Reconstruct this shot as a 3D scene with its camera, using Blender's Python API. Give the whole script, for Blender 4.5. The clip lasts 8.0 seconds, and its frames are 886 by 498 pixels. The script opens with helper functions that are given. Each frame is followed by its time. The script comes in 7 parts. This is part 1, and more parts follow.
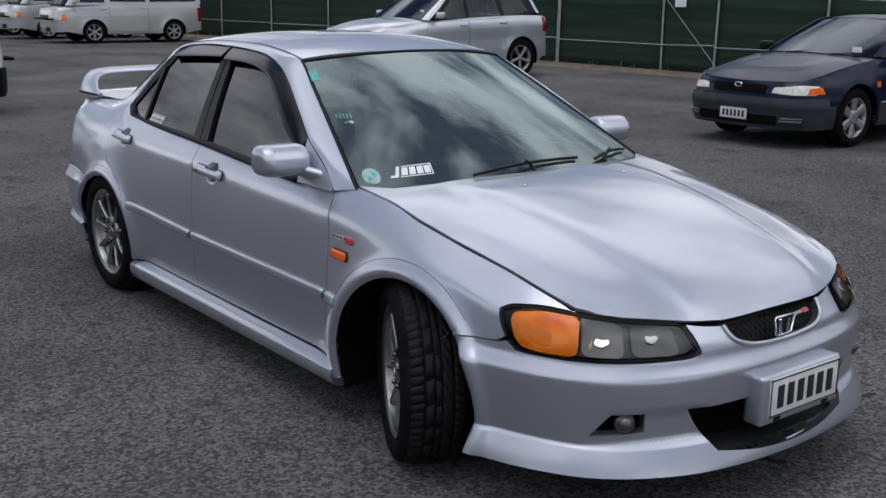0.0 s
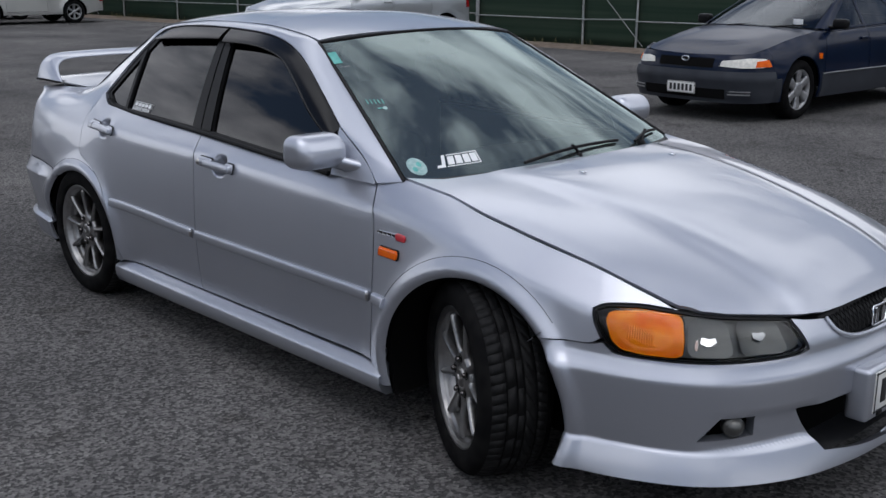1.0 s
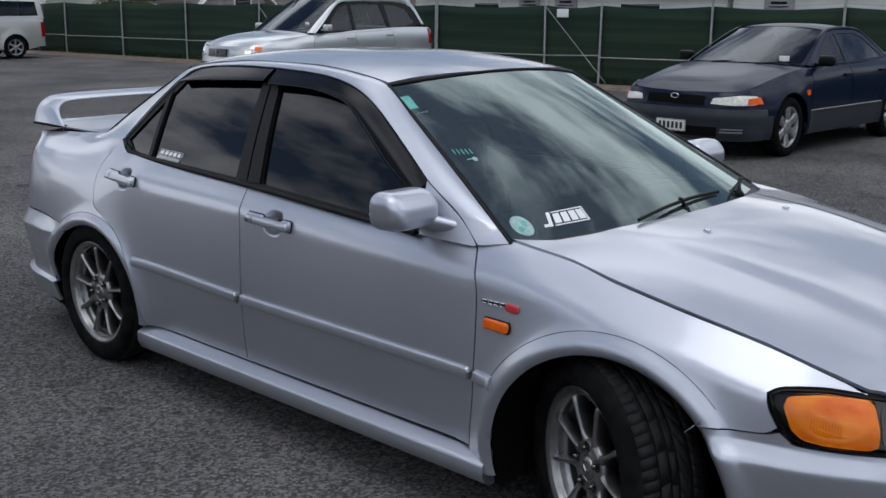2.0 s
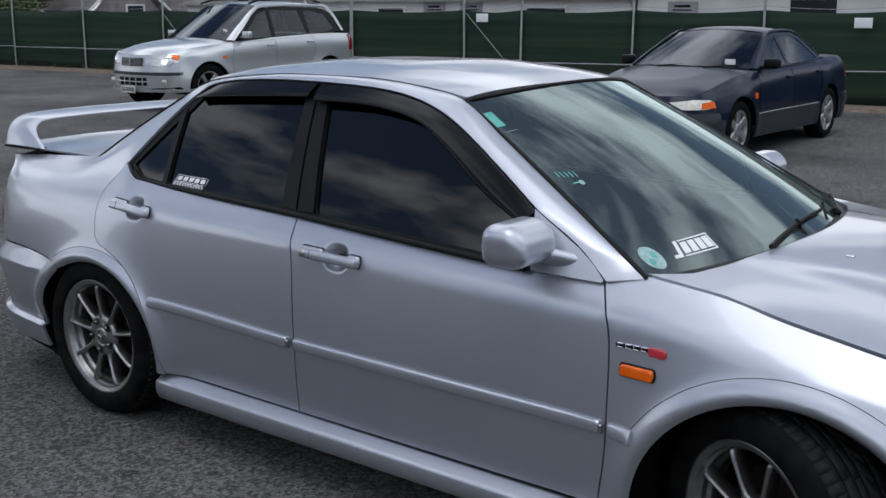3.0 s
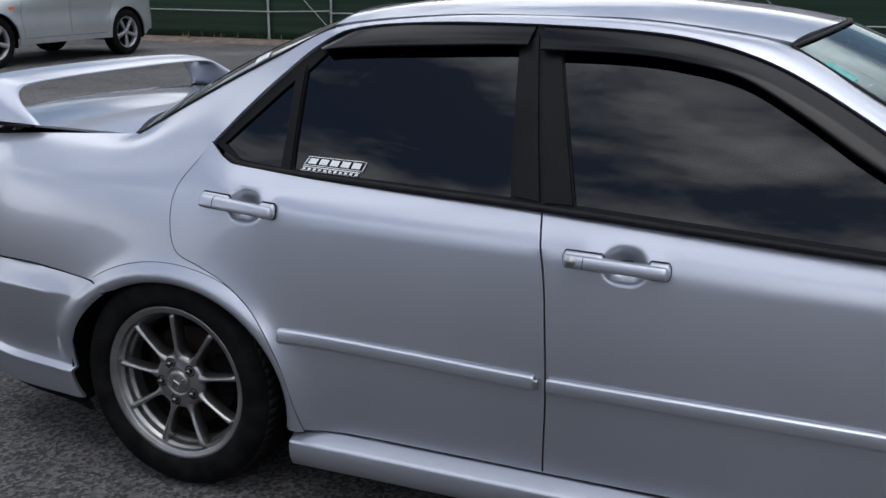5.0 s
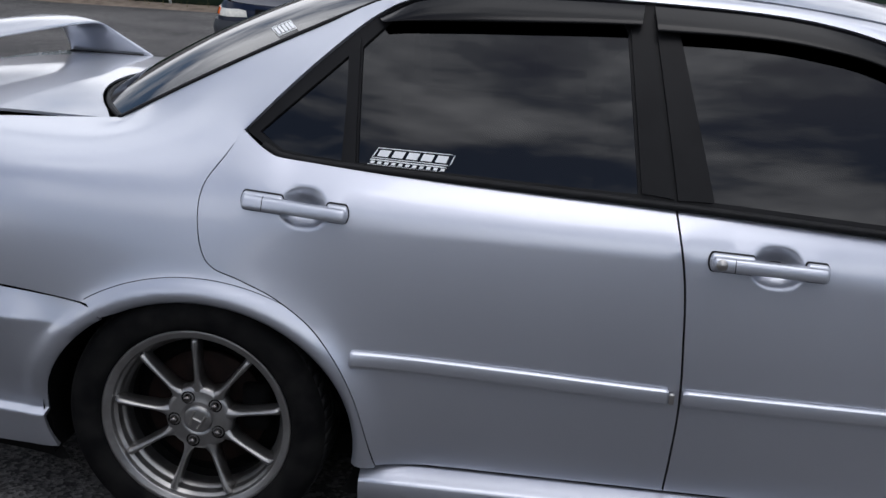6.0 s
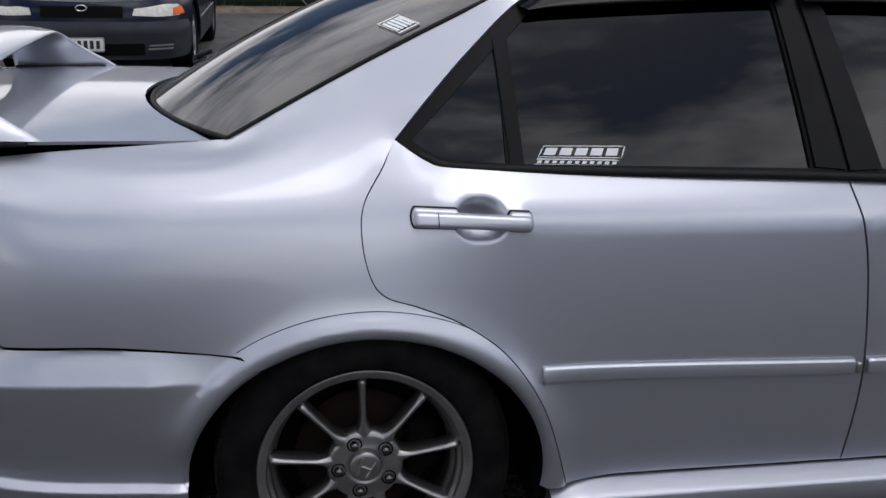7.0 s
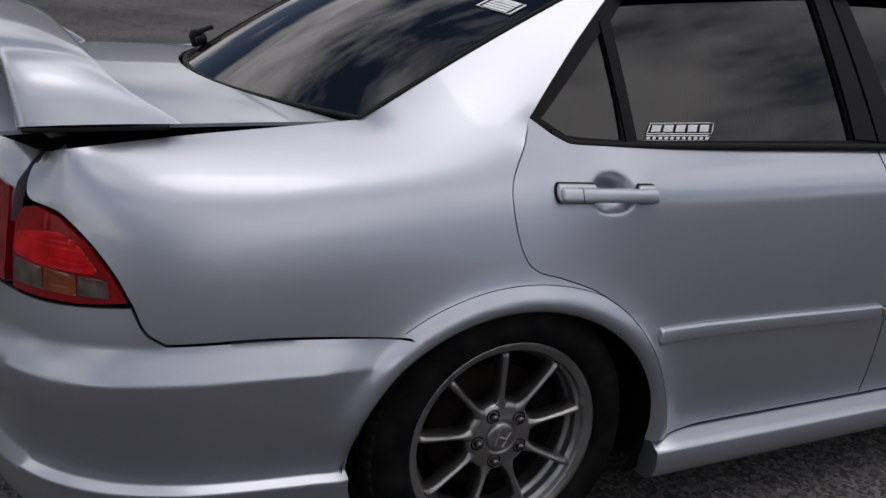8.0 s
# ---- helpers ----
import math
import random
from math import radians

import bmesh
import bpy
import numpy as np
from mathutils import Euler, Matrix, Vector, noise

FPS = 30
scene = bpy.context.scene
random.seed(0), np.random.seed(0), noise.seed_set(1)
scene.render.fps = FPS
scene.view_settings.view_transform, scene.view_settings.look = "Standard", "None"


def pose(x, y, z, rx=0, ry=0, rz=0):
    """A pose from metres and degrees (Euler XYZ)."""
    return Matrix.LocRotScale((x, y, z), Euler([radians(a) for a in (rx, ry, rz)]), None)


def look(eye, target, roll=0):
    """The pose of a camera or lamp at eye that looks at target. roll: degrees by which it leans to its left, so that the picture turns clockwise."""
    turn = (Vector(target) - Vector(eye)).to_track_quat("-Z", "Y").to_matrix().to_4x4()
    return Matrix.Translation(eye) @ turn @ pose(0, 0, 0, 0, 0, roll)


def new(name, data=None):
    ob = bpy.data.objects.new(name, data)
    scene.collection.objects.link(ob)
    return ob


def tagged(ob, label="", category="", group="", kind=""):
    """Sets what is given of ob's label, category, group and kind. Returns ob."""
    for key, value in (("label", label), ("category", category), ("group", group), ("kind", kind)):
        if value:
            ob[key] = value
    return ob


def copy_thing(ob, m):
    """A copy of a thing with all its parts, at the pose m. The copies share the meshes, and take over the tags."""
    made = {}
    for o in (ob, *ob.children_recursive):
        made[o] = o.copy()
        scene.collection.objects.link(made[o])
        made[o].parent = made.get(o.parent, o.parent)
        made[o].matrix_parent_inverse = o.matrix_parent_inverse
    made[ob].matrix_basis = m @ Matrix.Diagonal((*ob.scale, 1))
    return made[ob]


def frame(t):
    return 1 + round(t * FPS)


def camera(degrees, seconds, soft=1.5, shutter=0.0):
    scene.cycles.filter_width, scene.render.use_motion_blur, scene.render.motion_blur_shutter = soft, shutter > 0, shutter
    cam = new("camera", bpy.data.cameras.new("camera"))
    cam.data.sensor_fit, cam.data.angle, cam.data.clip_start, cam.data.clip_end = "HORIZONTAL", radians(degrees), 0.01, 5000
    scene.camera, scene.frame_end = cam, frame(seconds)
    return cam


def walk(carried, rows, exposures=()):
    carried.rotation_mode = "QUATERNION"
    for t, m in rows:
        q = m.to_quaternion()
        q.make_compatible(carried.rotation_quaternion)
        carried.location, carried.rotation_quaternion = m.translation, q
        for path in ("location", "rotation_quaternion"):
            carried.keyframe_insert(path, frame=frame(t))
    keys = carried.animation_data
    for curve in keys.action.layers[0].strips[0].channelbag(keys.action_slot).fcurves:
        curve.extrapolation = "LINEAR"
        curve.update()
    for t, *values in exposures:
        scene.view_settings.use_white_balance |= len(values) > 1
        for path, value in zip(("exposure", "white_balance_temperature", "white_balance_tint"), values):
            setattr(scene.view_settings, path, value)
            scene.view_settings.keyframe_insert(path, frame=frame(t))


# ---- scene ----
cam = camera(45.4, 8.0, soft=1.5)
PATH = [
    (0, (4.092, -2.774, 1.575), (2.557, -1.584, 1.102), 0.7),
    (0.5, (3.846, -2.876, 1.562), (2.372, -1.613, 1.08), 0.6),
    (1, (3.543, -2.99, 1.563), (2.134, -1.666, 1.05), 0.2),
    (1.5, (3.204, -2.966, 1.57), (1.807, -1.607, 1.117), -2.0),
    (1.7, (3.071, -2.989, 1.562), (1.686, -1.622, 1.101), -0.4),
    (2.8, (2.292, -3.176, 1.555), (1.082, -1.637, 1.148), -0.9),
    (3, (2.142, -3.147, 1.557), (0.956, -1.598, 1.116), -0.0),
    (3.5, (1.734, -3.173, 1.527), (0.63, -1.581, 1.028), 1.1),
    (4, (1.288, -3.231, 1.526), (0.416, -1.513, 0.988), 1.5),
    (4.5, (0.846, -3.134, 1.507), (0.017, -1.395, 0.97), -0.5),
    (4.7, (0.721, -3.102, 1.476), (-0.126, -1.369, 0.947), 0.3),
    (5.8, (-0.386, -3.047, 1.453), (-0.653, -1.141, 0.908), 2.0),
    (6, (-0.573, -3.013, 1.442), (-0.751, -1.105, 0.871), 3.6),
    (6.5, (-1.065, -2.943, 1.437), (-1.036, -1.051, 0.787), 3.0),
    (7, (-1.520, -2.803, 1.417), (-1.196, -0.921, 0.824), 1.2),
    (7.5, (-1.992, -2.713, 1.400), (-1.295, -0.934, 0.808), 3.1),
    (8, (-2.433, -2.571, 1.389), (-1.547, -0.883, 0.783), 4.2),
]
walk(cam, [(t, look(eye, target, roll)) for t, eye, target, roll in PATH], exposures=[(0, -.55, 6200, 14), (1.5, -.55, 6150, 12), (3.5, -.37, 6100, 11), (4.5, -.25, 6120, 12), (6, -.31, 6240, 13), (6.5, -.43, 6280, 14), (7, -.47, 6400, 14), (8, -.78, 6620, 15)])

# ---- sky and sun: bright broken cloud ----
SUN_ELEV, SUN_AZ = radians(68), radians(-80)   # azimuth: direction the light comes from, from +x towards +y
world = bpy.data.worlds.new("sky")
scene.world = world
world.use_nodes = True
wn, wl = world.node_tree.nodes, world.node_tree.links
wn.clear()
w_out = wn.new("ShaderNodeOutputWorld")
w_bg = wn.new("ShaderNodeBackground")
w_sky = wn.new("ShaderNodeTexSky")
w_sky.sky_type = "NISHITA"
w_sky.sun_disc = False
w_sky.sun_elevation, w_sky.sun_rotation = SUN_ELEV, radians(90) - SUN_AZ
w_co = wn.new("ShaderNodeTexCoord")
w_map = wn.new("ShaderNodeMapping")
w_map.inputs["Scale"].default_value = (1.0, 1.0, 2.074)
w_map.inputs["Location"].default_value = (-3.094, -7.095, -17.657)
w_noise = wn.new("ShaderNodeTexNoise")
w_noise.inputs["Scale"].default_value = 1.908
w_noise.inputs["Detail"].default_value = 8
w_noise.inputs["Roughness"].default_value = 0.58
w_ramp = wn.new("ShaderNodeValToRGB")
w_ramp.color_ramp.elements[0].position, w_ramp.color_ramp.elements[1].position = 0.434, 0.494
# thin cloud is grey, thick cloud lit white
w_ramp2 = wn.new("ShaderNodeValToRGB")
w_ramp2.color_ramp.elements[0].position, w_ramp2.color_ramp.elements[1].position = 0.485, 0.605
w_ramp2.color_ramp.elements[0].color = (8.2, 8.6, 9.4, 1)
w_ramp2.color_ramp.elements[1].color = (22.0, 22.2, 22.4, 1)
w_mix = wn.new("ShaderNodeMix")
w_mix.data_type = "RGBA"
wl.new(w_co.outputs["Generated"], w_map.inputs["Vector"])
wl.new(w_map.outputs["Vector"], w_noise.inputs["Vector"])
wl.new(w_noise.outputs["Fac"], w_ramp.inputs["Fac"])
wl.new(w_noise.outputs["Fac"], w_ramp2.inputs["Fac"])
wl.new(w_ramp.outputs["Color"], w_mix.inputs["Factor"])
wl.new(w_sky.outputs["Color"], w_mix.inputs["A"])
# cloud is brighter overhead than at the horizon
w_sep = wn.new("ShaderNodeSeparateXYZ")
w_up = wn.new("ShaderNodeMapRange")
w_up.inputs["From Min"].default_value, w_up.inputs["From Max"].default_value = 0.0, 1.0
w_up.inputs["To Min"].default_value, w_up.inputs["To Max"].default_value = 0.86, 1.16
w_mul = wn.new("ShaderNodeMix")
w_mul.data_type, w_mul.blend_type = "RGBA", "MULTIPLY"
w_mul.inputs["Factor"].default_value = 1.0
wl.new(w_co.outputs["Generated"], w_sep.inputs["Vector"])
wl.new(w_sep.outputs["Z"], w_up.inputs["Value"])
wl.new(w_ramp2.outputs["Color"], w_mul.inputs["A"])
wl.new(w_up.outputs["Result"], w_mul.inputs["B"])
wl.new(w_mul.outputs["Result"], w_mix.inputs["B"])
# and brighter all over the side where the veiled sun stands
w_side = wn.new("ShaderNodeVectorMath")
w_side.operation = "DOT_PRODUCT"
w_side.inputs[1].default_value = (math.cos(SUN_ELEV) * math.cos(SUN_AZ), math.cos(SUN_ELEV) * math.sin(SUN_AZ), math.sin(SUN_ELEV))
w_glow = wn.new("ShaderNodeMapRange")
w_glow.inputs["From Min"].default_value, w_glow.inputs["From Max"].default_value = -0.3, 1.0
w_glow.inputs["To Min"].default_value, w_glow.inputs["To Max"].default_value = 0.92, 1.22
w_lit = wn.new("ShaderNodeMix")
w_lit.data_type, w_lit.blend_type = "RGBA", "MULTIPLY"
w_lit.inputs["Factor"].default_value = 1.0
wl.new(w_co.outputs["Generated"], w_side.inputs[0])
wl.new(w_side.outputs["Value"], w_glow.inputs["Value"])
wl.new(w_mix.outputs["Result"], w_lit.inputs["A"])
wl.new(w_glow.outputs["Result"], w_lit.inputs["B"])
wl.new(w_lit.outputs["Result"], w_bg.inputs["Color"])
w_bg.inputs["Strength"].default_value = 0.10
wl.new(w_bg.outputs["Background"], w_out.inputs["Surface"])

sun_data = bpy.data.lights.new("sun", "SUN")
sun_data.energy, sun_data.angle, sun_data.color = 0.52, radians(24), (1.0, 0.96, 0.92)
sun = new("sun", sun_data)
sun_dir = Vector((math.cos(SUN_ELEV) * math.cos(SUN_AZ), math.cos(SUN_ELEV) * math.sin(SUN_AZ), math.sin(SUN_ELEV)))
sun.matrix_world = look(sun_dir * 50, (0, 0, 0))
scene.view_settings.exposure = 0.0

# ---- materials ----
def material(name, colour=(0.5, 0.5, 0.5), rough=0.5, metal=0.0, coat=0.0, spec=0.5, emit=None, strength=0.0):
    m = bpy.data.materials.new(name)
    m.use_nodes = True
    b = m.node_tree.nodes["Principled BSDF"]
    b.inputs["Base Color"].default_value = (*colour, 1)
    b.inputs["Roughness"].default_value = rough
    b.inputs["Metallic"].default_value = metal
    b.inputs["Coat Weight"].default_value = coat
    b.inputs["Coat Roughness"].default_value = 0.03
    b.inputs["Specular IOR Level"].default_value = spec
    return m


def varied(name, c1, c2, scale, rough=(0.4, 0.6), metal=0.0, coat=0.0, bump=0.0, bump_scale=200.0, detail=6.0, spec=0.5, low=0.35, high=0.65, stretch=(1, 1, 1)):
    """Two colours mixed by noise, uneven gloss and a fine bump, in object space."""
    m = material(name, c1, rough[0], metal, coat, spec)
    n, l = m.node_tree.nodes, m.node_tree.links
    b = n["Principled BSDF"]
    co = n.new("ShaderNodeTexCoord")
    mp = n.new("ShaderNodeMapping")
    mp.inputs["Scale"].default_value = stretch
    l.new(co.outputs["Object"], mp.inputs["Vector"])
    t = n.new("ShaderNodeTexNoise")
    t.inputs["Scale"].default_value, t.inputs["Detail"].default_value = scale, detail
    l.new(mp.outputs["Vector"], t.inputs["Vector"])
    r = n.new("ShaderNodeMapRange")
    r.inputs["From Min"].default_value, r.inputs["From Max"].default_value = low, high
    l.new(t.outputs["Fac"], r.inputs["Value"])
    mix = n.new("ShaderNodeMix")
    mix.data_type = "RGBA"
    mix.inputs["A"].default_value, mix.inputs["B"].default_value = (*c1, 1), (*c2, 1)
    l.new(r.outputs["Result"], mix.inputs["Factor"])
    l.new(mix.outputs["Result"], b.inputs["Base Color"])
    rr = n.new("ShaderNodeMapRange")
    rr.inputs["To Min"].default_value, rr.inputs["To Max"].default_value = rough
    l.new(t.outputs["Fac"], rr.inputs["Value"])
    l.new(rr.outputs["Result"], b.inputs["Roughness"])
    if bump:
        f = n.new("ShaderNodeTexNoise")
        f.inputs["Scale"].default_value, f.inputs["Detail"].default_value = bump_scale, 3.0
        l.new(mp.outputs["Vector"], f.inputs["Vector"])
        bp = n.new("ShaderNodeBump")
        bp.inputs["Strength"].default_value, bp.inputs["Distance"].default_value = bump, 0.002
        l.new(f.outputs["Fac"], bp.inputs["Height"])
        l.new(bp.outputs["Normal"], b.inputs["Normal"])
    return m


def car_paint(name, c1, c2, metal, rough, flake=0.06):
    """Metallic base with fine flakes under a clear coat."""
    m = varied(name, c1, c2, 1.3, (rough - 0.03, rough + 0.05), metal, 1.0)
    n, l = m.node_tree.nodes, m.node_tree.links
    b = n["Principled BSDF"]
    b.inputs["Coat Roughness"].default_value = 0.05
    co = n.new("ShaderNodeTexCoord")
    v = n.new("ShaderNodeTexNoise")
    v.inputs["Scale"].default_value, v.inputs["Detail"].default_value = 900.0, 2.0
    l.new(co.outputs["Object"], v.inputs["Vector"])
    bp = n.new("ShaderNodeBump")
    bp.inputs["Strength"].default_value, bp.inputs["Distance"].default_value = flake, 0.001
    l.new(v.outputs["Fac"], bp.inputs["Height"])
    l.new(bp.outputs["Normal"], b.inputs["Normal"])
    return m


def glass(name, tint, ior=1.5, rough=0.0, film=0.0, shine=(1, 1, 1)):
    """A pane: clear or tinted see-through with a mirror gloss at its surface."""
    m = bpy.data.materials.new(name)
    m.use_nodes = True
    n, l = m.node_tree.nodes, m.node_tree.links
    n.clear()
    out = n.new("ShaderNodeOutputMaterial")
    tr = n.new("ShaderNodeBsdfTransparent")
    tr.inputs["Color"].default_value = (*tint, 1)
    gl = n.new("ShaderNodeBsdfGlossy")
    gl.inputs["Roughness"].default_value = rough
    gl.inputs["Color"].default_value = (*shine, 1)
    fr = n.new("ShaderNodeFresnel")
    fr.inputs["IOR"].default_value = ior
    mx = n.new("ShaderNodeMixShader")
    l.new(fr.outputs["Fac"], mx.inputs["Fac"])
    l.new(tr.outputs["BSDF"], mx.inputs[1])
    l.new(gl.outputs["BSDF"], mx.inputs[2])
    if film:
        # a pale teal diffuse film: cloud reflection and haze put into the pane's colour
        df = n.new("ShaderNodeBsdfDiffuse")
        df.inputs["Color"].default_value = (0.70, 0.80, 0.78, 1)
        fm = n.new("ShaderNodeMixShader")
        co = n.new("ShaderNodeTexCoord")
        nz = n.new("ShaderNodeTexNoise")
        nz.inputs["Scale"].default_value, nz.inputs["Detail"].default_value = 3.0, 6.0
        mr = n.new("ShaderNodeMapRange")
        mr.inputs["To Min"].default_value, mr.inputs["To Max"].default_value = film * 0.6, film * 1.4
        l.new(co.outputs["Object"], nz.inputs["Vector"])
        l.new(nz.outputs["Fac"], mr.inputs["Value"])
        l.new(mr.outputs["Result"], fm.inputs["Fac"])
        l.new(mx.outputs["Shader"], fm.inputs[1])
        l.new(df.outputs["BSDF"], fm.inputs[2])
        l.new(fm.outputs["Shader"], out.inputs["Surface"])
        return m
    l.new(mx.outputs["Shader"], out.inputs["Surface"])
    return m


SILVER = car_paint("silver_metallic_paint", (0.45, 0.47, 0.525), (0.48, 0.50, 0.555), 0.84, 0.37)
SILVER_PLASTIC = car_paint("silver_painted_plastic", (0.45, 0.47, 0.525), (0.48, 0.50, 0.55), 0.84, 0.37)
TINTED = glass("tinted_glass", (0.012, 0.012, 0.013), 1.5)
REAR_TINT = glass("rear_tinted_glass", (0.02, 0.02, 0.022), 1.6)
SCREEN = glass("windscreen_glass", (0.30, 0.40, 0.38), 2.15, rough=.03, film=.035, shine=(0.84, 1.0, 0.98))
CLEAR = glass("clear_lens", (0.94, 0.95, 0.95), 1.3)
BLACK_RUBBER = varied("black_rubber", (0.006, 0.006, 0.0065), (0.012, 0.012, 0.0125), 30, (0.5, 0.75), spec=.2)
BLACK_TRIM = varied("black_trim", (0.004, 0.004, 0.0045), (0.007, 0.007, 0.0075), 12, (0.32, 0.48), spec=.15)
VISOR = varied("smoked_acrylic", (0.003, 0.003, 0.0035), (0.005, 0.005, 0.0055), 10, (0.10, 0.16), spec=.2)
# near-black colour that stands in for shade in gaps, wells and undersides
SHADE_BLACK = material("dark_inner", (0.004, 0.004, 0.004), 0.95, spec=0.1)
TREAD = varied("tread_rubber", (0.006, 0.006, 0.0062), (0.013, 0.0128, 0.0126), 40, (0.6, 0.8), bump=0.3, bump_scale=300, spec=0.2)
TYRE = varied("tyre_rubber", (0.004, 0.004, 0.0045), (0.011, 0.0108, 0.0105), 18, (0.8, 0.95), bump=0.3, bump_scale=300, spec=0.06)
GUNMETAL = varied("gunmetal_wheel", (0.28, 0.275, 0.27), (0.35, 0.345, 0.34), 25, (0.30, 0.40), metal=0.92, bump=0.1)
# shade behind the spokes is put into the near-black barrel and disc colours
RIM_SHADE = varied("inner_barrel", (0.006, 0.006, 0.006), (0.014, 0.013, 0.012), 25, (0.6, 0.8), spec=.2)
STEEL = varied("brushed_steel", (0.35, 0.34, 0.33), (0.45, 0.44, 0.42), 30, (0.3, 0.45), metal=1.0)
RUST_SHADE = varied("rusty_disc", (0.006, 0.003, 0.002), (0.016, 0.008, 0.006), 22, (0.6, 0.8), spec=.15)
CHROME = material("chrome", (0.75, 0.76, 0.78), 0.08, 1.0)
DARK_CHROME = material("dark_chrome", (0.14, 0.13, 0.125), 0.18, 1.0)
HEAD_AMBER = varied("headlight_amber", (0.95, 0.22, 0.0), (1.0, 0.36, 0.0), 38, (0.22, 0.34), spec=0.2)
AMBER = varied("amber_lens", (0.70, 0.095, 0.0), (0.82, 0.15, 0.002), 14, (0.10, 0.2), coat=0.5, spec=0.3)
RED_LENS = varied("red_lens", (0.15, 0.0015, 0.003), (0.26, 0.003, 0.006), 16, (0.10, 0.18), coat=0.5, spec=.3)
BRIGHT_RED = varied("bright_red_lens", (0.40, 0.003, 0.005), (0.62, 0.008, 0.012), 30, (0.12, 0.2), coat=0.3, spec=.3)
CLEAR_LENS = varied("milky_lens", (0.045, 0.030, 0.027), (0.10, 0.082, 0.072), 25, (0.15, 0.25), coat=.4)
WHITE_PRINT = varied("white_print", (0.72, 0.74, 0.74), (0.80, 0.81, 0.81), 40, (0.4, 0.6))
BLACK_PRINT = varied("black_print", (0.012, 0.012, 0.013), (0.02, 0.02, 0.02), 40, (0.4, 0.6))
PLATE_WHITE = varied("plate_white", (0.66, 0.66, 0.63), (0.76, 0.76, 0.72), 20, (0.35, 0.5))
RED_PRINT = varied("red_enamel", (0.42, 0.02, 0.03), (0.5, 0.03, 0.04), 30, (0.25, 0.35), coat=0.6)
TEAL_PRINT = varied("teal_sticker", (0.06, 0.32, 0.28), (0.12, 0.42, 0.38), 60, (0.4, 0.6))
PALE_TEAL = varied("pale_teal_sticker", (0.22, 0.36, 0.35), (0.36, 0.50, 0.49), 60, (0.4, 0.6))
CLOTH = varied("dark_seat_cloth", (0.03, 0.03, 0.033), (0.05, 0.05, 0.055), 60, (0.8, 0.95))
DASH = varied("dashboard_plastic", (0.025, 0.026, 0.028), (0.04, 0.04, 0.043), 40, (0.6, 0.8))


# ---- building tools ----
from mathutils.geometry import delaunay_2d_cdt


def part(name, bm, mat, parent=None, label="", smooth=True):
    """Links a bmesh as one mesh object, under a thing or a part."""
    me = bpy.data.meshes.new(name)
    bm.to_mesh(me)
    bm.free()
    me.materials.append(mat)
    if smooth:
        me.polygons.foreach_set("use_smooth", [True] * len(me.polygons))
    ob = new(name, me)
    ob.parent = parent
    return tagged(ob, label) if label else ob


def thing(name, label, category, group="", kind=""):
    return tagged(new(name), label, category, group, kind)


def pchip(pts):
    """A smooth curve through (x, y) pairs that does not overshoot."""
    x = np.array([p[0] for p in pts], float)
    y = np.array([p[1] for p in pts], float)
    h = np.diff(x)
    d = np.diff(y) / h
    m = np.zeros(len(x))
    m[0], m[-1] = d[0], d[-1]
    for i in range(1, len(x) - 1):
        if d[i - 1] * d[i] > 0:
            a, b = 2 * h[i] + h[i - 1], h[i] + 2 * h[i - 1]
            m[i] = (a + b) / (a / d[i - 1] + b / d[i])

    def f(q):
        q = np.clip(np.asarray(q, float), x[0], x[-1])
        i = np.clip(np.searchsorted(x, q, side="right") - 1, 0, len(h) - 1)
        t = (q - x[i]) / h[i]
        return (2 * t**3 - 3 * t**2 + 1) * y[i] + (t**3 - 2 * t**2 + t) * h[i] * m[i] + (3 * t**2 - 2 * t**3) * y[i + 1] + (t**3 - t**2) * h[i] * m[i + 1]

    return f


def catmull(points, n=24, closed=False):
    """Points along a Catmull-Rom curve through the given ones."""
    p = np.array(points, float)
    q = np.vstack([p[-1:], p, p[:2]]) if closed else np.vstack([2 * p[0] - p[1], p, 2 * p[-1] - p[-2]])
    out = []
    for i in range(1, len(q) - 2):
        t = np.linspace(0, 1, n, endpoint=False)[:, None]
        a, b, c, d = q[i - 1], q[i], q[i + 1], q[i + 2]
        out.append(0.5 * (2 * b + (c - a) * t + (2 * a - 5 * b + 4 * c - d) * t * t + (3 * b - a - 3 * c + d) * t**3))
    return np.vstack(out) if closed else np.vstack(out + [p[-1:]])


def chain(*runs):
    """One outline from runs of points: a run is smoothed through its points, its ends stay corners."""
    out = []
    for run in runs:
        c = catmull(run, 10) if len(run) > 2 else np.array(run, float)
        for q in c:
            if not out or np.hypot(*(q - out[-1])) > 1e-5:
                out.append(q)
    if np.hypot(*(out[0] - out[-1])) < 1e-5:
        out.pop()
    return np.array(out)


def resample(poly, step):
    """Even points along a closed outline; sharp corners stay."""
    out = []
    for a, b in zip(poly, np.roll(poly, -1, axis=0)):
        k = max(1, int(np.ceil(np.hypot(*(b - a)) / step)))
        for i in range(k):
            out.append(a + (b - a) * i / k)
    out = np.array(out)
    keep = [0]
    for i in range(1, len(out)):
        if np.hypot(*(out[i] - out[keep[-1]])) > step * 0.35:
            keep.append(i)
    return out[keep]


def inside(poly, pts):
    x, y = pts[:, 0], pts[:, 1]
    r = np.zeros(len(pts), bool)
    for (x1, y1), (x2, y2) in zip(poly, np.roll(poly, -1, axis=0)):
        c = ((y1 > y) != (y2 > y)) & (x < (x2 - x1) * (y - y1) / (y2 - y1 + 1e-15) + x1)
        r ^= c
    return r


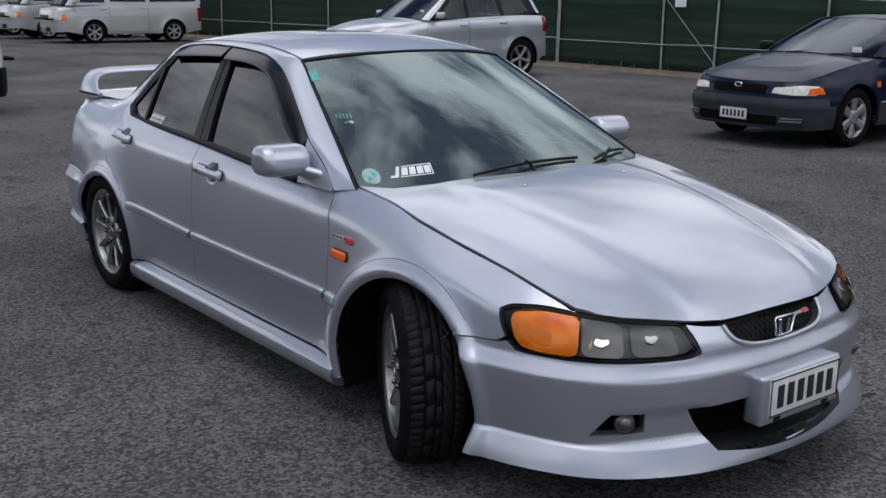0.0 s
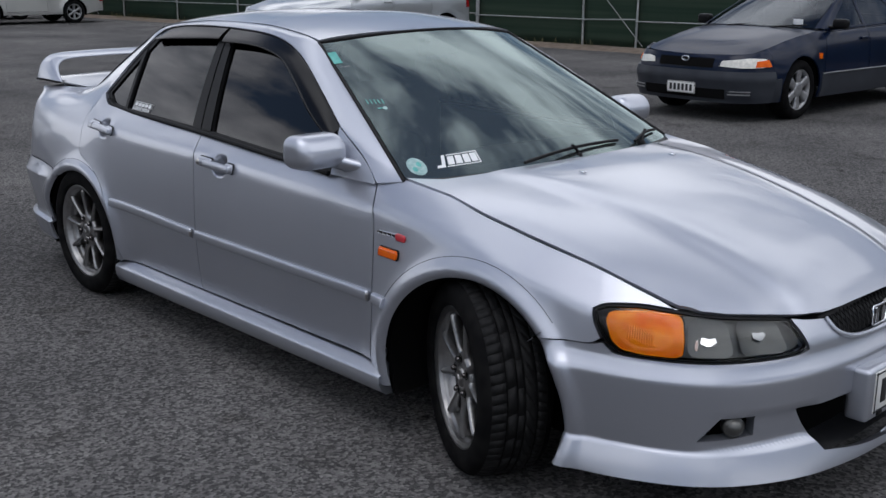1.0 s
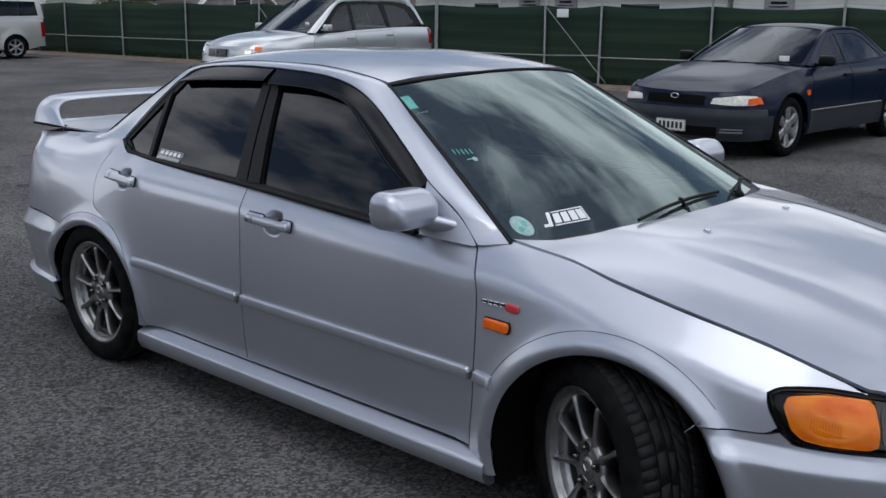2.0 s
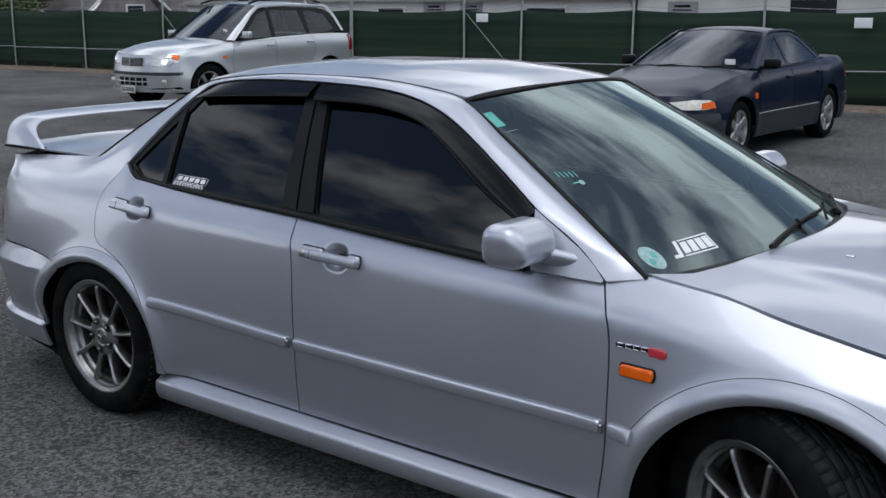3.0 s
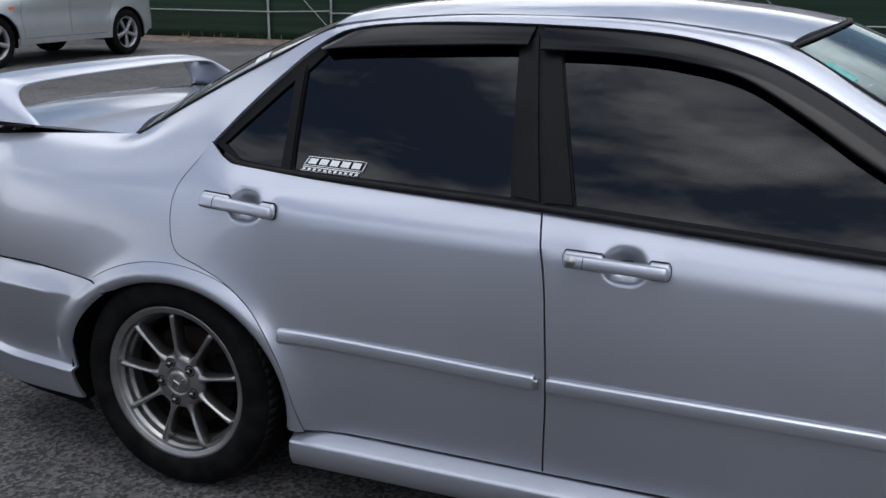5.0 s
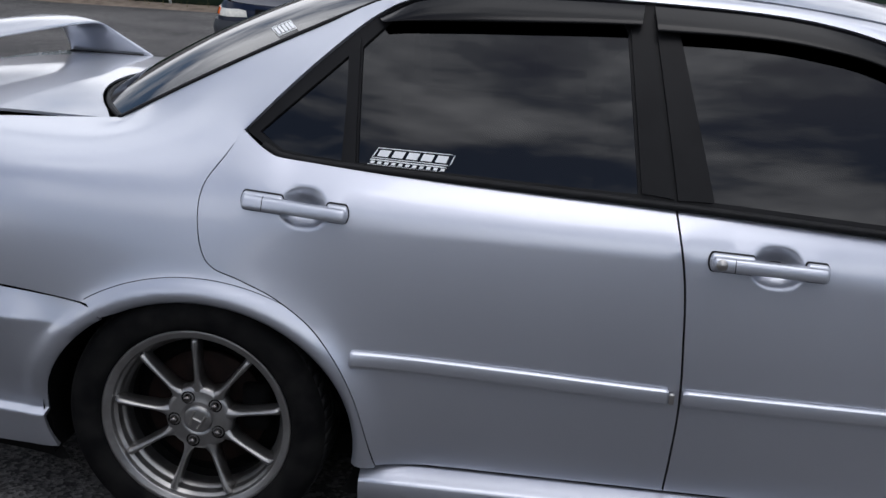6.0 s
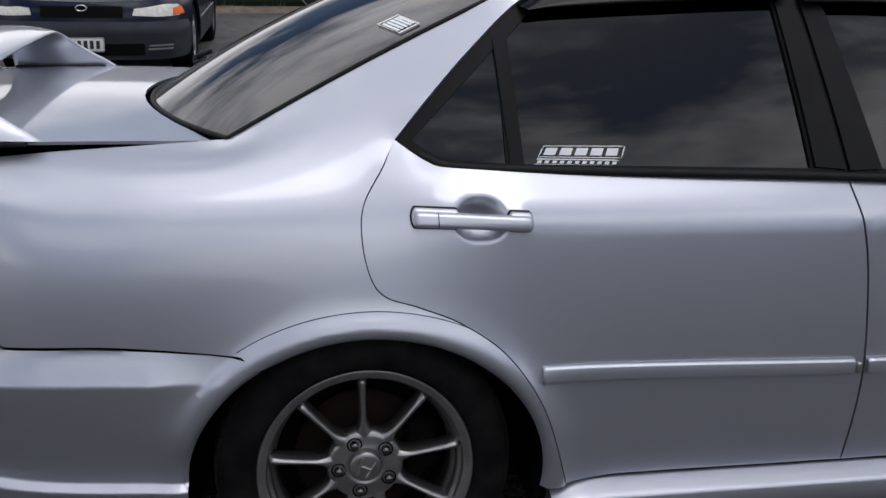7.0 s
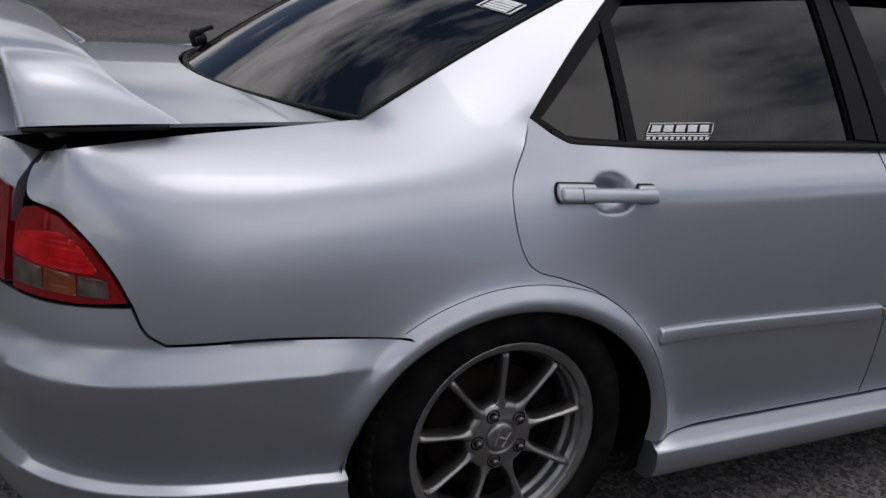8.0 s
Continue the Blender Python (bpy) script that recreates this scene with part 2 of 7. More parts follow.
def shrunk(poly, by):
    area = 0.5 * np.sum(poly[:, 0] * np.roll(poly[:, 1], -1) - np.roll(poly[:, 0], -1) * poly[:, 1])
    t = np.roll(poly, -1, axis=0) - np.roll(poly, 1, axis=0)
    t /= np.linalg.norm(t, axis=1, keepdims=True) + 1e-9
    n = np.stack([-t[:, 1], t[:, 0]], 1) * (1 if area > 0 else -1)
    return poly + n * by


def sheet(outline, fn, step=0.03, gap=0.0, holes=(), fine=(), edge=None, flat=False):
    """Vertices and triangles of the surface fn(u, v) inside an outline. fine: (u0, v0, u1, v1, step) boxes with closer points."""
    poly = resample(np.asarray(outline, float), edge or step * 0.6)
    if gap:
        poly = shrunk(poly, gap)
    hs = [resample(np.asarray(h, float), edge or step * 0.6) for h in holes]
    lo, hi = poly.min(0), poly.max(0)
    us, vs = np.arange(lo[0], hi[0] + step, step), np.arange(lo[1], hi[1] + step, step)
    g = np.stack(np.meshgrid(us, vs, indexing="ij"), -1)
    g[:, 1::2, 0] += step / 2
    g = g.reshape(-1, 2)
    for u0, v0, u1, v1, st in fine:
        g = g[~((g[:, 0] > u0) & (g[:, 0] < u1) & (g[:, 1] > v0) & (g[:, 1] < v1))]
        q = np.stack(np.meshgrid(np.arange(u0, u1, st), np.arange(v0, v1, st), indexing="ij"), -1).reshape(-1, 2)
        g = np.vstack([g, q])
    ok = inside(poly, g)
    for h in hs:
        ok &= ~inside(h, g)
    g = g[ok]
    allb = np.vstack([poly, *hs])
    near = np.array([np.min(np.sum((allb - q) ** 2, axis=1)) for q in g]) if len(g) else np.zeros(0)
    g = g[near > (step * 0.3) ** 2] if len(g) else g
    vec = [Vector(q) for q in allb] + [Vector(q) for q in g]
    edges, at = [], 0
    for loop in (poly, *hs):
        edges += [(at + i, at + (i + 1) % len(loop)) for i in range(len(loop))]
        at += len(loop)
    v2, _, tris, *_ = delaunay_2d_cdt(vec, edges, [], 0, 1e-6)
    uv = np.array([tuple(v) for v in v2])
    tris = np.array([t for t in tris if len(t) == 3])
    mid = uv[tris].mean(1)
    ok = inside(poly, mid)
    for h in hs:
        ok &= ~inside(h, mid)
    e1, e2 = uv[tris[:, 1]] - uv[tris[:, 0]], uv[tris[:, 2]] - uv[tris[:, 0]]
    ok &= np.abs(e1[:, 0] * e2[:, 1] - e1[:, 1] * e2[:, 0]) > 2e-6 * max(1.0, step / .03) ** 2
    return (uv if flat else fn(uv[:, 0], uv[:, 1])), tris[ok]


def shell(verts, tris, depth=0.018, away=None, merge=0.0, relax=0, keep=None):
    """A bmesh from a sheet: faces turned outward from the point that away gives, and the rim folded inward."""
    bm = bmesh.new()
    vs = [bm.verts.new(p) for p in verts]
    for a, b, c in tris:
        if a != b and b != c and a != c:
            try:
                bm.faces.new((vs[a], vs[b], vs[c]))
            except ValueError:
                pass
    for v in [v for v in bm.verts if not v.link_faces]:
        bm.verts.remove(v)
    if merge:
        bmesh.ops.remove_doubles(bm, verts=bm.verts, dist=merge)
    if relax:
        free = [v for v in bm.verts if not v.is_boundary and (keep is None or not keep(v.co))]
        for _ in range(relax):
            bmesh.ops.smooth_vert(bm, verts=free, factor=0.5, use_axis_x=True, use_axis_y=True, use_axis_z=True)
    bmesh.ops.recalc_face_normals(bm, faces=bm.faces)
    bm.normal_update()
    if away is not None:
        total = sum((f.normal.dot(f.calc_center_median() - Vector(away(f.calc_center_median()))) * f.calc_area() for f in bm.faces))
        if total < 0:
            bmesh.ops.reverse_faces(bm, faces=bm.faces)
            bm.normal_update()
    if depth:
        rim = [e for e in bm.edges if e.is_boundary]
        into = {v: v.co - v.normal * depth for e in rim for v in e.verts}
        low = {v: bm.verts.new(p) for v, p in into.items()}
        for e in rim:
            lp = e.link_loops[0]
            a, b = lp.vert, lp.link_loop_next.vert
            bm.faces.new((b, a, low[a], low[b]))
            e.smooth = False
    return bm


def faired(pts, tris, fixed):
    """Moves the points that are not fixed so that the sheet bends as little as it can."""
    n = len(pts)
    near = [set() for _ in range(n)]
    count = {}
    for t in tris:
        for a, b in ((t[0], t[1]), (t[1], t[2]), (t[2], t[0])):
            near[a].add(b)
            near[b].add(a)
            count[(min(a, b), max(a, b))] = count.get((min(a, b), max(a, b)), 0) + 1
    rim = {v for e, c in count.items() if c == 1 for v in e}
    free = [i for i in range(n) if not fixed[i] and i not in rim and near[i]]
    col = {v: k for k, v in enumerate(free)}
    touch = [i for i in range(n) if i not in rim and near[i] and (i in col or any(j in col for j in near[i]))]
    lf = np.zeros((len(touch), len(free)))
    rhs = np.zeros((len(touch), 3))
    for r, i in enumerate(touch):
        for j, w in [(i, 1.0)] + [(j, -1.0 / len(near[i])) for j in near[i]]:
            if j in col:
                lf[r, col[j]] += w
            else:
                rhs[r] -= w * pts[j]
    out = pts.copy()
    out[free] = np.linalg.solve(lf.T @ lf + 1e-9 * np.eye(len(free)), lf.T @ rhs)
    return out


def mirrored(bm):
    m = bm.copy()
    for v in m.verts:
        v.co.y = -v.co.y
    bmesh.ops.reverse_faces(m, faces=m.faces)
    return m


def loft(rows, close_u=False, cap=False):
    """A bmesh through rows of points of equal count."""
    bm = bmesh.new()
    vv = [[bm.verts.new(p) for p in r] for r in rows]
    n = len(vv[0])
    for r0, r1 in zip(vv, vv[1:]):
        for i in range(n if close_u else n - 1):
            bm.faces.new((r0[i], r0[(i + 1) % n], r1[(i + 1) % n], r1[i]))
    if cap and close_u:
        for r, flip in ((vv[0], True), (vv[-1], False)):
            f = bm.faces.new(r[::-1] if flip else r)
            for e in f.edges:
                e.smooth = False
    bmesh.ops.recalc_face_normals(bm, faces=bm.faces)
    return bm


def lathe(profile, n=48, axis="y", arc=(0, 2 * math.pi), bend=None):
    """Turns (radius, along) pairs round an axis. bend(i, j, radius, along) may shift a point."""
    full = abs(arc[1] - arc[0] - 2 * math.pi) < 1e-6
    bm = bmesh.new()
    vv = []
    for i in range(n if full else n + 1):
        a = arc[0] + (arc[1] - arc[0]) * i / n
        row = []
        for j, (r, h) in enumerate(profile):
            if bend:
                r, h = bend(i, j, r, h)
            c, s = r * math.cos(a), r * math.sin(a)
            row.append(bm.verts.new({"y": (c, h, s), "z": (c, s, h), "x": (h, c, s)}[axis]))
        vv.append(row)
    for i in range(len(vv) if full else len(vv) - 1):
        r0, r1 = vv[i], vv[(i + 1) % len(vv)]
        for j in range(len(profile) - 1):
            bm.faces.new((r0[j], r0[j + 1], r1[j + 1], r1[j]))
    bmesh.ops.remove_doubles(bm, verts=bm.verts, dist=1e-6)
    bmesh.ops.recalc_face_normals(bm, faces=bm.faces)
    return bm


def box(sx, sy, sz, at=(0, 0, 0), bevel=0.0, seg=2, m=None):
    bm = bmesh.new()
    bmesh.ops.create_cube(bm, size=1, matrix=Matrix.Translation(at) @ Matrix.Diagonal((sx, sy, sz, 1)))
    if bevel:
        bmesh.ops.bevel(bm, geom=bm.edges[:], offset=bevel, segments=seg, affect="EDGES", profile=0.6)
    if m is not None:
        bm.transform(m)
    return bm


def rod(a, b, r, n=10, r2=None):
    """A round bar from a to b."""
    a, b = Vector(a), Vector(b)
    bm = bmesh.new()
    bmesh.ops.create_cone(bm, cap_ends=True, segments=n, radius1=r, radius2=r if r2 is None else r2, depth=(b - a).length,
                          matrix=Matrix.Translation((a + b) / 2) @ (b - a).to_track_quat("Z", "Y").to_matrix().to_4x4())
    for e in bm.edges:
        if any(len(f.verts) > 4 for f in e.link_faces):
            e.smooth = False
    return bm


def joined(*bms):
    out = bms[0]
    for b in bms[1:]:
        me = bpy.data.meshes.new("join")
        b.to_mesh(me)
        b.free()
        out.from_mesh(me)
        bpy.data.meshes.remove(me)
    return out


def tube(points, r, n=8, closed=False):
    """A round tube along a polyline."""
    p = [Vector(q) for q in points]
    rows = []
    for i, q in enumerate(p):
        t = (p[min(i + 1, len(p) - 1)] - p[max(i - 1, 0)]).normalized()
        u = t.cross(Vector((0, 0, 1)) if abs(t.z) < 0.9 else Vector((1, 0, 0))).normalized()
        w = t.cross(u)
        rows.append([q + r * (math.cos(2 * math.pi * k / n) * u + math.sin(2 * math.pi * k / n) * w) for k in range(n)])
    return loft(rows, close_u=True, cap=True)


def asphalt_material():
    m = material("worn_asphalt", (0.06, 0.06, 0.06), 0.9)
    n, l = m.node_tree.nodes, m.node_tree.links
    b = n["Principled BSDF"]
    co = n.new("ShaderNodeTexCoord")

    def noise_tex(scale, detail=4.0):
        t = n.new("ShaderNodeTexNoise")
        t.inputs["Scale"].default_value, t.inputs["Detail"].default_value = scale, detail
        l.new(co.outputs["Object"], t.inputs["Vector"])
        return t.outputs["Fac"]

    def ramp(src, p0, p1, c0, c1):
        r = n.new("ShaderNodeValToRGB")
        r.color_ramp.elements[0].position, r.color_ramp.elements[1].position = p0, p1
        r.color_ramp.elements[0].color, r.color_ramp.elements[1].color = (*c0, 1), (*c1, 1)
        l.new(src, r.inputs["Fac"])
        return r.outputs["Color"]

    def mix(fac, a, c, mode="MIX"):
        x = n.new("ShaderNodeMix")
        x.data_type, x.blend_type = "RGBA", mode
        if hasattr(fac, "name"):
            l.new(fac, x.inputs["Factor"])
        else:
            x.inputs["Factor"].default_value = fac
        l.new(a, x.inputs["A"])
        l.new(c, x.inputs["B"])
        return x.outputs["Result"]

    v = n.new("ShaderNodeTexVoronoi")
    v.inputs["Scale"].default_value = 88.0
    l.new(co.outputs["Object"], v.inputs["Vector"])
    chip = ramp(v.outputs["Color"], 0.28, 0.98, (0.020, 0.0195, 0.020), (0.265, 0.257, 0.248))
    grit = ramp(noise_tex(330.0, 3.0), 0.35, 0.68, (0.022, 0.022, 0.024), (0.15, 0.148, 0.145))
    base = mix(0.45, chip, grit)
    broad = ramp(noise_tex(0.55, 7.0), 0.32, 0.68, (0.66, 0.66, 0.67), (1.34, 1.32, 1.30))
    col = mix(1.0, base, broad, "MULTIPLY")
    stain = ramp(noise_tex(2.3, 5.0), 0.60, 0.74, (1, 1, 1), (0.55, 0.54, 0.53))
    col = mix(1.0, col, stain, "MULTIPLY")
    spots = ramp(noise_tex(6.0, 2.0), 0.70, 0.735, (1, 1, 1), (0.42, 0.41, 0.40))
    col = mix(1.0, col, spots, "MULTIPLY")
    l.new(col, b.inputs["Base Color"])
    bp = n.new("ShaderNodeBump")
    bp.inputs["Strength"].default_value, bp.inputs["Distance"].default_value = 0.7, 0.004
    l.new(v.outputs["Distance"], bp.inputs["Height"])
    bp2 = n.new("ShaderNodeBump")
    bp2.inputs["Strength"].default_value, bp2.inputs["Distance"].default_value = 0.5, 0.003
    l.new(noise_tex(260.0, 3.0), bp2.inputs["Height"])
    l.new(bp.outputs["Normal"], bp2.inputs["Normal"])
    l.new(bp2.outputs["Normal"], b.inputs["Normal"])
    b.inputs["Specular IOR Level"].default_value = 0.08
    return m


ASPHALT = asphalt_material()
bm = bmesh.new()
bmesh.ops.create_grid(bm, x_segments=2, y_segments=2, size=600)
ground = tagged(part("ground", bm, ASPHALT), "grey worn asphalt yard with pale stone chips", "ground", kind="structure")
DIRT = varied("dry_brown_dirt", (0.10, 0.075, 0.055), (0.19, 0.15, 0.115), 6, (0.85, 1.0), bump=0.8, bump_scale=60)
FENCE_Y = pchip([(-60, 10.6), (-40, 12.2), (-24, 13.4), (-14, 14.1), (0, 14.7), (15, 15.3), (40, 16)])
rows = []
for x in np.linspace(-60, 40, 220):
    y = float(FENCE_Y(x))
    e = .12 * noise.noise((x * .9, 0, 0)) + .06 * noise.noise((x * 3.1, 4, 0))
    h = .05 + .04 * noise.noise((x * 1.7, 9, 0))
    rows.append([(x, y - .75 + e, -.02), (x, y - .55 + e, .02 + .3 * h), (x, y - .25, h), (x, y + .1, h * .9), (x, y + .6, .01), (x, y + 1.0, -.02)])
tagged(part("dirt_verge", loft(rows), DIRT), "low strip of brown dirt and dry litter under the fence", "verge", kind="structure")


# ---- the silver sedan: its skin as a surface of (s, z), s running along the plan outline, s = x on the flank ----
FRONT = [(0, .838), (.6, .840), (1.2, .838), (1.5, .834), (1.75, .815), (1.93, .772), (2.08, .69), (2.18, .57), (2.25, .40), (2.285, .2), (2.295, 0)]
REAR = [(0, .838), (-.6, .836), (-1.2, .832), (-1.6, .825), (-1.85, .808), (-2.03, .772), (-2.17, .70), (-2.27, .58), (-2.33, .40), (-2.355, .2), (-2.36, 0)]


def arc_track(points):
    c = catmull(points)
    return np.r_[0, np.cumsum(np.linalg.norm(np.diff(c, axis=0), axis=1))], c


LEN_F, CUR_F = arc_track(FRONT)
LEN_R, CUR_R = arc_track(REAR)
TS, TC = np.r_[-LEN_R[::-1], LEN_F[1:]], np.vstack([CUR_R[::-1], CUR_F[1:]])
SMAX, SMIN = LEN_F[-1], -LEN_R[-1]
# the plan goes on round both ends to the other flank
TS = np.r_[2 * SMIN - TS[1:400][::-1], TS, 2 * SMAX - TS[-400:-1][::-1]]
TC = np.vstack([TC[1:400][::-1] * (1, -1), TC, TC[-400:-1][::-1] * (1, -1)])


def plan(s):
    s = np.asarray(s, float)
    at = lambda q: np.stack([np.interp(q, TS, TC[:, 0]), np.interp(q, TS, TC[:, 1])], -1)
    a = at(s + .03) - at(s - .03)
    n = np.stack([-a[..., 1], a[..., 0]], -1)
    return at(s), n / np.linalg.norm(n, axis=-1, keepdims=True)


top_z = pchip([(-2.9, .93), (-2.3, .935), (-2.0, .945), (-1.6, .955), (-1.25, .962), (-1.12, .944), (-.93, .933), (-.3, .913), (.22, .893), (.52, .88), (.85, .872), (.95, .87), (1.5, .79), (1.8, .725), (2.1, .674), (2.9, .63)])
glass_y = pchip([(-1.8, .66), (-1.3, .69), (-.9, .712), (-.2, .74), (.6, .757), (.9, .75), (1.2, .74), (1.5, .72), (1.8, .70)])
fall = pchip([(-2.9, .10), (-1.6, .125), (-1.3, .125), (-.9, .116), (-.2, .09), (.6, .075), (.9, .09), (1.5, .115), (1.9, .11), (2.9, .10)])
door_shoulder = pchip([(-.05, 1.55), (0, 1.0), (.03, .75), (.06, .505), (.082, .345), (.090, .315), (.11, .278), (.16, .202), (.25, .098), (.34, .032), (.43, 0), (1, 0)])
quarter_shoulder = pchip([(-.05, 1.24), (0, 1.0), (.05, .755), (.10, .525), (.16, .320), (.25, .142), (.34, .046), (.43, 0), (1, 0)])
tuck = pchip([(0, -.05), (.2, -.02), (.26, -.012), (.36, -.004), (.5, 0), (1, 0)])
turn_under = pchip([(0, -.05), (.2, -.020), (.26, -.014), (.36, -.0065), (.46, -.002), (.58, 0), (1, 0)])
flare = pchip([(.9, .006), (1.0, .014), (1.02, .024), (1.05, .030), (1.08, .0295), (1.13, .023), (1.168, .0145), (1.185, .0125), (1.3, .006), (1.55, .001), (1.8, 0), (9, 0)])
REAR_ARCH, FRONT_ARCH = (-1.325, .30, .37, .312), (1.365, .29, .378, .36)
HANDLES = ((-1.115, .843), (-.085, .807))


def shoulder(s, d):
    """How far the skin has come in at a depth d under the belt: creased along the doors, rounder on the quarter."""
    s = np.asarray(s, float)
    w = np.clip((-.98 - s) / .36, 0, 1) * np.clip((s + 2.32) / .45, 0, 1)
    w = w * w * (3 - 2 * w)
    return door_shoulder(d) * (1 - w) + quarter_shoulder(d) * w


def around(arch, s, z):
    return np.sqrt(((s - arch[0]) / arch[2]) ** 2 + ((z - arch[1]) / arch[3]) ** 2)


def arch_line(arch, a0, a1, k=1.0, n=24):
    """Part of an arch's rim; angles in degrees from +x upwards."""
    return [(arch[0] + arch[2] * k * math.cos(radians(a)), arch[1] + arch[3] * k * math.sin(radians(a))) for a in np.linspace(a0, a1, n)]


def skin(s, z, out=0.0):
    s, z = np.broadcast_arrays(np.asarray(s, float), np.asarray(z, float))
    p, n = plan(s)
    o = tuck(z) + turn_under(z) * np.clip((around(REAR_ARCH, s, z) - 1.15) / .3, 0, 1) * np.clip((around(FRONT_ARCH, s, z) - 1.15) / .3, 0, 1) * (np.abs(s) < 1.3) - fall(s) * shoulder(s, top_z(s) - z) + flare(around(REAR_ARCH, s, z)) + flare(around(FRONT_ARCH, s, z)) + out
    return np.stack([p[..., 0] + n[..., 0] * o, -(p[..., 1] + n[..., 1] * o), z], -1)


def door_skin(s, z):
    """The flank with the two finger bowls behind the handles."""
    bowl = 0.0
    for u, v in HANDLES:
        q = (np.abs(s - u - .018) / .056) ** 2.6 + (np.abs(z - v + .001) / .043) ** 2.2
        bowl = bowl - .044 * np.clip(1 - q ** .44, 0, .8)
    return skin(s, z, bowl)


front_profile = pchip([(.10, -.03), (.178, .026), (.190, .047), (.198, .051), (.212, .045), (.276, .0105), (.2805, .0080), (.2835, .0035), (.287, -.0005), (.292, -.001), (.34, .002), (.42, .009), (.474, .0150), (.484, .0158), (.4905, .0148), (.500, .0095), (.535, -.004), (.56, -.002), (.7, 0)])


def front_skin(s, z):
    s, z = np.broadcast_arrays(np.asarray(s, float), np.asarray(z, float))
    t = np.clip((np.minimum(s, 2 * SMAX - s) - 1.60) / .12, 0, 1)
    f = front_profile(z) * t
    # shallow scoop between the fog lamp and the intake
    m = np.minimum(s, 2 * SMAX - s)
    f = f - .016 * np.clip((m - 2.10) / .30, 0, 1) * np.clip((2.52 - m) / .06, 0, 1) * np.clip((.40 - z) / .02, 0, 1) * np.clip((z - .288) / .008, 0, 1)
    return skin(s, z, f)


rear_profile = pchip([(.15, -.03), (.185, .004), (.21, .013), (.284, .0195), (.2895, .0205), (.2945, .0195), (.2975, .016), (.3005, -.003), (.305, -.0055), (.318, -.005), (.42, .010), (.5265, .0262), (.5325, .0270), (.5365, .0264), (.541, .0242), (.589, .0025), (.598, 0), (.61, 0), (.66, -.002), (.8, 0)])


def rear_skin(s, z):
    s, z = np.broadcast_arrays(np.asarray(s, float), np.asarray(z, float))
    drop = .018 * np.clip((-s - 1.75) / .5, 0, 1) ** 2
    t = np.where(z < .40, np.clip((-1.48 - s) / .10, 0, 1), np.clip((-1.60 - s) / .16, 0, 1))
    # the arch flare dies out down the bumper
    fade = .8 * np.clip((.43 - z) / .13, 0, 1)
    return skin(s, z, rear_profile(z + drop * np.clip((.66 - z) / .1, 0, 1) * (z > .45)) * t - fade * flare(around(REAR_ARCH, s, z)))


def glass_skin(x, z, out=0.0):
    x, z = np.broadcast_arrays(np.asarray(x, float), np.asarray(z, float))
    d = z - .935
    return np.stack([x, -(glass_y(x) - .44 * d - .25 * d * d + out), z], -1)


hood_mid = pchip([(.9, .925), (1.0, .922), (1.32, .900), (1.6, .857), (1.9, .780), (2.1, .706), (2.2, .654), (2.27, .604), (2.35, .55)])
HOOD_SEAM = [(2.048, .664), (1.958, .694), (1.754, .745), (1.484, .797), (1.31, .83), (1.16, .864), (.95, .890)]
seam3 = np.array([skin(s, z) for s, z in HOOD_SEAM])
LIP_LINE = [(2.13, .658), (2.222, .650), (2.33, .642), (2.426, .632), (2.52, .620), (2.60, .612), (2.70, .612), (2.78, .613), (SMAX, .613)]
lip3 = np.array([skin(s, z) for s, z in LIP_LINE])
hood_fall = pchip([(.9, .03), (1.0, .035), (1.5, .062), (2.0, .084), (2.3, .09)])


def hood_skin(x, y):
    x, y = np.broadcast_arrays(np.asarray(x, float), np.asarray(y, float))
    a = np.abs(y)
    ridge = .47 - .12 * (x - 1.0)
    rise = .014 / (1 + np.exp((a - ridge) / .011)) * np.clip((x - 1.0) / .3, 0, 1)
    top = lambda u, w: hood_mid(u) - .006 - hood_fall(u) * (w / .72) ** 2.4
    # the nose rolls down to the line above lamps and grille
    xe, ze = np.interp(a, -lip3[::-1, 1], lip3[::-1, 0]), np.interp(a, -lip3[::-1, 1], lip3[::-1, 2])
    w = np.clip(1 - (xe - x) / .20, 0, 1) ** 2
    h = top(x, a) + (ze + .004 - top(xe, a)) * w
    # and the sides to the wings
    ys, zs = np.interp(x, seam3[::-1, 0], -seam3[::-1, 1]), np.interp(x, seam3[::-1, 0], seam3[::-1, 2])
    k = np.clip(1 - (ys - a) / .16, 0, 1.2) ** 2 * np.clip((2.06 - x) / .08, 0, 1)
    return np.stack([x, y, h + rise * np.clip((xe - x) / .03, .25, 1) + (zs + .003 - top(x, ys)) * k * (1 - w)], -1)


roof_mid = pchip([(-1.15, 1.300), (-1.0, 1.338), (-.8, 1.365), (-.5, 1.380), (-.2, 1.380), (.05, 1.362), (.3, 1.325), (.4, 1.30)])


def roof_skin(x, y):
    x, y = np.broadcast_arrays(np.asarray(x, float), np.asarray(y, float))
    return np.stack([x, y, roof_mid(x) - .042 * (np.abs(y) / .52) ** 2.6], -1)


def screen_skin(a, b):
    """Windscreen: a across from -1 to 1, b from the cowl up to the roof."""
    a, b = np.broadcast_arrays(np.asarray(a, float), np.asarray(b, float))
    half = .735 + (.525 - .735) * b
    x = (1.125 - .17 * a**2) * (1 - b) + (.315 - .09 * a**2) * b + .012 * 4 * b * (1 - b) * (1 - a**2)
    z = (.898 - .016 * a**2) * (1 - b) + (1.322 - .036 * a**2) * b + 4 * b * (1 - b) * (.004 + .018 * (1 - a**2))
    return np.stack([x, half * a, z], -1)


